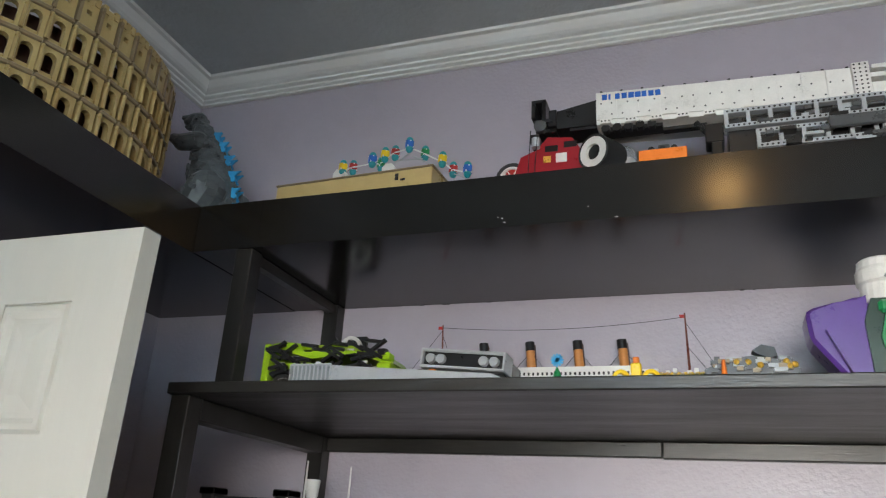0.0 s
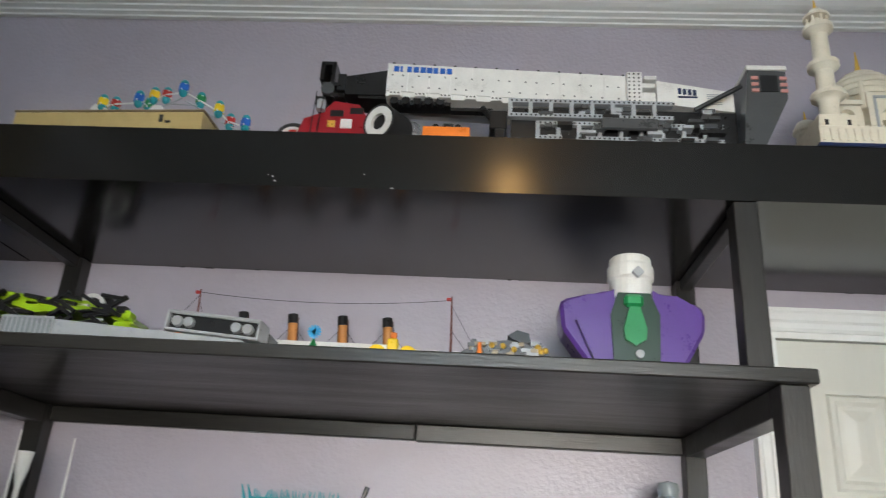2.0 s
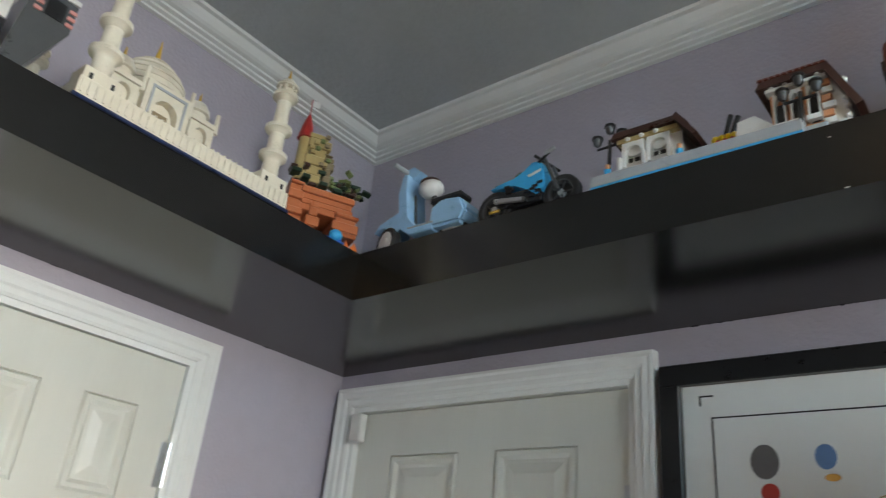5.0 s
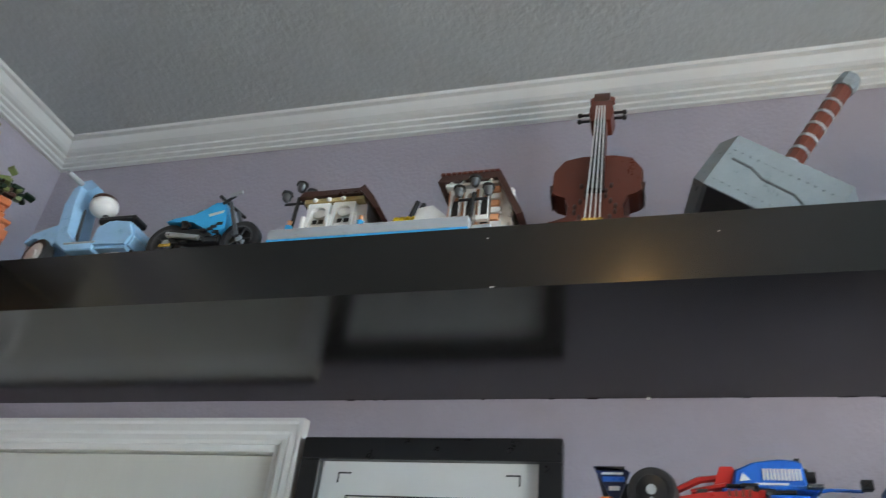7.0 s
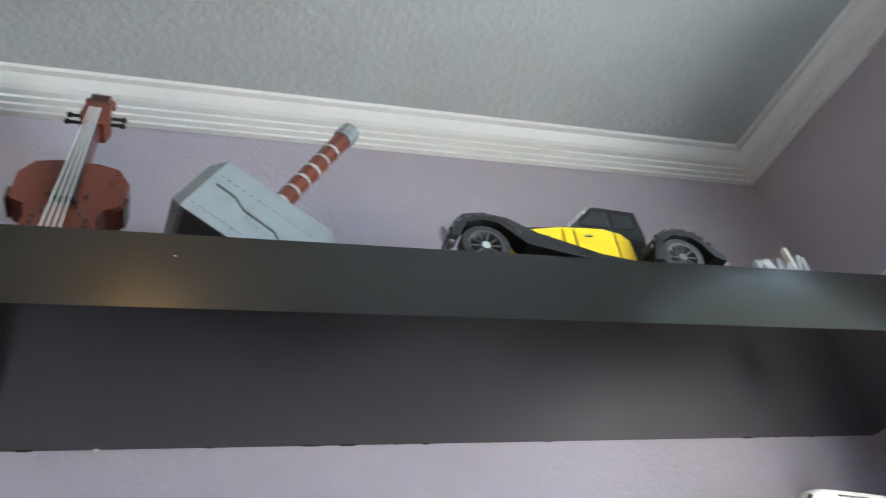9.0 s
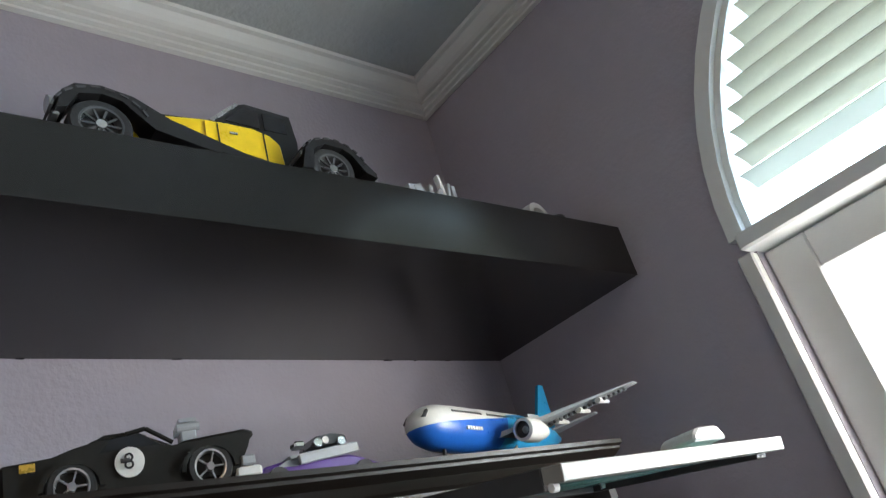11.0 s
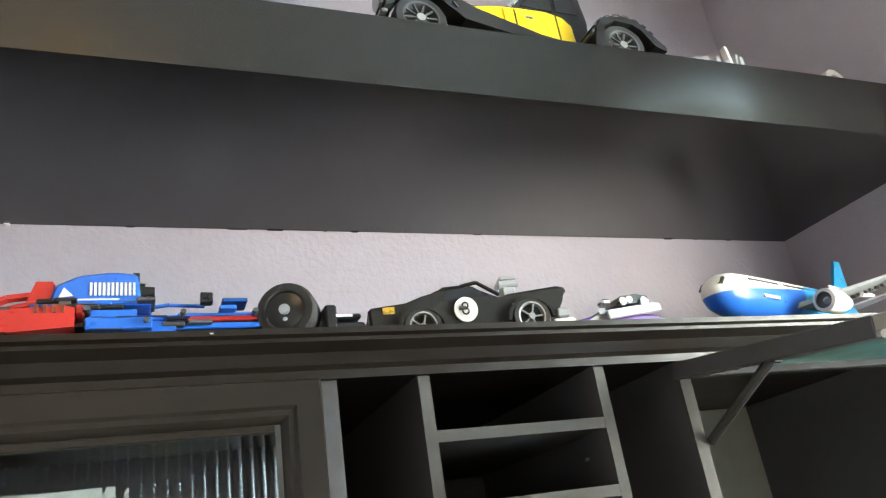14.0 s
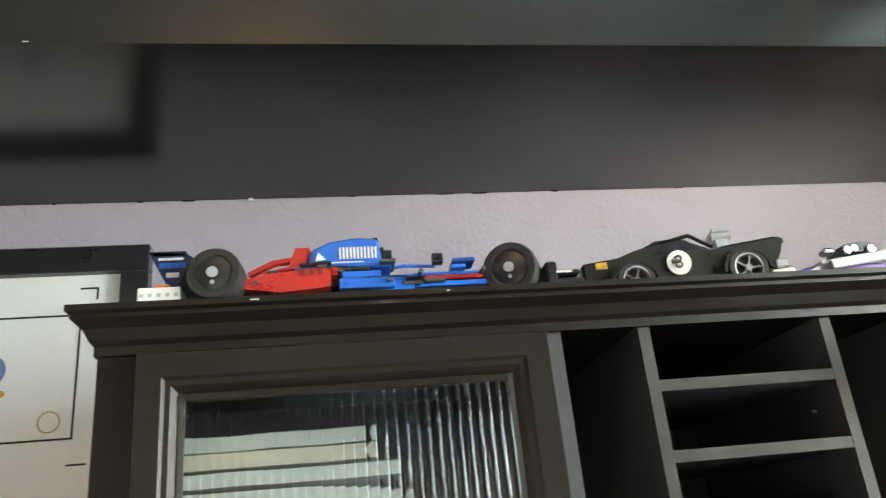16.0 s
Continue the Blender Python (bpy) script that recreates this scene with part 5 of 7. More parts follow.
bm = B()
box(bm, -0.03, 0.09, -0.03, 0.02, 0.05, 0.10, 0.004)
box(bm, -0.07, 0.02, -0.028, -0.018, 0.085, 0.10)
random.seed(21)
for i in range(16):
    x, z = random.uniform(-0.05, 0.08), random.uniform(0.05, 0.12)
    box(bm, x, x + 0.018, -0.038, -0.028, z, z + 0.008)
part("engine", bm, P_BLACK, mc)
rod("exhaust", STEEL, mc, (0.04, -0.04, 0.06), (-0.06, -0.045, 0.075), 0.008)
part("chain_guard", box(B(), -0.085, -0.05, -0.034, -0.03, 0.045, 0.053), P_GOLD, mc)
rod("fork", P_DGREY, mc, (0.15, -0.035, 0.062), (0.10, -0.03, 0.18), 0.006)
rod("fork", P_DGREY, mc, (0.15, 0.02, 0.062), (0.10, 0.015, 0.18), 0.006)
rod("handlebar", P_BLACK, mc, (0.085, -0.06, 0.18), (0.10, 0.05, 0.185), 0.005)
rod("mirror_stalk", P_BLACK, mc, (0.085, -0.04, 0.17), (0.125, -0.05, 0.186), 0.0045)
part("mirror", box(B(), -0.018, 0.018, -0.004, 0.004, -0.006, 0.006, 0.002, m=pose(0.128, -0.052, 0.19, 0, -18, 0)), P_LGREY, mc)
part("seat", box(B(), -0.08, 0.0, -0.025, 0.015, 0.136, 0.146, 0.004), P_BLACK, mc)
part("small_plant", ball(B(), (0.0, 0.0, 0.165), 0.018, (1.1, 1, 0.9), 8), plastic("grey_green_plastic", (0.12, 0.17, 0.15)), mc)

# canal street diorama
vd = thing("canal_street_diorama", east(-1.135, -0.215), "brick-built canal street diorama with two tiled-roof houses", "model building")
bx("water_layer", P_AZURE, vd, -0.19, 0.135, -0.180, 0.10, 0, 0.0045)
bx("quay_layer", P_LGREY, vd, -0.19, 0.135, -0.180, 0.10, 0.0047, 0.024, bev=0.001)
bx("end_step", P_LGREY, vd, 0.1355, 0.165, -0.165, 0.10, 0, 0.018, bev=0.001)


def gothic(w, h, d, aw, ah):
    bm = B()
    n = 5
    arc = [(-aw / 2, 0)] + [(-aw / 2 * (1 - (i / n) ** 1.6), ah * 0.55 + ah * 0.45 * math.sin(i / n * math.pi / 2)) for i in range(n + 1)]
    left = [(-w / 2, 0), (-w / 2, h), (0, h)] + arc[::-1]
    prism(bm, left, 0, d)
    prism(bm, [(-x, z) for x, z in left], 0, d)
    return bm


# cream house
ch = bx("cream_house", P_WHITE, vd, -0.175, -0.058, -0.06, 0.06, 0.0245, 0.135, label="cream house front")
for x in (-0.147, -0.098):
    o = part("window_arch", arch_bay(0.044, 0.062, 0.012, 0.030, 0.052), P_WHITE, ch)
    o.matrix_basis = pose(x, -0.0725, 0.062)
    bx("dark_window", P_BLACK, ch, x - 0.011, x + 0.011, -0.0675, -0.0602, 0.060, 0.084)
    bx("glazing_bar", P_WHITE, ch, x - 0.0012, x + 0.0012, -0.0685, -0.0676, 0.060, 0.084)
    part("shell", cyl(B(), (x, -0.066, 0.104), (x, -0.0602, 0.104), 0.013, seg=14), P_WHITE, ch, smooth=True)
for x in (-0.172, -0.122, -0.074):
    rod("column", P_WHITE, ch, (x, -0.076, 0.0245), (x, -0.076, 0.085), 0.0045, seg=10)
bx("string_course", P_TAN, ch, -0.178, -0.06, -0.074, -0.060, 0.125, 0.137, bev=0.001)
bx("balustrade", P_WHITE, ch, -0.178, -0.07, -0.082, -0.076, 0.0245, 0.036)
for x in (-0.155, -0.128, -0.1):
    ball_ = part("stud", ball(B(), (x, -0.075, 0.131), 0.005, seg=8), P_WHITE, ch, smooth=True)
rf = part("roof", prism(B(), [(-0.188, 0.138), (-0.180, 0.152), (-0.055, 0.152), (-0.040, 0.128), (-0.048, 0.124), (-0.062, 0.138)], -0.080, 0.06), P_DBROWN, ch, "dark brown roof")
part("roof_side", prism(B(), [(-0.055, 0.150), (-0.020, 0.085), (-0.028, 0.082), (-0.064, 0.14)], -0.09, 0.05), P_DBROWN, ch)
bx("annex", P_TAN, vd, -0.056, -0.015, -0.05, 0.05, 0.0245, 0.085)
for x in (-0.05, -0.03):
    rod("annex_column", P_WHITE, vd, (x, -0.062, 0.0245), (x, -0.062, 0.075), 0.0045, seg=10)
rod("chimney_pipe", P_BLACK, vd, (-0.030, -0.03, 0.085), (-0.004, -0.03, 0.172), 0.0045)
rod("chimney_pipe", P_BLACK, vd, (-0.022, -0.03, 0.085), (0.008, -0.03, 0.166), 0.0045)
# bridge and boat between the houses
part("bridge", prism(B(), [(-0.03, 0.0245), (-0.02, 0.045), (0.02, 0.055), (0.06, 0.045), (0.075, 0.0245)], -0.12, -0.07), P_DGREY, vd)
bm = B()
for i in range(7):
    x = -0.012 + i * 0.012
    ball(bm, (x, -0.10, 0.062 + 0.006 * math.sin(i)), 0.009, seg=7)
fl_ = part("flower_stall", bm, P_BLUE, vd)
bm = B()
for i in range(6):
    ball(bm, (-0.008 + i * 0.010, -0.105, 0.078), 0.007, seg=7)
part("blossom", bm, P_YELLOW, fl_)
bm = B()
for i in range(6):
    ball(bm, (-0.003 + i * 0.011, -0.108, 0.070), 0.0055, seg=7)
part("blossom", bm, P_RED, fl_)
part("stall_awning", prism(B(), [(0.028, 0.04), (0.035, 0.082), (0.06, 0.086), (0.085, 0.062), (0.085, 0.04)], -0.13, -0.08), P_WHITE, vd)
bx("red_brick_kerb", P_FLESH, vd, -0.02, 0.06, -0.135, -0.12, 0.0245, 0.036)
part("shrub", lathe(B(), [(0.002, 0.03), (0.016, 0.045), (0.008, 0.06), (0.014, 0.064), (0.006, 0.082), (0.009, 0.085), (0.0, 0.10)], 9, pose(0.108, -0.06, 0.0)), P_GREEN, vd)
part("small_arch", lathe(B(), [(0.010, -0.004), (0.015, -0.004), (0.015, 0.004), (0.010, 0.004), (0.010, -0.004)], 12, pose(0.098, -0.09, 0.036, 90)), P_WHITE, vd)
# terracotta house
th = bx("terracotta_house", P_FLESH, vd, 0.118, 0.205, -0.10, 0.03, 0.0245, 0.165, label="terracotta house front")
for x in (0.134, 0.161, 0.188):
    o = part("gothic_window", gothic(0.0195, 0.088, 0.010, 0.0145, 0.078), P_WHITE, th)
    o.matrix_basis = pose(x, -0.1105, 0.055)
    bx("dark_window", P_BLACK, th, x - 0.0085, x + 0.0085, -0.1028, -0.1002, 0.056, 0.12)
    bx("balcony", P_WHITE, th, x - 0.012, x + 0.012, -0.118, -0.1105, 0.050, 0.062)
bx("cornice", P_WHITE, th, 0.114, 0.212, -0.112, -0.095, 0.152, 0.160)
for x in (0.125, 0.148, 0.175, 0.2):
    part("stud", ball(B(), (x, -0.112, 0.163), 0.005, seg=8), P_WHITE, th, smooth=True)
bx("return_wall", P_WHITE, th, 0.2055, 0.238, -0.10, 0.03, 0, 0.150, label="white quoined side wall")
for i in range(7):
    bx("quoin", P_WHITE if i % 2 else P_FLESH, th, 0.200, 0.216 + 0.004 * (i % 2), -0.108, -0.1005, 0.02 + i * 0.019, 0.035 + i * 0.019, bev=0.001)
for i in range(6):
    part("stud", ball(B(), (0.236, -0.10, 0.03 + i * 0.022), 0.006, seg=8), P_WHITE, th, smooth=True)
rf = part("roof", prism(B(), [(0.10, 0.160), (0.108, 0.176), (0.218, 0.180), (0.262, 0.06), (0.250, 0.055), (0.212, 0.162)], -0.119, 0.04), P_DBROWN, th, "dark red tiled roof")
for i in range(11):
    bx("tile", P_BROWN, rf, 0.106 + i * 0.0102, 0.1145 + i * 0.0102, -0.122, 0.04, 0.1775, 0.1815)


th.matrix_basis = pose(-0.016, -0.03, 0.004) @ Matrix.Diagonal((0.86, 1.0, 0.70, 1))
ch.matrix_basis = pose(0.0, -0.07, 0.006) @ Matrix.Diagonal((0.90, 1.0, 0.74, 1))


def street_lamp(x, y, h):
    l = part("lamp_post", cyl(B(), (x, y, 0.0245), (x + 0.004, y, h), 0.0035, seg=8), P_BLACK, vd, smooth=True)
    rod("arm", P_BLACK, l, (x - 0.020, y, h - 0.012), (x + 0.026, y, h - 0.012), 0.0025, seg=6)
    for dx, dz in ((-0.020, -0.006), (0.026, -0.006), (0.004, 0.012)):
        part("lantern", lathe(B(), [(0.003, 0), (0.007, 0.004), (0.0085, 0.014)], 10, pose(x + dx, y, h + dz)), P_DGREY, l, smooth=True)
        rod("lantern_cap", P_BLACK, l, (x + dx, y, h + dz + 0.0142), (x + dx, y, h + dz + 0.018), 0.010, seg=12)


street_lamp(-0.178, -0.14, 0.115)
street_lamp(0.128, -0.15, 0.088)
for x in (-0.172, -0.048):
    f = rod("figure_body", P_AZURE, vd, (x, -0.155, 0.0245), (x, -0.155, 0.046), 0.006)
    rod("figure_cap", P_FLESH, vd, (x, -0.155, 0.0462), (x, -0.155, 0.056), 0.004)

# violin leaning on the wall
vm = east(-1.428, -0.20) @ pose(0, 0, 0, -11, 2.6, 0)
vi = thing("violin_model", vm, "reddish-brown brick-built violin leaning against the wall", "violin")


half = [(x, z * 1.144) for x, z in [(0.0, 0.0), (-0.06, 0.006), (-0.087, 0.04), (-0.090, 0.10), (-0.076, 0.118), (-0.050, 0.128), (-0.048, 0.150), (-0.056, 0.172), (-0.072, 0.178), (-0.079, 0.185), (-0.080, 0.235), (-0.062, 0.262), (-0.03, 0.270), (0.0, 0.270)]]
bm = prism(B(), half + [(-x, z) for x, z in half[-2:0:-1]], -0.02, 0.02)
part("body", bm, P_BROWN, vi)
sm = [(x * 0.97, z * 0.985 + 0.002) for x, z in half]
part("top_plate", prism(B(), sm + [(-x, z) for x, z in sm[-2:0:-1]], -0.026, -0.0205), P_BROWN, vi)
part("chin_rest", box(B(), -0.088, -0.045, -0.040, -0.026, 0.055, 0.082, 0.006), P_DBROWN, vi)
for sx in (-1, 1):
    bm = B()
    for i in range(7):
        a = i / 6
        ball(bm, (sx * (0.026 + 0.010 * math.sin(a * 6.28)), -0.0265, 0.143 + 0.08 * a), 0.005, (0.7, 0.4, 1.5), 7)
    part("sound_hole", bm, P_DBROWN, vi)
    part("waist_corner", box(B(), sx * 0.066 - 0.014, sx * 0.066 + 0.014, -0.024, 0.018, 0.122, 0.140, 0.002), P_BROWN, vi)
    part("waist_plate", prism(B(), [(sx * 0.082, 0.206), (sx * 0.074, 0.235), (sx * 0.084, 0.235)], -0.021, 0.018), P_DBROWN, vi)
part("fingerboard", prism(B(), [(-0.014, 0.20), (0.014, 0.20), (0.010, 0.40), (-0.010, 0.40)], -0.042, -0.030), P_BLACK, vi)
part("neck", prism(B(), [(-0.013, 0.262), (0.013, 0.262), (0.011, 0.42), (-0.011, 0.42)], -0.030, -0.008), P_BROWN, vi)
part("tailpiece", prism(B(), [(-0.013, 0.085), (0.013, 0.085), (0.017, 0.112), (-0.017, 0.112)], -0.040, -0.026), P_BLACK, vi)
bx("bridge", P_GOLD, vi, -0.017, 0.017, -0.048, -0.026, 0.113, 0.119)
for i in range(4):
    rod("string", P_WHITE, vi, (-0.0125 + i * 0.0083, -0.049, 0.113), (-0.0075 + i * 0.005, -0.046, 0.435), 0.0013, seg=5)
    part("fine_tuner", ball(B(), (-0.0125 + i * 0.0083, -0.050, 0.113), 0.004, seg=6), P_GOLD, vi)
part("peg_box", prism(B(), [(-0.019, 0.405), (0.019, 0.405), (0.024, 0.43), (0.020, 0.468), (-0.020, 0.468), (-0.024, 0.43)], -0.034, 0.004), P_BROWN, vi)
part("scroll", cyl(B(), (-0.015, -0.022, 0.482), (0.015, -0.022, 0.482), 0.017, 0.017, 14), P_DBROWN, vi, smooth=True)
for sx in (-1, 1):
    part("scroll_eye", cyl(B(), (sx * 0.015, -0.022, 0.482), (sx * 0.024, -0.022, 0.482), 0.011, 0.007, 12), P_BROWN, vi, smooth=True)
for sx, z in ((-1, 0.425), (-1, 0.445), (1, 0.430), (1, 0.448)):
    p = rod("tuning_peg", P_BLACK, vi, (sx * 0.022, -0.018, z), (sx * 0.040, -0.018, z), 0.003, seg=8)
    part("peg_head", ball(B(), (sx * 0.043, -0.018, z), 0.0055, seg=8), P_BLACK, p, smooth=True)

# war hammer lying on its edge
hmw = east(-1.700, -0.240, Z1, 9) @ pose(0, 0, 0.106, 0, 33, 0) @ Matrix.Diagonal((0.90, 0.88, 0.78, 1))
hm = thing("hammer_model", hmw, "grey brick-built war hammer with a brown banded handle", "hammer")
L2, W2, H2 = 0.122, 0.072, 0.072
bm = box(B(), -L2 + 0.022, L2 - 0.022, -W2, W2, -H2, H2)
part("head", bm, P_SAND, hm, "grey hammer head")
for sx in (-1, 1):
    bm = B()
    vs = []
    for x, k in ((sx * (L2 - 0.022), 1.0), (sx * L2, 0.74)):
        vs.append([bm.verts.new((x, a * W2 * k, b * H2 * k)) for a, b in ((-1, -1), (1, -1), (1, 1), (-1, 1))])
    for i in range(4):
        bm.faces.new((vs[0][i], vs[0][(i + 1) % 4], vs[1][(i + 1) % 4], vs[1][i]))
    bm.faces.new(vs[1])
    part("head_end", bm, P_SAND, hm)
    for i in range(8):
        t_ = -0.062 + i * 0.0155
        bx("rib", P_LGREY, hm, min(sx * (L2 - 0.024), sx * (L2 - 0.042)), max(sx * (L2 - 0.024), sx * (L2 - 0.042)), t_, t_ + 0.010, H2, H2 + 0.0025)
bm = B()
for i in range(7):
    for x in (-0.092, -0.088, -0.004, 0.004, 0.050, 0.058):
        cyl(bm, (x, -W2 + 0.012 + i * 0.02, H2), (x, -W2 + 0.012 + i * 0.02, H2 + 0.0018), 0.0024, seg=6)
tagged(part("studs", bm, P_SAND, hm), kind="stuff")
bm = B()
zz = [(-0.085, 0.012), (-0.05, 0.010), (-0.025, -0.004), (0.03, -0.006), (0.055, -0.022), (0.085, -0.026)]
for (xa, ya), (xb, yb) in zip(zz, zz[1:]):
    prism(bm, [(xa, ya - 0.0022), (xb, yb - 0.0022), (xb, yb + 0.0022), (xa, ya + 0.0022)], -W2 - 0.0014, -W2 + 0.002)
part("inlay", bm, P_DGREY, hm)
bm = B()
for i in range(26):
    cyl(bm, (-0.09 + (i % 13) * 0.014, -W2 - 0.0015, -0.05 + (i // 13) * 0.085), (-0.09 + (i % 13) * 0.014, -W2, -0.05 + (i // 13) * 0.085), 0.0024, seg=6)
tagged(part("side_studs", bm, P_SAND, hm), kind="stuff")
# added dark grey slab: the shade on the head's underside put into colour
bx("underside_plate", P_DGREY, hm, -L2 + 0.03, L2 - 0.03, -W2 - 0.002, W2 + 0.002, -H2 - 0.003, -H2 - 0.0005, bev=0.001)
ha = part("handle", cyl(B(), (0.0, 0, H2), (0.0, 0, H2 + 0.245), 0.021, seg=10), P_BROWN, hm, "brown handle")
for i in range(7):
    z = H2 + 0.014 + i * 0.031
    part("band", lathe(B(), [(0.0195, z), (0.0225, z), (0.0225, z + 0.006), (0.0195, z + 0.006)], 10, pose(0, 0, 0)), P_LGREY, ha)
ha.matrix_basis = pose(0, 0, H2) @ Matrix.Diagonal((0.82, 0.84, 1.28, 1)) @ pose(-0.012, 0, -H2 - 0.004)
part("pommel", lathe(B(), [(0.0, H2 + 0.244), (0.024, H2 + 0.244), (0.027, H2 + 0.255), (0.024, H2 + 0.276), (0.016, H2 + 0.282), (0.0, H2 + 0.282)], 10), P_SAND, ha, "grey pommel")
pr = bx("prop_block", P_BLACK, hm, -0.03, 0.05, -0.03, 0.03, -H2 - 0.02, -H2 - 0.0035)

# black and yellow vintage car
vc = thing("vintage_car_model", east(-2.205, -0.283) @ Matrix.Diagonal((0.97, 0.97, 0.93, 1)), "black and yellow vintage coupe model car with spoked wheels", "model car")
for x, y in ((-0.205, -0.075), (0.130, -0.075), (-0.205, 0.075), (0.130, 0.075)):
    wheel(vc, pose(x * 0.97, y, 0.038, 0, 0, 0 if y < 0 else 180), 0.038, 0.022, rim=P_DGREY, disc=P_BLACK, spokes=10, hub=CHROME)
bm = prism(B(), [(-0.155, 0.05), (-0.15, 0.088), (-0.04, 0.102), (0.0, 0.104), (0.04, 0.108), (0.07, 0.10), (0.085, 0.085), (0.088, 0.04), (-0.02, 0.036)], -0.062, 0.062)
bmesh.ops.bevel(bm, geom=list(bm.edges), offset=0.004, segments=1, affect="EDGES")
bd2 = part("body", bm, P_YELLOW, vc, "yellow body side")
bx("door_gap", P_BLACK, bd2, -0.016, -0.0145, -0.0632, -0.060, 0.045, 0.10)
bx("door_gap", P_BLACK, bd2, 0.056, 0.0575, -0.0632, -0.060, 0.045, 0.10)
rod("door_handle", CHROME, bd2, (0.0, -0.066, 0.084), (0.012, -0.066, 0.084), 0.0022)
bm = B()
for i in range(3):
    box(bm, -0.11 + i * 0.018, -0.098 + i * 0.018, -0.0632, -0.061, 0.078, 0.083)
    box(bm, -0.105 + i * 0.018, -0.099 + i * 0.018, -0.0632, -0.061, 0.068, 0.072)
part("louvre", bm, P_DTAN, bd2)
part("hinge_strip", box(B(), -0.035, -0.028, -0.065, -0.061, 0.05, 0.098), P_YELLOW, bd2)
part("bonnet", prism(B(), [(-0.19, 0.085), (-0.19, 0.098), (-0.02, 0.114), (0.03, 0.116), (0.03, 0.104), (-0.15, 0.089)], -0.05, 0.05), P_BLACK, vc)
bm = prism(B(), [(-0.02, 0.108), (0.028, 0.152), (0.038, 0.156), (0.112, 0.150), (0.118, 0.10), (0.112, 0.05), (0.088, 0.05), (0.084, 0.09), (0.068, 0.104)], -0.056, 0.056)
part("cabin", bm, P_BLACK, vc, "black cabin")
GLS = mat("dark_model_glass", (0.02, 0.022, 0.025), 0.08, var=0.05)
PALE = mat("pale_model_glass", (0.016, 0.016, 0.018), 0.08, var=0.05, rv=0.01)
part("window", prism(B(), [(0.0, 0.115), (0.030, 0.145), (0.056, 0.145), (0.056, 0.112)], -0.0575, -0.0562), PALE, vc)
part("window", prism(B(), [(0.064, 0.112), (0.064, 0.144), (0.100, 0.141), (0.102, 0.112)], -0.0575, -0.0562), PALE, vc)
part("windscreen_frame", prism(B(), [(-0.024, 0.110), (0.022, 0.153), (0.026, 0.149), (-0.018, 0.108)], -0.058, -0.054), STEEL, vc)
for y0, y1 in ((-0.092, -0.060), (0.060, 0.092)):
    bm = B()
    out = [(-0.258, 0.055), (-0.252, 0.090), (-0.236, 0.108), (-0.205, 0.114), (-0.165, 0.105), (-0.12, 0.075), (-0.02, 0.035), (0.05, 0.020), (0.06, 0.012), (-0.04, 0.020), (-0.14, 0.048), (-0.165, 0.075), (-0.18, 0.092), (-0.205, 0.098), (-0.232, 0.09), (-0.246, 0.06)]
    prism(bm, out, y0, y1)
    part("front_wing", bm, P_BLACK, vc, "sweeping black wing")
    bm = B()
    out = [(0.072, 0.03), (0.082, 0.075), (0.10, 0.100), (0.130, 0.108), (0.162, 0.10), (0.185, 0.07), (0.205, 0.045), (0.205, 0.035), (0.185, 0.045), (0.166, 0.078), (0.150, 0.090), (0.118, 0.093), (0.098, 0.078), (0.09, 0.03)]
    prism(bm, out, y0, y1)
    part("rear_wing", bm, P_BLACK, vc, "black rear wing")
for i in range(9):
    a = math.radians(165 - i * 17)
    bx("wing_slat", P_DGREY, vc, -0.005, 0.005, -0.094, -0.058, -0.0015, 0.0015, m=pose(0.130 + 0.060 * math.cos(a), 0, 0.044 + 0.062 * math.sin(a), 0, -math.degrees(a) + 90, 0))
    bx("wing_slat", P_DGREY, vc, -0.006, 0.006, -0.094, -0.058, -0.0015, 0.0015, m=pose(-0.205 + 0.060 * math.cos(a), 0, 0.044 + 0.064 * math.sin(a), 0, -math.degrees(a) + 90, 0))
bx("bumper", STEEL, vc, -0.262, -0.252, -0.085, 0.085, 0.05, 0.056, bev=0.002)
part("headlamp", cyl(B(), (-0.262, -0.065, 0.085), (-0.235, -0.065, 0.088), 0.013, 0.005, 12), STEEL, vc, smooth=True)
rod("rear_bumper", STEEL, vc, (0.212, -0.08, 0.040), (0.212, 0.08, 0.040), 0.004)
rod("tail_lamp", STEEL, vc, (0.180, -0.07, 0.078), (0.192, -0.07, 0.083), 0.005)
bx("running_gear", P_BLACK, vc, -0.23, 0.17, -0.05, 0.05, 0.022, 0.05)
part("radiator", box(B(), -0.20, -0.185, -0.045, 0.045, 0.045, 0.10, 0.004), STEEL, vc)
for o in vc.children:
    if not o.name.startswith("tyre"):
        nm = o.name.split(".")[0]
        o.matrix_basis = pose(-0.022 if nm in ("body", "cabin", "window", "windscreen_frame", "bonnet") else 0, 0, 0) @ Matrix.Diagonal((0.97, 1.0, 1.0 if nm in ("cabin", "window", "windscreen_frame", "body", "bonnet") else 0.83, 1))

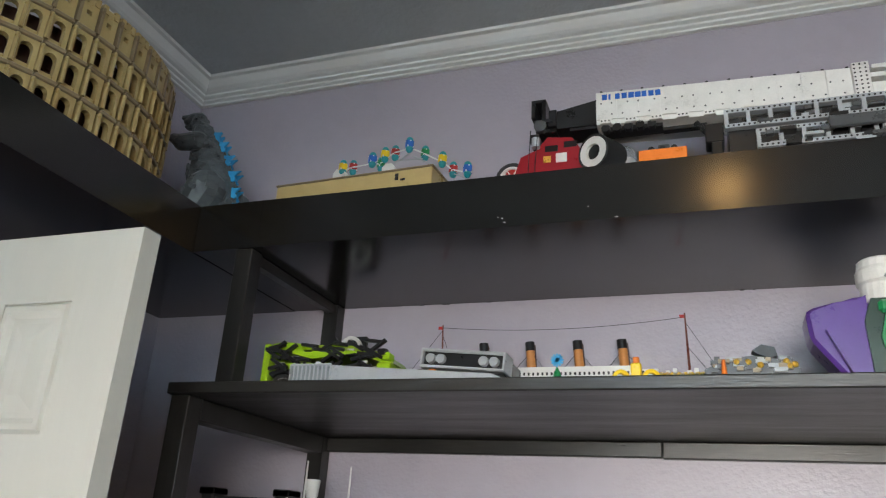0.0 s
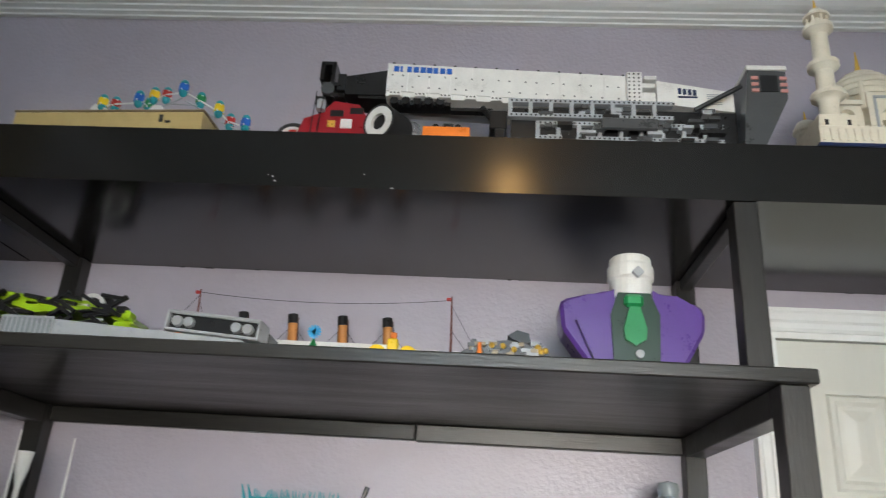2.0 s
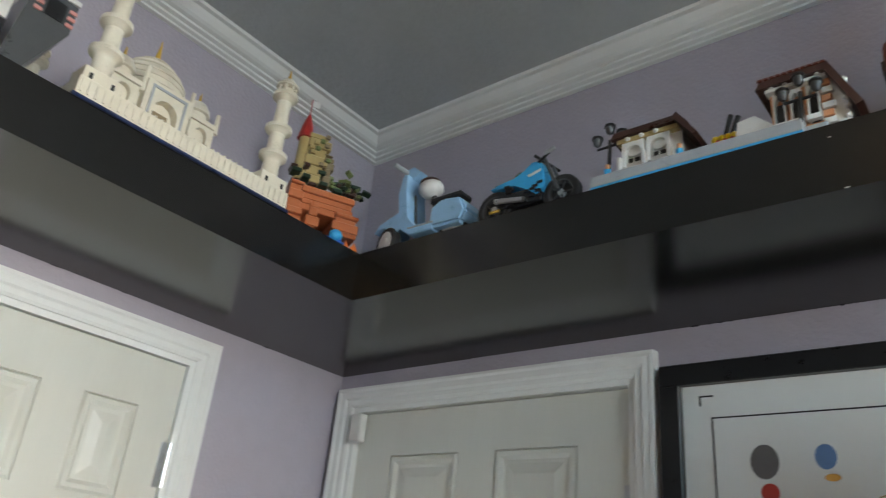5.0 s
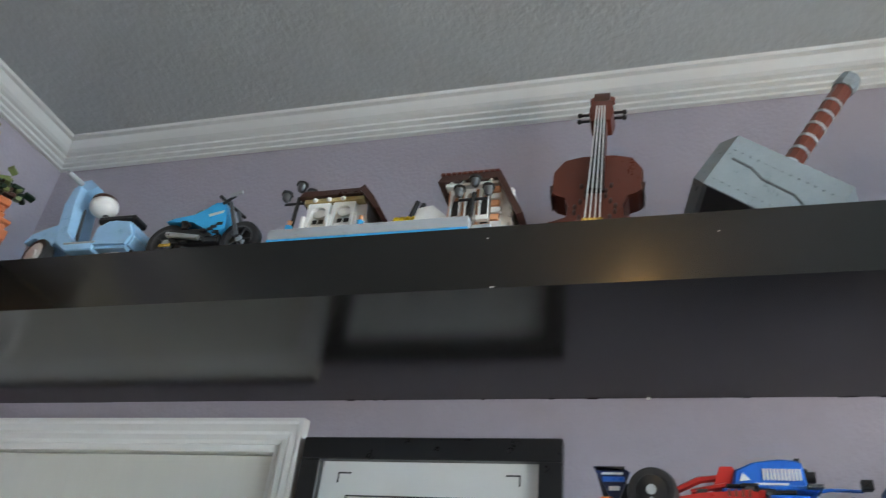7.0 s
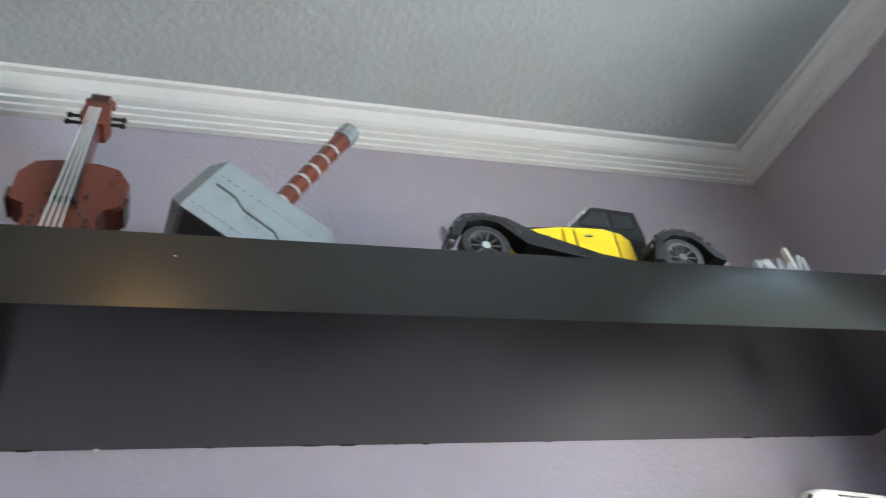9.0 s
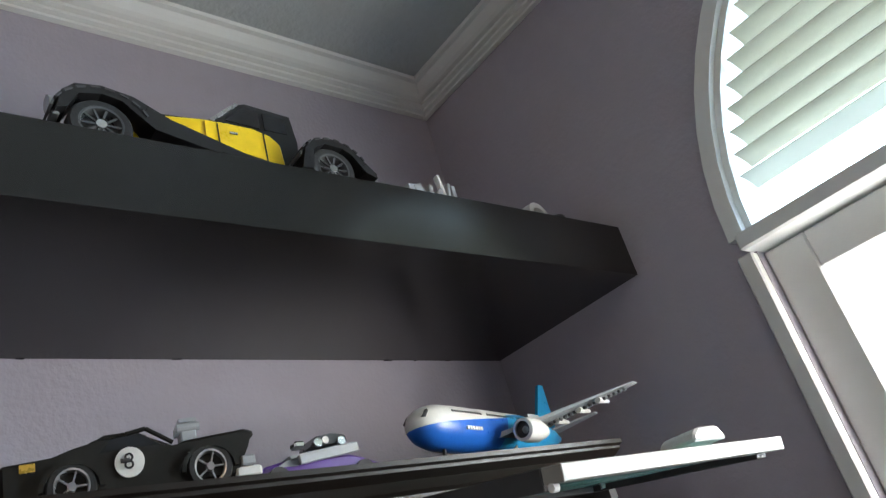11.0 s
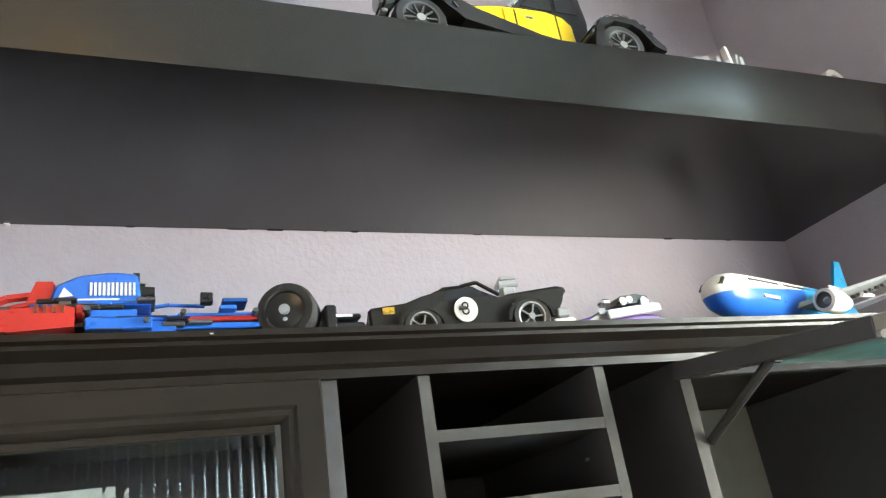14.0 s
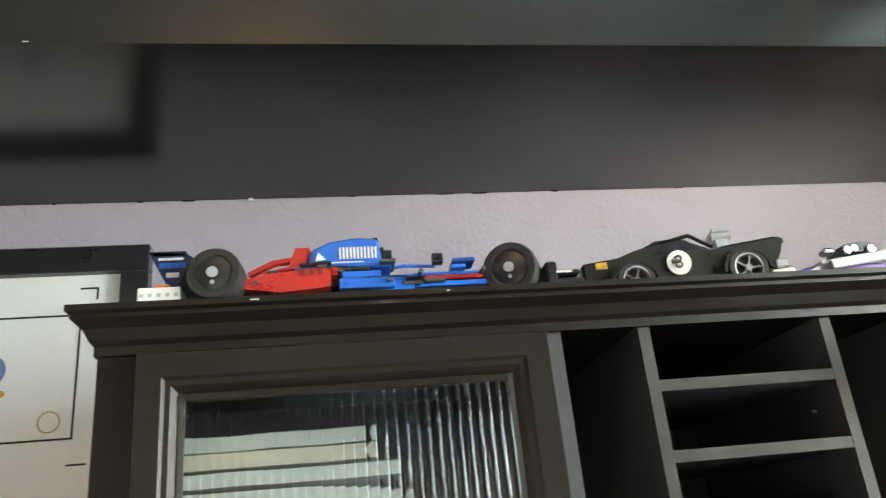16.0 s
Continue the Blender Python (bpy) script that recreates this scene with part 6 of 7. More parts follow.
# small grey ruin pieces, white framed display, dark block at the end of the shelf
ru = thing("ruin_pieces", east(-2.565, -0.29), "small heap of pale grey ruined brick pieces", "toy bricks")
bx("base", P_DGREY, ru, -0.055, 0.055, -0.03, 0.03, 0, 0.06, bev=0.002)
for x, h, w, ang in ((-0.05, 0.078, 0.012, 0), (-0.028, 0.082, 0.018, -30), (-0.01, 0.084, 0.009, 10), (0.005, 0.080, 0.010, 35), (0.022, 0.108, 0.006, -6), (0.030, 0.094, 0.006, 12), (0.044, 0.090, 0.009, 0)):
    part("shard", box(B(), -w / 2, w / 2, -0.006, 0.006, -0.03, h - 0.062, 0.001, m=pose(x, -0.02, 0.062, 0, ang, 0)), P_LGREY if h < 0.1 else P_WHITE, ru)
fd = thing("framed_display", east(-2.81, -0.31, Z1, 10), "white rounded frame holding a dark grid screen", "display")
bm = B()
for i in range(12):
    a0, a1 = math.pi * i / 12, math.pi * (i + 1) / 12
    prism(bm, [(0.034 * math.cos(a0), 0.055 + 0.028 * math.sin(a0)), (0.034 * math.cos(a1), 0.055 + 0.028 * math.sin(a1)), (0.022 * math.cos(a1), 0.055 + 0.017 * math.sin(a1)), (0.022 * math.cos(a0), 0.055 + 0.017 * math.sin(a0))], -0.012, 0.012)
box(bm, -0.034, -0.022, -0.012, 0.012, 0.0, 0.055)
box(bm, 0.022, 0.034, -0.012, 0.012, 0.0, 0.055)
part("frame", bm, P_WHITE, fd)
bx("screen", P_DGREY, fd, -0.0215, 0.0215, -0.004, 0.006, 0.004, 0.066)
bm = B()
for i in range(5):
    box(bm, -0.018 + i * 0.008, -0.0165 + i * 0.008, -0.0055, -0.004, 0.02, 0.062)
    box(bm, -0.0195, 0.0195, -0.0055, -0.004, 0.022 + i * 0.009, 0.0235 + i * 0.009)
part("grid", bm, P_LGREY, fd)
rod("side_knob", P_YELLOW, fd, (0.040, 0, 0.0), (0.040, 0, 0.072), 0.006)
db = thing("dark_canister", east(-2.885, -0.30), "small dark grey canister at the end of the shelf", "canister")
part("body", lathe(B(), [(0.0, 0), (0.022, 0), (0.022, 0.06), (0.017, 0.072), (0.0, 0.074)], 16), P_DGREY, db, smooth=True)

# ---- framed print on the east wall ----
fp = thing("framed_print", east(-1.127, -0.001, 1.75), "black framed print with a white mat and thin black lines", "picture")
for d in ((-0.236, 0.236, 0.310, 0.350), (-0.236, 0.236, -0.35, -0.310), (-0.236, -0.197, -0.310, 0.310), (0.197, 0.236, -0.310, 0.310)):
    bx("frame", P_BLACK, fp, d[0], d[1], -0.026, 0, d[2], d[3], bev=0.002)
bx("mat", PAPER, fp, -0.197, 0.197, -0.010, -0.002, -0.310, 0.310)
for d in ((-0.145, 0.145, 0.248, 0.2505), (-0.145, 0.145, 0.075, 0.0775), (0.1425, 0.145, 0.0775, 0.248), (-0.145, -0.1425, 0.0775, 0.248), (-0.165, -0.14, 0.288, 0.2905), (0.14, 0.165, 0.288, 0.2905), (0.1625, 0.165, 0.272, 0.288), (-0.165, -0.1625, 0.272, 0.288), (0.14, 0.165, 0.04, 0.0425), (-0.165, -0.14, 0.04, 0.0425)):
    bx("rule_line", INK, fp, d[0], d[1], -0.0112, -0.0102, d[2], d[3])
part("seal", lathe(B(), [(0.013, -0.0004), (0.015, -0.0004), (0.015, 0.0004), (0.013, 0.0004), (0.013, -0.0004)], 24, pose(0.113, -0.0108, 0.10, 90)), P_TAN, fp, "pale round seal")
bm = ball(B(), (0.035, -0.0108, 0.175), 0.017, (1, 0.02, 1.2), 14)
part("colour_patch", bm, mat("blue_print_ink", (0.12, 0.22, 0.42), 0.7), fp)
part("colour_patch", ball(B(), (0.042, -0.0112, 0.142), 0.010, (1.2, 0.03, 0.6), 12), mat("orange_print_ink", (0.62, 0.3, 0.06), 0.7), fp)
part("colour_patch", ball(B(), (-0.06, -0.0108, 0.17), 0.024, (1, 0.02, 1.2), 14), mat("grey_print_ink", (0.12, 0.11, 0.11), 0.7), fp)
part("colour_patch", ball(B(), (-0.055, -0.0112, 0.12), 0.015, (1, 0.03, 1.0), 12), mat("red_print_ink", (0.42, 0.04, 0.03), 0.7), fp)

# ---- the dark cabinet on the east wall ----
CT = 1.885                                   # top of the cornice
cb = thing("display_cabinet", pose(0, 0, 0), "dark espresso cabinet with reeded glass door and raised flap", "cabinet", world=True)
CY0, CY1, CX = -1.400, -2.700, -0.362
prof = [(0.0, 1.843), (0.006, 1.843), (0.006, 1.852), (0.012, 1.856), (0.020, 1.866), (0.034, 1.873), (0.034, 1.877), (0.040, 1.879), (0.040, CT), (0.0, CT)]
bm = B()
a = [bm.verts.new((CX - d, CY0 + d * 0.55, z)) for d, z in prof]
b = [bm.verts.new((CX - d, CY1, z)) for d, z in prof]
c = [bm.verts.new((-0.003, CY0 + d * 0.55, z)) for d, z in prof]
for i in range(len(prof) - 1):
    bm.faces.new((a[i], b[i], b[i + 1], a[i + 1]))
    bm.faces.new((a[i], a[i + 1], c[i + 1], c[i]))
bm.faces.new(b)
bm.faces.new(c)
co = part("cornice", bm, CABM, cb, "moulded dark cornice")
bx("top_board", CABM, cb, CX, -0.003, CY1, CY0, 1.845, CT - 0.0005)
bx("side_panel", CABM, cb, CX, -0.003, CY0 - 0.018, CY0, 0.0, 1.8445)
bx("back_panel", CABDARK, cb, -0.012, -0.003, CY1, CY0 - 0.018, 0.0, 1.8445)
bx("face_stile", CABM, cb, CX - 0.004, CX + 0.016, -1.436, CY0, 0.0, 1.8425, bev=0.001)
for y, w in ((-1.545, 0.008), (-1.735, 0.003)):
    bx("paint_chip", WHITE, cb, CX - 0.0412, CX - 0.040, y - w, y, CT - 0.0042, CT - 0.0030)
# reeded glass door
DY0, DY1, DZ = -1.437, -1.838, 1.8415
def door_side(k):
    """One mitred side of the door frame: 0 top, 1 near stile, 2 far stile, 3 bottom."""
    bm = B()
    rows = []
    for o, d in ((0.0, 0.0), (0.0, 0.016), (0.002, 0.019), (0.025, 0.019), (0.028, 0.016), (0.033, 0.016), (0.040, 0.009), (0.040, 0.0)):
        q4 = ((DY0 - o, DZ - o), (DY1 + o, DZ - o), (DY1 + o, 0.9 + o), (DY0 - o, 0.9 + o))
        a, b = ((q4[0], q4[1]), (q4[0], q4[3]), (q4[1], q4[2]), (q4[3], q4[2]))[k]
        rows.append([bm.verts.new((CX - d, y, z)) for y, z in (a, b)])
    for r, t2 in zip(rows, rows[1:]):
        bm.faces.new((r[0], r[1], t2[1], t2[0]))
    return bm


dr = part("door", door_side(0), CABM, cb, "dark mitred door frame")
part("stile", door_side(1), CABM, dr)
part("stile", door_side(2), CABM, dr)
part("bottom_rail", door_side(3), CABM, dr)
for y0, y1, nm in ((DY0 - 0.046, DY0 - 0.040, "edge"), (DY1 + 0.040, DY1 + 0.045, "edge")):
    part("silver_bead", box(B(), CX - 0.0108, CX - 0.006, y0, y1, 0.96, DZ - 0.0405), SILVER, dr)
part("inner_moulding", box(B(), CX - 0.014, CX - 0.004, DY1 + 0.045, DY0 - 0.046, DZ - 0.048, DZ - 0.0405, 0.001), CABM, dr)
REED = mat("reeded_glass", (0.82, 0.88, 0.86), 0.06, var=0.02, spec=0.3, rv=0.01, trans=1.0)
bm = B()
nr = 30
ys = [DY0 - 0.0462 + (DY1 + 0.045 - DY0 + 0.046) * i / (nr * 4) for i in range(nr * 4 + 1)]
for i in range(len(ys) - 1):
    def xo(k):
        return CX - 0.010 - 0.0013 * abs(math.sin(math.pi * (k % 4) / 4)) ** 0.7
    bm.faces.new([bm.verts.new(v) for v in ((xo(i), ys[i], 0.962), (xo(i + 1) if (i + 1) % 4 else CX - 0.010, ys[i + 1], 0.962), (xo(i + 1) if (i + 1) % 4 else CX - 0.010, ys[i + 1], DZ - 0.0485), (xo(i), ys[i], DZ - 0.0485))])
bmesh.ops.remove_doubles(bm, verts=bm.verts, dist=1e-6)
bm.faces.new([bm.verts.new(v) for v in ((CX - 0.007, ys[0], 0.962), (CX - 0.007, ys[-1], 0.962), (CX - 0.007, ys[-1], DZ - 0.0485), (CX - 0.007, ys[0], DZ - 0.0485))])
gl = part("glass", bm, REED, dr, "reeded glass pane", True)
gl.visible_shadow = False
bx("inside_divider", CABDARK, cb, CX + 0.002, -0.0125, -1.858, -1.842, 0.0, 1.844)
bx("inside_shelf", CABDARK, cb, CX + 0.03, -0.0125, -1.841, -1.4185, 1.50, 1.518)
# open pigeon holes with silver edges
for y in (-1.949, -2.161):
    bx("divider", CABDARK, cb, CX + 0.004, -0.0125, y - 0.0055, y + 0.0055, 1.0, 1.8445)
    bx("edge_strip", SILVER, cb, CX, CX + 0.0038, y - 0.0065, y + 0.0065, 1.0, 1.8425)
for z in (1.780, 1.708, 1.636, 1.564):
    bx("shelf", CABDARK, cb, CX + 0.004, -0.0125, -2.1545, -1.9555, z - 0.005, z + 0.005)
    bx("edge_strip", SILVER, cb, CX + 0.0005, CX + 0.0038, -2.1545, -1.9555, z - 0.006, z + 0.006)
for z in (1.748, 1.70, 1.66):
    rod("shelf_pin", STEEL, cb, (CX + 0.05, -2.1552, z), (CX + 0.05, -2.151, z), 0.002)
bx("divider", CABDARK, cb, CX + 0.004, -0.0125, -2.284, -2.270, 1.0, 1.8445)
bx("edge_strip", SILVER, cb, CX, CX + 0.0038, -2.285, -2.269, 1.0, 1.8425)
bx("side_panel", CABDARK, cb, CX, -0.003, CY1 - 0.0, CY1 + 0.016, 0.0, 1.8445)
bx("back_liner", mat("olive_grey_liner", (0.22, 0.22, 0.19), 0.5, var=0.15, scale=3), cb, -0.016, -0.0122, CY1 + 0.017, -2.2845, 1.0, 1.844)
bx("bottom_board", CABDARK, cb, CX + 0.004, -0.0165, CY1 + 0.017, -1.4185, 0.98, 0.998)
# raised flap with green glass
fm = Matrix.Translation((CX, 0, 1.842)) @ pose(0, 0, 0, 0, -7.6, 0)
fq = lambda *d: box(B(), *d, bev=0.001, m=fm)
fy0, fy1 = -2.262, -2.642
fl2 = part("flap", fq(-0.300, -0.276, fy1, fy0, -0.015, 0.0), mat("anodised_aluminium", (0.30, 0.29, 0.27), 0.4, var=0.06), cb, "raised aluminium-edged flap door")
part("flap_side", fq(-0.2755, -0.001, fy0 - 0.022, fy0, -0.020, 0.0), CABDARK, fl2)
part("flap_side", fq(-0.2755, -0.001, fy1, fy1 + 0.022, -0.020, 0.0), CABDARK, fl2)
part("flap_back", fq(-0.030, -0.001, fy1 + 0.0222, fy0 - 0.0222, -0.020, 0.0), CABDARK, fl2)
part("flap_glass", fq(-0.2755, -0.0305, fy1 + 0.0222, fy0 - 0.0222, -0.012, -0.007), mat("green_frosted_glass", (0.20, 0.42, 0.38), 0.25, var=0.08, scale=4, spec=0.6), fl2, "green frosted glass")
part("corner_screw", cyl(B(), fm @ Vector((-0.285, fy0 + 0.001, -0.018)), fm @ Vector((-0.285, fy0 - 0.006, -0.018)), 0.004, seg=10), WHITE, fl2)
for y in (fy0 - 0.03, fy1 + 0.05):
    h = part("hinge", box(B(), CX - 0.075, CX - 0.02, y - 0.012, y + 0.001, 1.826, 1.832, 0.001), STEEL, cb, "steel flap hinge")
    rod("hinge_knuckle", CHROME, h, (CX - 0.062, y - 0.006, 1.815), (CX - 0.062, y - 0.006, 1.828), 0.004)
st = part("stay_strut", cyl(B(), (CX + 0.002, -2.292, 1.748), (CX - 0.140, -2.275, 1.806), 0.0055, seg=8), SILVER, cb, "dark metal stay strut")
rod("strut_end", CHROME, cb, (CX - 0.142, -2.272, 1.806), (CX - 0.142, -2.281, 1.806), 0.006)
# folded linens behind the glass
ln = thing("folded_linen_stack", pose(-0.19, -1.58, 1.5185), "stack of folded white cloths behind reeded glass", "linen")
random.seed(31)
CLOTH = mat("white_cloth", (0.30, 0.315, 0.31), 0.8, var=0.12, scale=20, bump=0.3, bscale=80)
CREAM = mat("cream_cloth", (0.33, 0.30, 0.26), 0.8, var=0.12, scale=20, bump=0.3, bscale=80)
GAUZE = mat("grey_cloth", (0.13, 0.15, 0.15), 0.8, var=0.15, scale=20, bump=0.3, bscale=80)
for i in range(14):
    w = 0.07 + 0.075 * min(1.0, (13 - i) / 5) + random.uniform(-0.008, 0.008)
    z0, h = i * 0.0172, 0.0135 + random.uniform(-0.002, 0.0025)
    droop = 0.0 if i > 10 else 0.012
    up, lo = [], []
    for j in range(9):
        y = 0.137 - (0.137 + w) * j / 8
        d = droop * max(0.0, (j - 4) / 4) ** 2 + random.uniform(-0.0008, 0.0008)
        up.append((y, z0 + h - d))
        lo.append((y, z0 - d))
    bm = prism(B(), up + [(up[-1][0] - 0.004, (up[-1][1] + lo[-1][1]) / 2)] + lo[::-1], -0.13, 0.125, pose(0, 0, 0.011, 0, 0, 90))
    part("cloth", bm, (CLOTH, CLOTH, CREAM, CLOTH, GAUZE)[i % 5], ln)
bx("liner_board", CLOTH, ln, -0.12, 0.12, -0.14, 0.137, 0, 0.0006)

# ---- models on top of the cabinet ----
rcx = thing("open_wheel_racer", east(-1.66, -0.315, CT), "blue and red technic open-wheel racing car model", "model car")
wheel(rcx, pose(-0.149, -0.066, 0.027, 0, 0, -6), 0.027, 0.034, rim=P_BLACK, hub=P_LGREY, disc=P_BLACK, spokes=3)
wheel(rcx, pose(0.157, -0.038, 0.030, 0, 0, -24), 0.030, 0.036, rim=P_BLACK, hub=P_LGREY, disc=P_BLACK, spokes=3)
wheel(rcx, pose(-0.149, 0.085, 0.027, 0, 0, 180), 0.027, 0.034, rim=P_BLACK, hub=P_LGREY, disc=P_BLACK, spokes=3)
wheel(rcx, pose(0.157, 0.085, 0.030, 0, 0, 180), 0.030, 0.036, rim=P_BLACK, hub=P_LGREY, disc=P_BLACK, spokes=3)
part("sidepod", prism(B(), [(-0.118, 0.020), (-0.122, 0.030), (-0.09, 0.038), (-0.04, 0.043), (-0.030, 0.040), (-0.03, 0.018), (-0.08, 0.013)], -0.062, -0.02), P_RED, rcx, "red sidepod")
bx("sidepod_end", P_RED, rcx, -0.0295, -0.023, -0.060, -0.025, 0.034, 0.044, bev=0.001)
for i in range(4):
    bx("vent", P_BROWN, rcx, -0.062 + i * 0.007, -0.059 + i * 0.007, -0.0632, -0.0618, 0.034, 0.044)
for d in ((-0.022, 0.035, -0.058, 0.016, 0.030), (-0.018, 0.022, -0.055, 0.030, 0.040), (0.022, 0.056, -0.05, 0.014, 0.028), (0.04, 0.056, -0.045, 0.028, 0.034)):
    bx("floor_block", P_BLUE, rcx, d[0], d[1], d[2], 0.06, d[3], d[4], bev=0.001)
bm = prism(B(), [(-0.055, 0.058), (-0.05, 0.082), (-0.03, 0.094), (0.0, 0.099), (0.022, 0.096), (0.026, 0.062), (0.0, 0.056)], -0.03, 0.03)
bmesh.ops.bevel(bm, geom=list(bm.edges), offset=0.003, segments=1, affect="EDGES")
cw2 = part("engine_cover", bm, P_BLUE, rcx, "blue engine cover")
bm = B()
for i in range(11):
    box(bm, -0.020 + i * 0.0038, -0.0178 + i * 0.0038, -0.0315, -0.0298, 0.068, 0.084)
part("white_stripes", bm, P_WHITE, cw2)
part("swoosh", prism(B(), [(-0.046, 0.066), (-0.042, 0.078), (-0.034, 0.068)], -0.0315, -0.0298), P_WHITE, cw2)
rod("intake", P_BLACK, rcx, (0.027, -0.005, 0.082), (0.038, -0.005, 0.082), 0.008)
rod("intake_ring", P_BLACK, rcx, (0.022, -0.005, 0.080), (0.029, -0.005, 0.080), 0.014)
bx("camera_pod", P_BLACK, rcx, 0.018, 0.024, -0.008, 0.002, 0.094, 0.108)
wire("red_brace", [(-0.115, -0.02, 0.055), (-0.09, -0.02, 0.070), (-0.05, -0.02, 0.076)], 0.005, P_RED, rcx)
wire("red_brace", [(-0.10, -0.03, 0.050), (-0.06, -0.03, 0.060)], 0.004, P_RED, rcx)
part("shoulder", prism(B(), [(-0.075, 0.058), (-0.066, 0.088), (-0.052, 0.088), (-0.040, 0.060)], -0.026, 0.03), P_RED, rcx)
bx("cockpit_side", P_BLUE, rcx, -0.04, 0.035, -0.045, 0.045, 0.050, 0.057, bev=0.002)
wire("halo", [(0.028, -0.02, 0.056), (0.05, -0.02, 0.060), (0.085, -0.006, 0.064)], 0.0025, P_BLUE, rcx)
bx("mirror", P_BLACK, rcx, 0.080, 0.092, -0.03, -0.02, 0.058, 0.072, bev=0.001)
part("nose", prism(B(), [(0.03, 0.022), (0.03, 0.046), (0.08, 0.050), (0.18, 0.036), (0.205, 0.020), (0.06, 0.016)], -0.018, 0.018), P_BLUE, rcx)
for d in ((0.056, 0.140, -0.042, 0.030, 0.036, P_RED), (0.054, 0.138, -0.044, 0.020, 0.027, P_BLUE), (0.058, 0.14, -0.040, 0.0365, 0.041, P_BLUE)):
    bx("side_strip", d[5], rcx, d[0], d[1], d[2], d[2] + 0.01, d[3], d[4], bev=0.001)
bx("underfloor", P_BLACK, rcx, -0.13, 0.19, -0.045, 0.05, 0.006, 0.0158)
rod("axle", P_DGREY, rcx, (-0.149, -0.05, 0.030), (-0.149, 0.07, 0.030), 0.005)
rod("axle", P_DGREY, rcx, (0.157, -0.03, 0.034), (0.157, 0.07, 0.034), 0.005)
rod("wishbone", P_DGREY, rcx, (0.155, -0.03, 0.04), (0.10, -0.01, 0.04), 0.003)
part("rear_wing", prism(B(), [(-0.208, 0.072), (-0.172, 0.068), (-0.166, 0.064), (-0.182, 0.018), (-0.190, 0.030)], -0.062, -0.056), P_NAVY, rcx, "dark rear wing end plate")
bx("wing_plane", P_BLACK, rcx, -0.205, -0.172, -0.062, 0.07, 0.066, 0.072)
bx("wing_stay", P_BLACK, rcx, -0.185, -0.13, -0.01, 0.01, 0.016, 0.066)
bx("wing_stripe", P_BLUE, rcx, -0.197, -0.172, -0.0632, -0.0615, 0.050, 0.057)
bx("wing_patch", P_WHITE, rcx, -0.198, -0.174, -0.0632, -0.0615, 0.060, 0.063)
bx("wing_patch", P_WHITE, rcx, -0.190, -0.178, -0.0632, -0.0615, 0.038, 0.044)
fw = bx("front_wing", P_BLACK, rcx, 0.198, 0.240, -0.055, 0.07, 0.004, 0.020, bev=0.003)
bx("wing_flap", P_BLACK, fw, 0.202, 0.236, -0.054, 0.07, 0.024, 0.031, bev=0.002)
bx("wing_flap", P_BLACK, fw, 0.198, 0.210, -0.056, 0.07, 0.010, 0.042, bev=0.002)
bx("wing_patch", P_WHITE, fw, 0.208, 0.226, -0.0552, -0.0538, 0.026, 0.029)


def letters(body, size, m, material, parent, name="lettering"):
    cu = bpy.data.curves.new(name, "FONT")
    cu.body, cu.size, cu.extrude, cu.align_x, cu.align_y = body, size, 0.0002, "CENTER", "CENTER"
    tmp = new(name + "_curve", cu)
    bpy.context.view_layer.update()
    me = bpy.data.meshes.new_from_object(tmp.evaluated_get(bpy.context.evaluated_depsgraph_get()))
    bpy.data.objects.remove(tmp)
    me.materials.clear()
    me.materials.append(material)
    ob = new(name, me)
    ob.parent = parent
    ob.matrix_basis = m
    return ob


random.seed(63)
for i in range(26):
    x = random.uniform(-0.110, 0.105)
    z = random.uniform(0.018, 0.030) if i % 2 else random.uniform(0.040, 0.052)
    y = (-0.050 if x < 0.05 else -0.046) - 0.0003 * i
    bx("link_beam", (P_BLACK, P_DBLUE, P_DGREY, P_BLUE, P_BLACK)[i % 5], rcx, x, x + random.uniform(0.010, 0.026), y, -0.02, z, z + 0.005, bev=0.0008)
for x, z in ((-0.012, 0.0165), (0.004, 0.0305), (0.026, 0.0305), (0.046, 0.0285)):
    bx("joint_gap", P_NAVY, rcx, x, x + 0.022, -0.0592, -0.0560, z - 0.0012, z)
for x, z in ((-0.104, 0.026), (-0.020, 0.038), (0.03, 0.024), (0.062, 0.033), (0.128, 0.033)):
    rod("pin", P_DGREY, rcx, (x, -0.0645, z), (x, -0.050, z), 0.0028, seg=8)
part("cover_fin", prism(B(), [(-0.05, 0.090), (-0.02, 0.103), (0.016, 0.104), (0.020, 0.098), (-0.03, 0.094)], -0.006, 0.006), P_BLUE, cw2)
bx("cover_panel", P_WHITE, cw2, -0.030, 0.006, -0.0318, -0.0299, 0.0605, 0.0640)
for o in rcx.children:
    if not o.name.startswith("tyre"):
        o.matrix_basis = pose(-0.008, 0, 0) @ Matrix.Diagonal((1.0, 1.0, 0.82, 1))
letters("MK-18024B", 0.0085, pose(0.085, -0.0455, 0.0105, 90), P_WHITE, rcx)

for wm, r in ((pose(-0.149, -0.066, 0.027, 0, 0, -6), 0.019), (pose(0.157, -0.038, 0.030, 0, 0, -24), 0.0212)):
    cv = part("wheel_cover", lathe(B(), [(0.0, 0.0185), (r * 0.7, 0.0180), (r, 0.0160), (r, 0.0140)], 28, pose(0, 0, 0, 90)), P_BLACK, rcx, "glossy black wheel cover", True)
    cv.matrix_basis = wm
    part("hub_cap", cyl(B(), (0, -0.0205, 0), (0, -0.0180, 0), 0.0055, seg=14), P_LGREY, cv, "grey hub cap")
    part("hub_bolt", cyl(B(), (0.0, -0.0195, -0.010), (0.0, -0.0175, -0.010), 0.0022, seg=8), P_LGREY, cv)

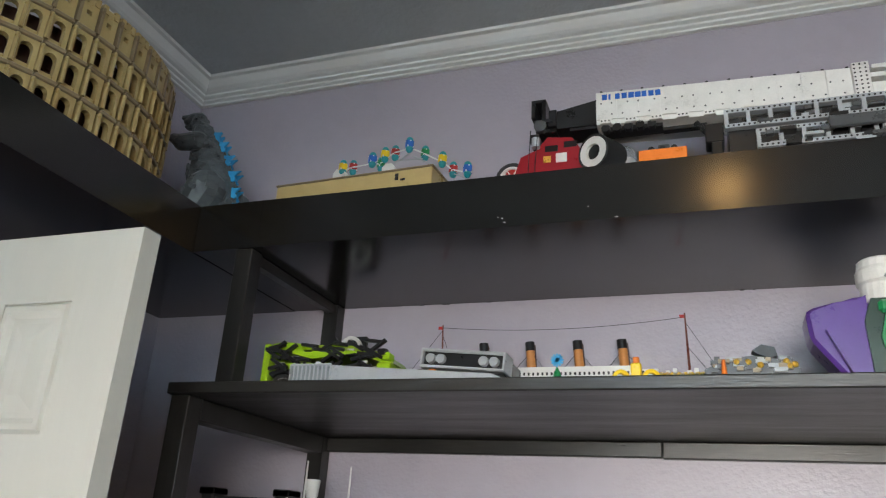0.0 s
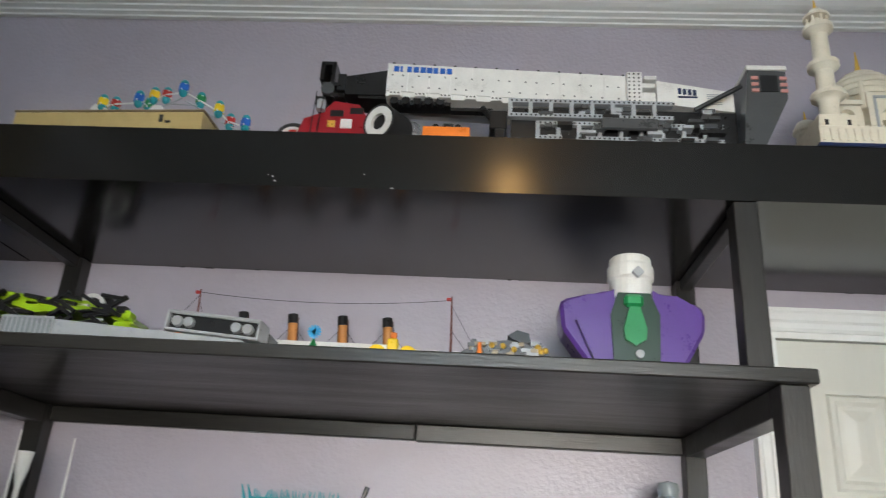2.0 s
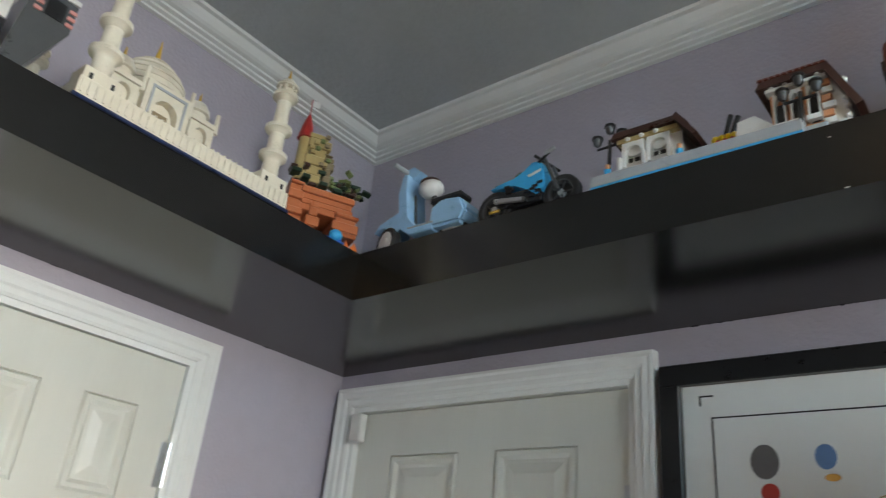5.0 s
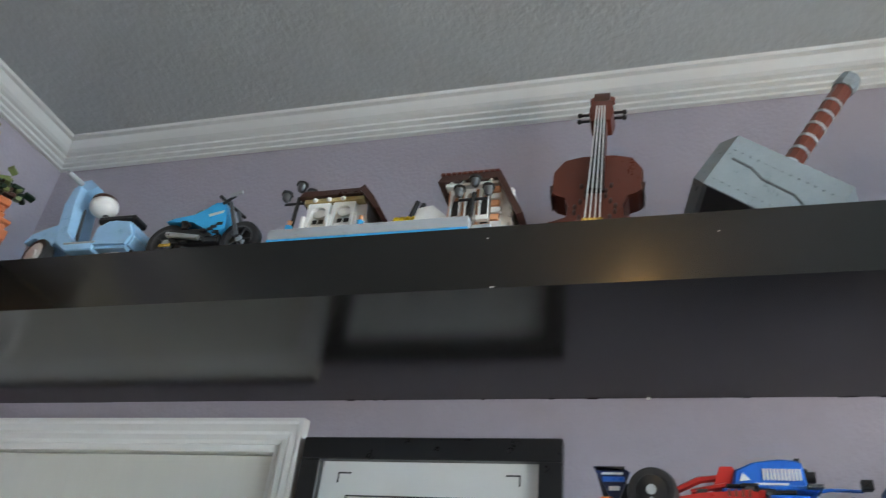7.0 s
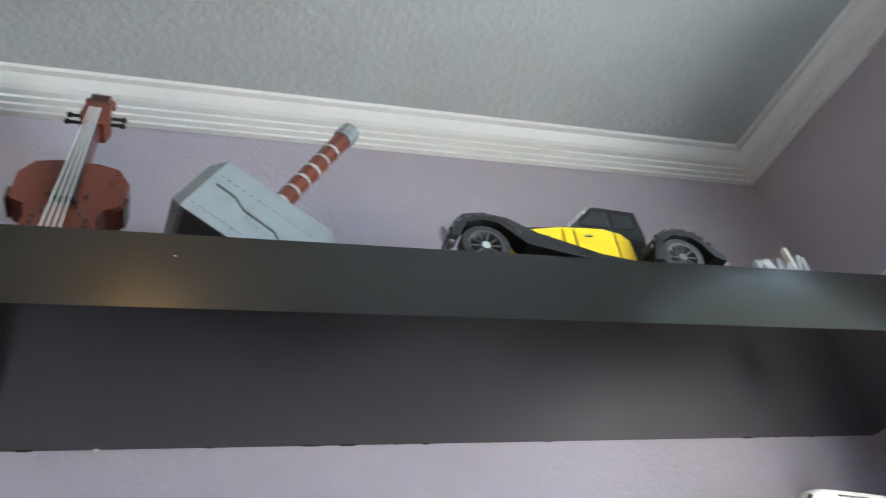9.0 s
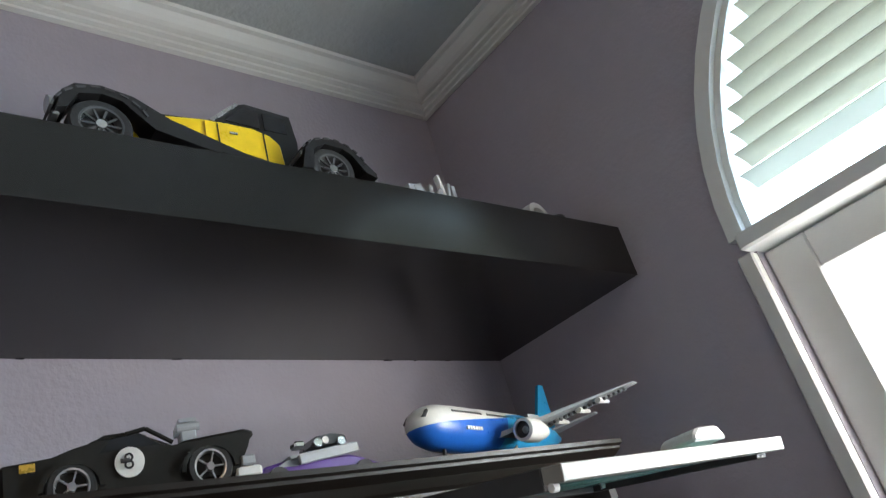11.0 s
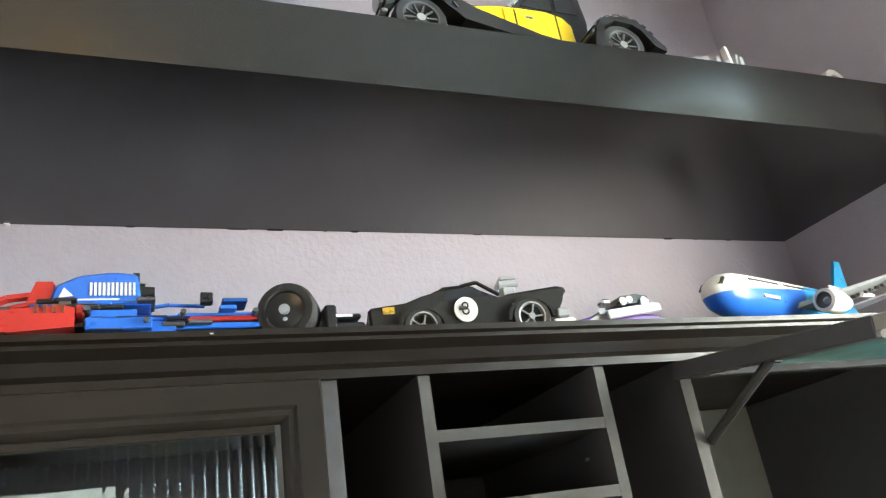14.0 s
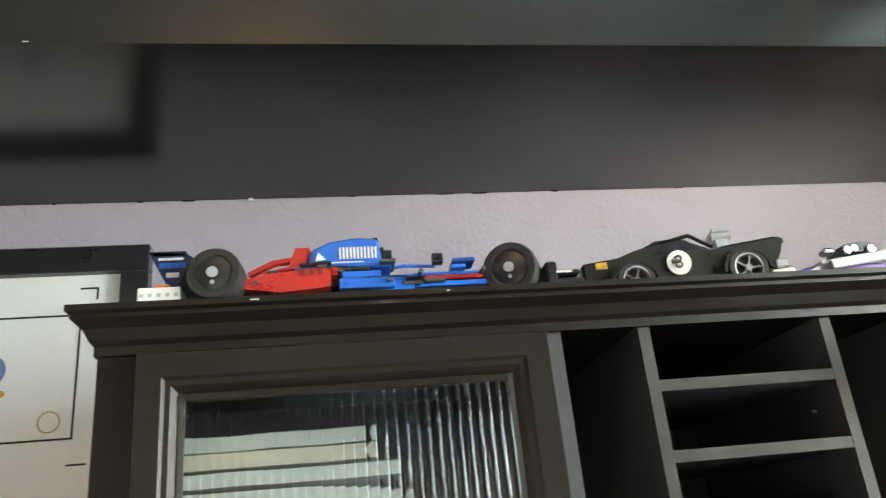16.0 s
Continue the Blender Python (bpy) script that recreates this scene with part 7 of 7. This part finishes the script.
# black race coupe with number 8
bc = thing("black_race_coupe", east(-2.056, -0.255, CT + 0.012, -13) @ Matrix.Diagonal((0.87, 0.90, 0.95, 1)), "matt black model race coupe with a white number disc", "model car")
MB = mat("matt_black_plastic", (0.012, 0.012, 0.011), 0.5, var=0.25, scale=30, spec=0.3)
bm = prism(B(), [(-0.140, 0.010), (-0.142, 0.064), (-0.09, 0.066), (-0.066, 0.070), (-0.044, 0.083), (0.0, 0.085), (0.008, 0.081), (0.030, 0.060), (0.040, 0.058), (0.052, 0.067), (0.132, 0.073), (0.143, 0.066), (0.128, 0.050), (0.122, 0.030), (0.118, 0.012)], -0.05, 0.05)
bmesh.ops.bevel(bm, geom=list(bm.edges), offset=0.004, segments=1, affect="EDGES")
part("body", bm, MB, bc)
bx("base", P_BLACK, bc, -0.11, 0.11, -0.04, 0.05, -0.0125, 0.014, bev=0.001)
part("roof", prism(B(), [(-0.046, 0.082), (-0.034, 0.089), (0.0, 0.090), (0.014, 0.082)], -0.04, 0.04), MB, bc)
part("side_window", prism(B(), [(-0.04, 0.064), (-0.026, 0.080), (0.006, 0.082), (0.026, 0.066)], -0.0512, -0.0498), GLS, bc)
wire("roll_hoop", [(-0.01, -0.05, 0.084), (0.012, -0.05, 0.088), (0.042, -0.05, 0.066)], 0.003, MB, bc)
part("windscreen", prism(B(), [(0.012, 0.080), (0.046, 0.062), (0.036, 0.058), (0.008, 0.074)], -0.045, 0.045), CLEAR, bc)
for x in (-0.070, 0.082):
    wheel(bc, pose(x, -0.046, 0.024), 0.027, 0.022, rim=STEEL, spokes=5, disc=P_BLACK)
    wheel(bc, pose(x, 0.046, 0.024, 0, 0, 180), 0.027, 0.022, rim=STEEL, spokes=5)
    fl8 = [(x + r * math.cos(math.pi * k / 10), 0.024 + r * math.sin(math.pi * k / 10)) for r, ks in ((0.034, range(11)), (0.029, range(10, -1, -1))) for k in ks]
    bm = prism(B(), fl8, -0.058, -0.045)
    part("arch_flare", bm, MB, bc)
dsc = part("number_disc", cyl(B(), (-0.008, -0.0530, 0.042), (-0.008, -0.0505, 0.042), 0.0165, seg=24), P_WHITE, bc, "white number disc")
letters("8", 0.025, pose(-0.009, -0.0546, 0.0418, 90), INK, bc, "number")
bx("corner_badge", P_GOLD, bc, -0.122, -0.106, -0.0512, -0.0498, 0.052, 0.062)
bm = B()
box(bm, 0.058, 0.078, -0.014, 0.014, 0.070, 0.092, 0.002)
for sx in (-1, 1):
    cyl(bm, (0.054, sx * 0.012, 0.096), (0.082, sx * 0.012, 0.096), 0.006, seg=10)
box(bm, 0.056, 0.078, -0.020, 0.020, 0.101, 0.106)
part("engine", bm, P_LGREY, bc, "pale grey blower engine")
bx("front_splitter", P_WHITE, bc, 0.112, 0.145, -0.052, 0.05, 0.008, 0.022, bev=0.003)
bx("splitter_block", P_LGREY, bc, 0.120, 0.138, -0.053, 0.05, 0.023, 0.036, bev=0.002)
bx("checker_patch", P_WHITE, bc, -0.129, -0.116, -0.0514, -0.0498, 0.012, 0.022)
part("door_pull", cyl(B(), (-0.018, -0.053, 0.050), (-0.008, -0.053, 0.050), 0.003, seg=8), P_DGREY, bc, smooth=True)
part("hood_stripe", prism(B(), [(0.058, 0.050), (0.076, 0.055), (0.068, 0.048)], -0.0514, -0.0498), P_LGREY, bc)

for o in bc.children:
    if not o.name.startswith("tyre") and not o.name.startswith("num"):
        o.matrix_basis = Matrix.Diagonal((1.0, 1.0, 0.88, 1))

# purple low racer carrying a small ramp
pc = thing("purple_low_racer", east(-2.245, -0.28, CT), "low purple model racer with a grey ramp", "model car")
bm = prism(B(), [(-0.085, 0.012), (-0.07, 0.028), (-0.03, 0.036), (0.05, 0.034), (0.085, 0.022), (0.088, 0.010)], -0.04, 0.04)
bmesh.ops.bevel(bm, geom=list(bm.edges), offset=0.003, segments=1, affect="EDGES")
part("body", bm, P_PURPLE, pc)
part("ramp", box(B(), -0.036, 0.046, -0.052, -0.046, -0.005, 0.006, 0.001, m=pose(0.005, 0, 0.034, 0, -7, 0)), P_LGREY, pc)
part("ramp_deck", box(B(), -0.044, 0.046, -0.046, 0.02, 0.004, 0.008, m=pose(0.005, 0, 0.034, 0, -7, 0)), P_LGREY, pc)
sr = part("small_racer", prism(B(), [(-0.010, 0.046), (0.0, 0.058), (0.022, 0.061), (0.04, 0.058), (0.042, 0.050)], -0.042, -0.012), P_BLACK, pc)
part("number_disc", cyl(B(), (0.012, -0.0435, 0.053), (0.012, -0.0418, 0.053), 0.0045, seg=14), P_WHITE, sr)
for x in (0.0, 0.032):
    part("small_wheel", cyl(B(), (x, -0.046, 0.050), (x, -0.0422, 0.050), 0.0055, seg=12), CHROME, sr, smooth=True)
bx("chrome_bits", CHROME, pc, -0.030, -0.016, -0.044, -0.03, 0.046, 0.054, bev=0.002)
for x in (-0.055, 0.06):
    part("wheel", cyl(B(), (x, -0.045, 0.013), (x, 0.045, 0.013), 0.013, seg=16), RUBBER, pc, smooth=True)
part("window", prism(B(), [(-0.055, 0.026), (-0.04, 0.034), (-0.025, 0.034), (-0.028, 0.026)], -0.0412, -0.0398), P_LGREY, pc)

# airliner
al = thing("airliner_model", east(-2.585, -0.262, CT, 14) @ pose(0, 0, 0.063, 0, 1.5, 0) @ Matrix.Diagonal((0.93, 0.93, 0.93, 1)), "white and blue model airliner with grey wings", "model aeroplane")
prof = [(0.0, -0.205), (0.010, -0.203), (0.020, -0.195), (0.029, -0.178), (0.034, -0.155), (0.035, -0.12), (0.035, 0.06), (0.030, 0.12), (0.018, 0.19), (0.006, 0.225), (0.0, 0.23)]
bm = lathe(B(), prof, 28, pose(0, 0, 0, 0, 90, 0))
me_fus = part("fuselage", bm, P_WHITE, al, "white fuselage top", True)
bm = lathe(B(), [(r * 1.012, z) for r, z in prof], 28, pose(0, 0, 0, 0, 90, 0))
bmesh.ops.bisect_plane(bm, geom=list(bm.verts) + list(bm.edges) + list(bm.faces), plane_co=(-0.1, 0, 0.004), plane_no=(-0.10, 0, 1), clear_outer=True)
part("belly", bm, P_BLUE, al, "glossy blue belly", True)
bm = lathe(B(), [(r * 1.02, z) for r, z in prof], 28, pose(0, 0, 0, 0, 90, 0))
bmesh.ops.bisect_plane(bm, geom=list(bm.verts) + list(bm.edges) + list(bm.faces), plane_co=(0, 0, 0.020), plane_no=(-0.10, 0, 1), clear_outer=True)
bmesh.ops.bisect_plane(bm, geom=list(bm.verts) + list(bm.edges) + list(bm.faces), plane_co=(0.0, 0, 0), plane_no=(-1, 0, 0.5), clear_outer=True)
part("side_flash", bm, P_AZURE, al, "", True)
bm = B()
for i in range(40):
    if i not in (12, 13, 26):
        x = -0.14 + i * 0.0066
        a = math.radians(28)
        box(bm, x, x + 0.0022, -0.001, 0.001, -0.002, 0.002, m=pose(0, -0.0352 * math.cos(a), 0.0352 * math.sin(a), -28))
tagged(part("cabin_window_row", bm, P_DGREY, al), kind="stuff")
part("windscreen", prism(B(), [(-0.198, 0.008), (-0.186, 0.020), (-0.180, 0.016), (-0.190, 0.006)], -0.020, 0.020), P_BLACK, al)
bm = B()
for i in range(6):
    box(bm, -0.118 + i * 0.007, -0.113 + i * 0.007, -0.0366, -0.034, -0.012, -0.007)
part("lettering", bm, P_WHITE, al)
bm = B()
v = [bm.verts.new(p) for p in ((-0.03, -0.025, -0.012), (0.055, -0.025, -0.014), (0.135, -0.215, 0.018), (0.118, -0.215, 0.018), (-0.03, -0.025, -0.020), (0.055, -0.025, -0.018), (0.135, -0.215, 0.016), (0.118, -0.215, 0.016))]
for f in ((0, 1, 2, 3), (7, 6, 5, 4), (0, 4, 5, 1), (1, 5, 6, 2), (2, 6, 7, 3), (3, 7, 4, 0)):
    bm.faces.new([v[i] for i in f])
wg = part("wing", bm, P_LGREY, al, "pale grey wing")
bm = B()
v = [bm.verts.new((p[0], -p[1], p[2])) for p in ((-0.03, -0.025, -0.012), (0.055, -0.025, -0.014), (0.135, -0.175, 0.030), (0.118, -0.175, 0.030), (-0.03, -0.025, -0.020), (0.055, -0.025, -0.018), (0.135, -0.175, 0.028), (0.118, -0.175, 0.028))]
for f in ((0, 1, 2, 3), (7, 6, 5, 4), (0, 4, 5, 1), (1, 5, 6, 2), (2, 6, 7, 3), (3, 7, 4, 0)):
    bm.faces.new([v[i] for i in f])
part("wing", bm, P_LGREY, al)
for k in (0.18, 0.36, 0.55, 0.72):
    x, y, z = 0.055 + k * 0.075, -0.025 - k * 0.19, -0.018 + k * 0.034
    part("flap_fairing", cyl(B(), (x - 0.028, y, z - 0.004), (x + 0.012, y, z - 0.003), 0.0055, 0.003, 8), P_WHITE, wg, smooth=True)
bm = B()
for i in range(22):
    k = 0.06 + 0.9 * (i / 22)
    box(bm, -0.004, 0.004, -0.002, 0.002, -0.002, 0.002, m=pose(0.02 + k * 0.10, -0.025 - k * 0.19, -0.022 + k * 0.034))
tagged(part("wing_detail", bm, P_DGREY, wg), kind="stuff")
en = part("engine", lathe(B(), [(0.013, -0.030), (0.018, -0.028), (0.0195, -0.015), (0.018, 0.012), (0.011, 0.036), (0.0, 0.036)], 20, pose(0.0, -0.075, -0.022, 0, 90, 0)), P_WHITE, al, "white engine nacelle", True)
part("fan", cyl(B(), (-0.020, -0.075, -0.022), (-0.016, -0.075, -0.022), 0.0165, seg=18), P_DGREY, en, smooth=True)
part("spinner", cyl(B(), (-0.027, -0.075, -0.022), (-0.0202, -0.075, -0.022), 0.0005, 0.006, 10), P_LGREY, en, smooth=True)
bx("pylon", P_LGREY, en, -0.005, 0.03, -0.078, -0.072, -0.006, 0.004)
part("tail_fin", prism(B(), [(0.155, 0.02), (0.205, 0.105), (0.222, 0.105), (0.222, 0.01)], -0.003, 0.003), P_AZURE, al, "light blue tail fin")
bm = B()
for sy in (-1, 1):
    v = [bm.verts.new((x, sy * y, z + dz)) for dz in (0, 0.003) for x, y, z in ((0.175, 0.012, 0.008), (0.215, 0.010, 0.008), (0.240, 0.085, 0.020), (0.228, 0.085, 0.020))]
    for f in ((0, 1, 2, 3), (7, 6, 5, 4), (0, 4, 5, 1), (1, 5, 6, 2), (2, 6, 7, 3), (3, 7, 4, 0)):
        bm.faces.new([v[i] for i in f])
part("tailplane", bm, P_LGREY, al)
bm = B()
cyl(bm, (-0.145, -0.004, -0.062), (-0.145, -0.004, -0.030), 0.003, seg=8)
cyl(bm, (-0.145, -0.010, -0.054), (-0.145, -0.003, -0.054), 0.0075, seg=12)
cyl(bm, (0.03, 0.02, -0.062), (0.03, 0.02, -0.025), 0.004, seg=8)
cyl(bm, (0.03, -0.02, -0.062), (0.03, -0.02, -0.025), 0.004, seg=8)
part("landing_gear", bm, P_BLACK, al)

# white plastic pieces
wb = thing("white_toy_brick", east(-1.458, -0.372, CT), "small white brick with round studs and an orange piece", "toy brick")
bx("brick", P_WHITE, wb, -0.020, 0.020, -0.016, 0.016, 0, 0.018, bev=0.001)
bm = B()
for i in range(5):
    cyl(bm, (-0.016 + i * 0.008, -0.0165, 0.010), (-0.016 + i * 0.008, -0.0158, 0.010), 0.0022, seg=8)
part("holes", bm, P_LGREY, wb)
bx("orange_piece", P_ORANGE, wb, -0.006, 0.008, -0.010, 0.006, 0.0182, 0.023, bev=0.001)
wd = thing("white_plastic_cover", east(-2.56, -0.60, 1.8155), "small white plastic cover lying on the raised flap", "plastic cover")
bm = prism(B(), [(-0.036, 0.0), (-0.034, 0.008), (-0.022, 0.015), (0.020, 0.016), (0.032, 0.0)], -0.025, 0.025)
bmesh.ops.bevel(bm, geom=list(bm.edges), offset=0.003, segments=1, affect="EDGES")
part("shell", bm, P_WHITE, wd)

# ---- lower shelf of the unit and the tops of what stands there ----
bx("shelf_board", LUMBER, su, -2.449, -1.107, MY, -0.042, 1.40, 1.42, bev=0.002)
bk1 = thing("black_technic_frame", pose(-2.35, -0.40, 1.42), "black technic machine with a long top beam", "model machine", world=True)
bx("base", P_BLACK, bk1, -2.42, -2.27, -0.44, -0.36, 1.42, 1.60, bev=0.003)
bm = B()
for x in (-2.425, -2.275):
    box(bm, x - 0.012, x + 0.012, -0.42, -0.38, 1.60, 1.722, 0.003)
    for j in range(3):
        box(bm, x - 0.016, x + 0.016, -0.422, -0.378, 1.712, 1.724, 0.002)
box(bm, -2.43, -2.265, -0.41, -0.39, 1.700, 1.710, 0.002)
part("frame", bm, P_BLACK, bk1)
for x, y, z, r in ((-2.38, -0.15, 1.80, 0.003), (-2.303, -0.10, 1.795, 0.003)):
    ob2 = thing("slim_mast_model", pose(x, y, 1.42), "thin pale mast standing on a small foot", "model", world=True)
    rod("mast", P_WHITE, ob2, (x, y, 1.43), (x, y, z), 0.006, 0.0015)
    rod("foot", P_DGREY, ob2, (x, y, 1.42), (x, y, 1.43), 0.03)
cup = thing("white_goblet", pose(-2.362, -0.15, 1.42), "white tapered goblet standing on the lower shelf", "goblet", world=True)
part("bowl", lathe(B(), [(0.0, 1.42), (0.03, 1.42), (0.005, 1.44), (0.005, 1.70), (0.012, 1.73), (0.015, 1.762), (0.013, 1.762), (0.0, 1.735)], 16, pose(-2.362, -0.15, 0)), P_WHITE, cup, smooth=True)
fs = thing("teal_dragon_ship", pose(-1.82, -0.25, 1.42), "teal spined model ship with grey hull", "model ship", world=True)
part("hull", prism(B(), [(-1.93, 1.69), (-1.91, 1.42), (-1.74, 1.42), (-1.70, 1.69), (-1.76, 1.695), (-1.90, 1.695)], -0.30, -0.20), P_SAND, fs)
bm = B()
random.seed(8)
for i in range(30):
    x = -1.90 + i * 0.0048
    cyl(bm, (x, -0.25, 1.696), (x + random.uniform(-0.006, 0.006), -0.25, 1.712 + random.uniform(0, 0.006)), 0.002, 0.0005, 5)
box(bm, -1.905, -1.755, -0.262, -0.238, 1.694, 1.703)
tagged(part("spines", bm, P_TEAL, fs), "teal spines", kind="stuff")
for x in (-1.925, -1.915):
    rod("tail_fin", P_TEAL, fs, (x + 0.01, -0.25, 1.69), (x, -0.25, 1.722), 0.004, 0.001, seg=6)
rod("bowsprit", P_BLACK, fs, (-1.73, -0.25, 1.69), (-1.718, -0.25, 1.728), 0.004)
nb = thing("dark_blue_box", pose(-1.55, -0.25, 1.42), "dark blue box with a sharp top corner", "box", world=True)
part("shell", prism(B(), [(-1.60, 1.42), (-1.50, 1.42), (-1.497, 1.712), (-1.60, 1.700)], -0.33, -0.22), P_NAVY, nb)
bl = thing("blue_arched_model", pose(-1.47, -0.36, 1.42), "bright blue model with a shallow arched top", "model", world=True)
part("shell", prism(B(), [(-1.56, 1.42), (-1.385, 1.42), (-1.385, 1.70), (-1.42, 1.708), (-1.475, 1.714), (-1.52, 1.706), (-1.56, 1.692)], -0.375, -0.28), P_DBLUE, bl)
gf = thing("grey_figurine", pose(-1.21, -0.13, 1.42), "small mottled grey statue figurine with rounded top", "figurine", world=True)
bm = B()
lathe(bm, [(0.0, 1.42), (0.05, 1.42), (0.045, 1.60), (0.036, 1.72), (0.026, 1.742), (0.017, 1.748), (0.020, 1.760), (0.017, 1.771), (0.0, 1.775)], 14, pose(-1.21, -0.13, 0))
cyl(bm, (-1.235, -0.14, 1.73), (-1.252, -0.15, 1.70), 0.012, 0.008, 8)
cyl(bm, (-1.185, -0.14, 1.72), (-1.166, -0.15, 1.745), 0.008, 0.003, 8)
part("figure", bm, P_SAND, gf, smooth=True)
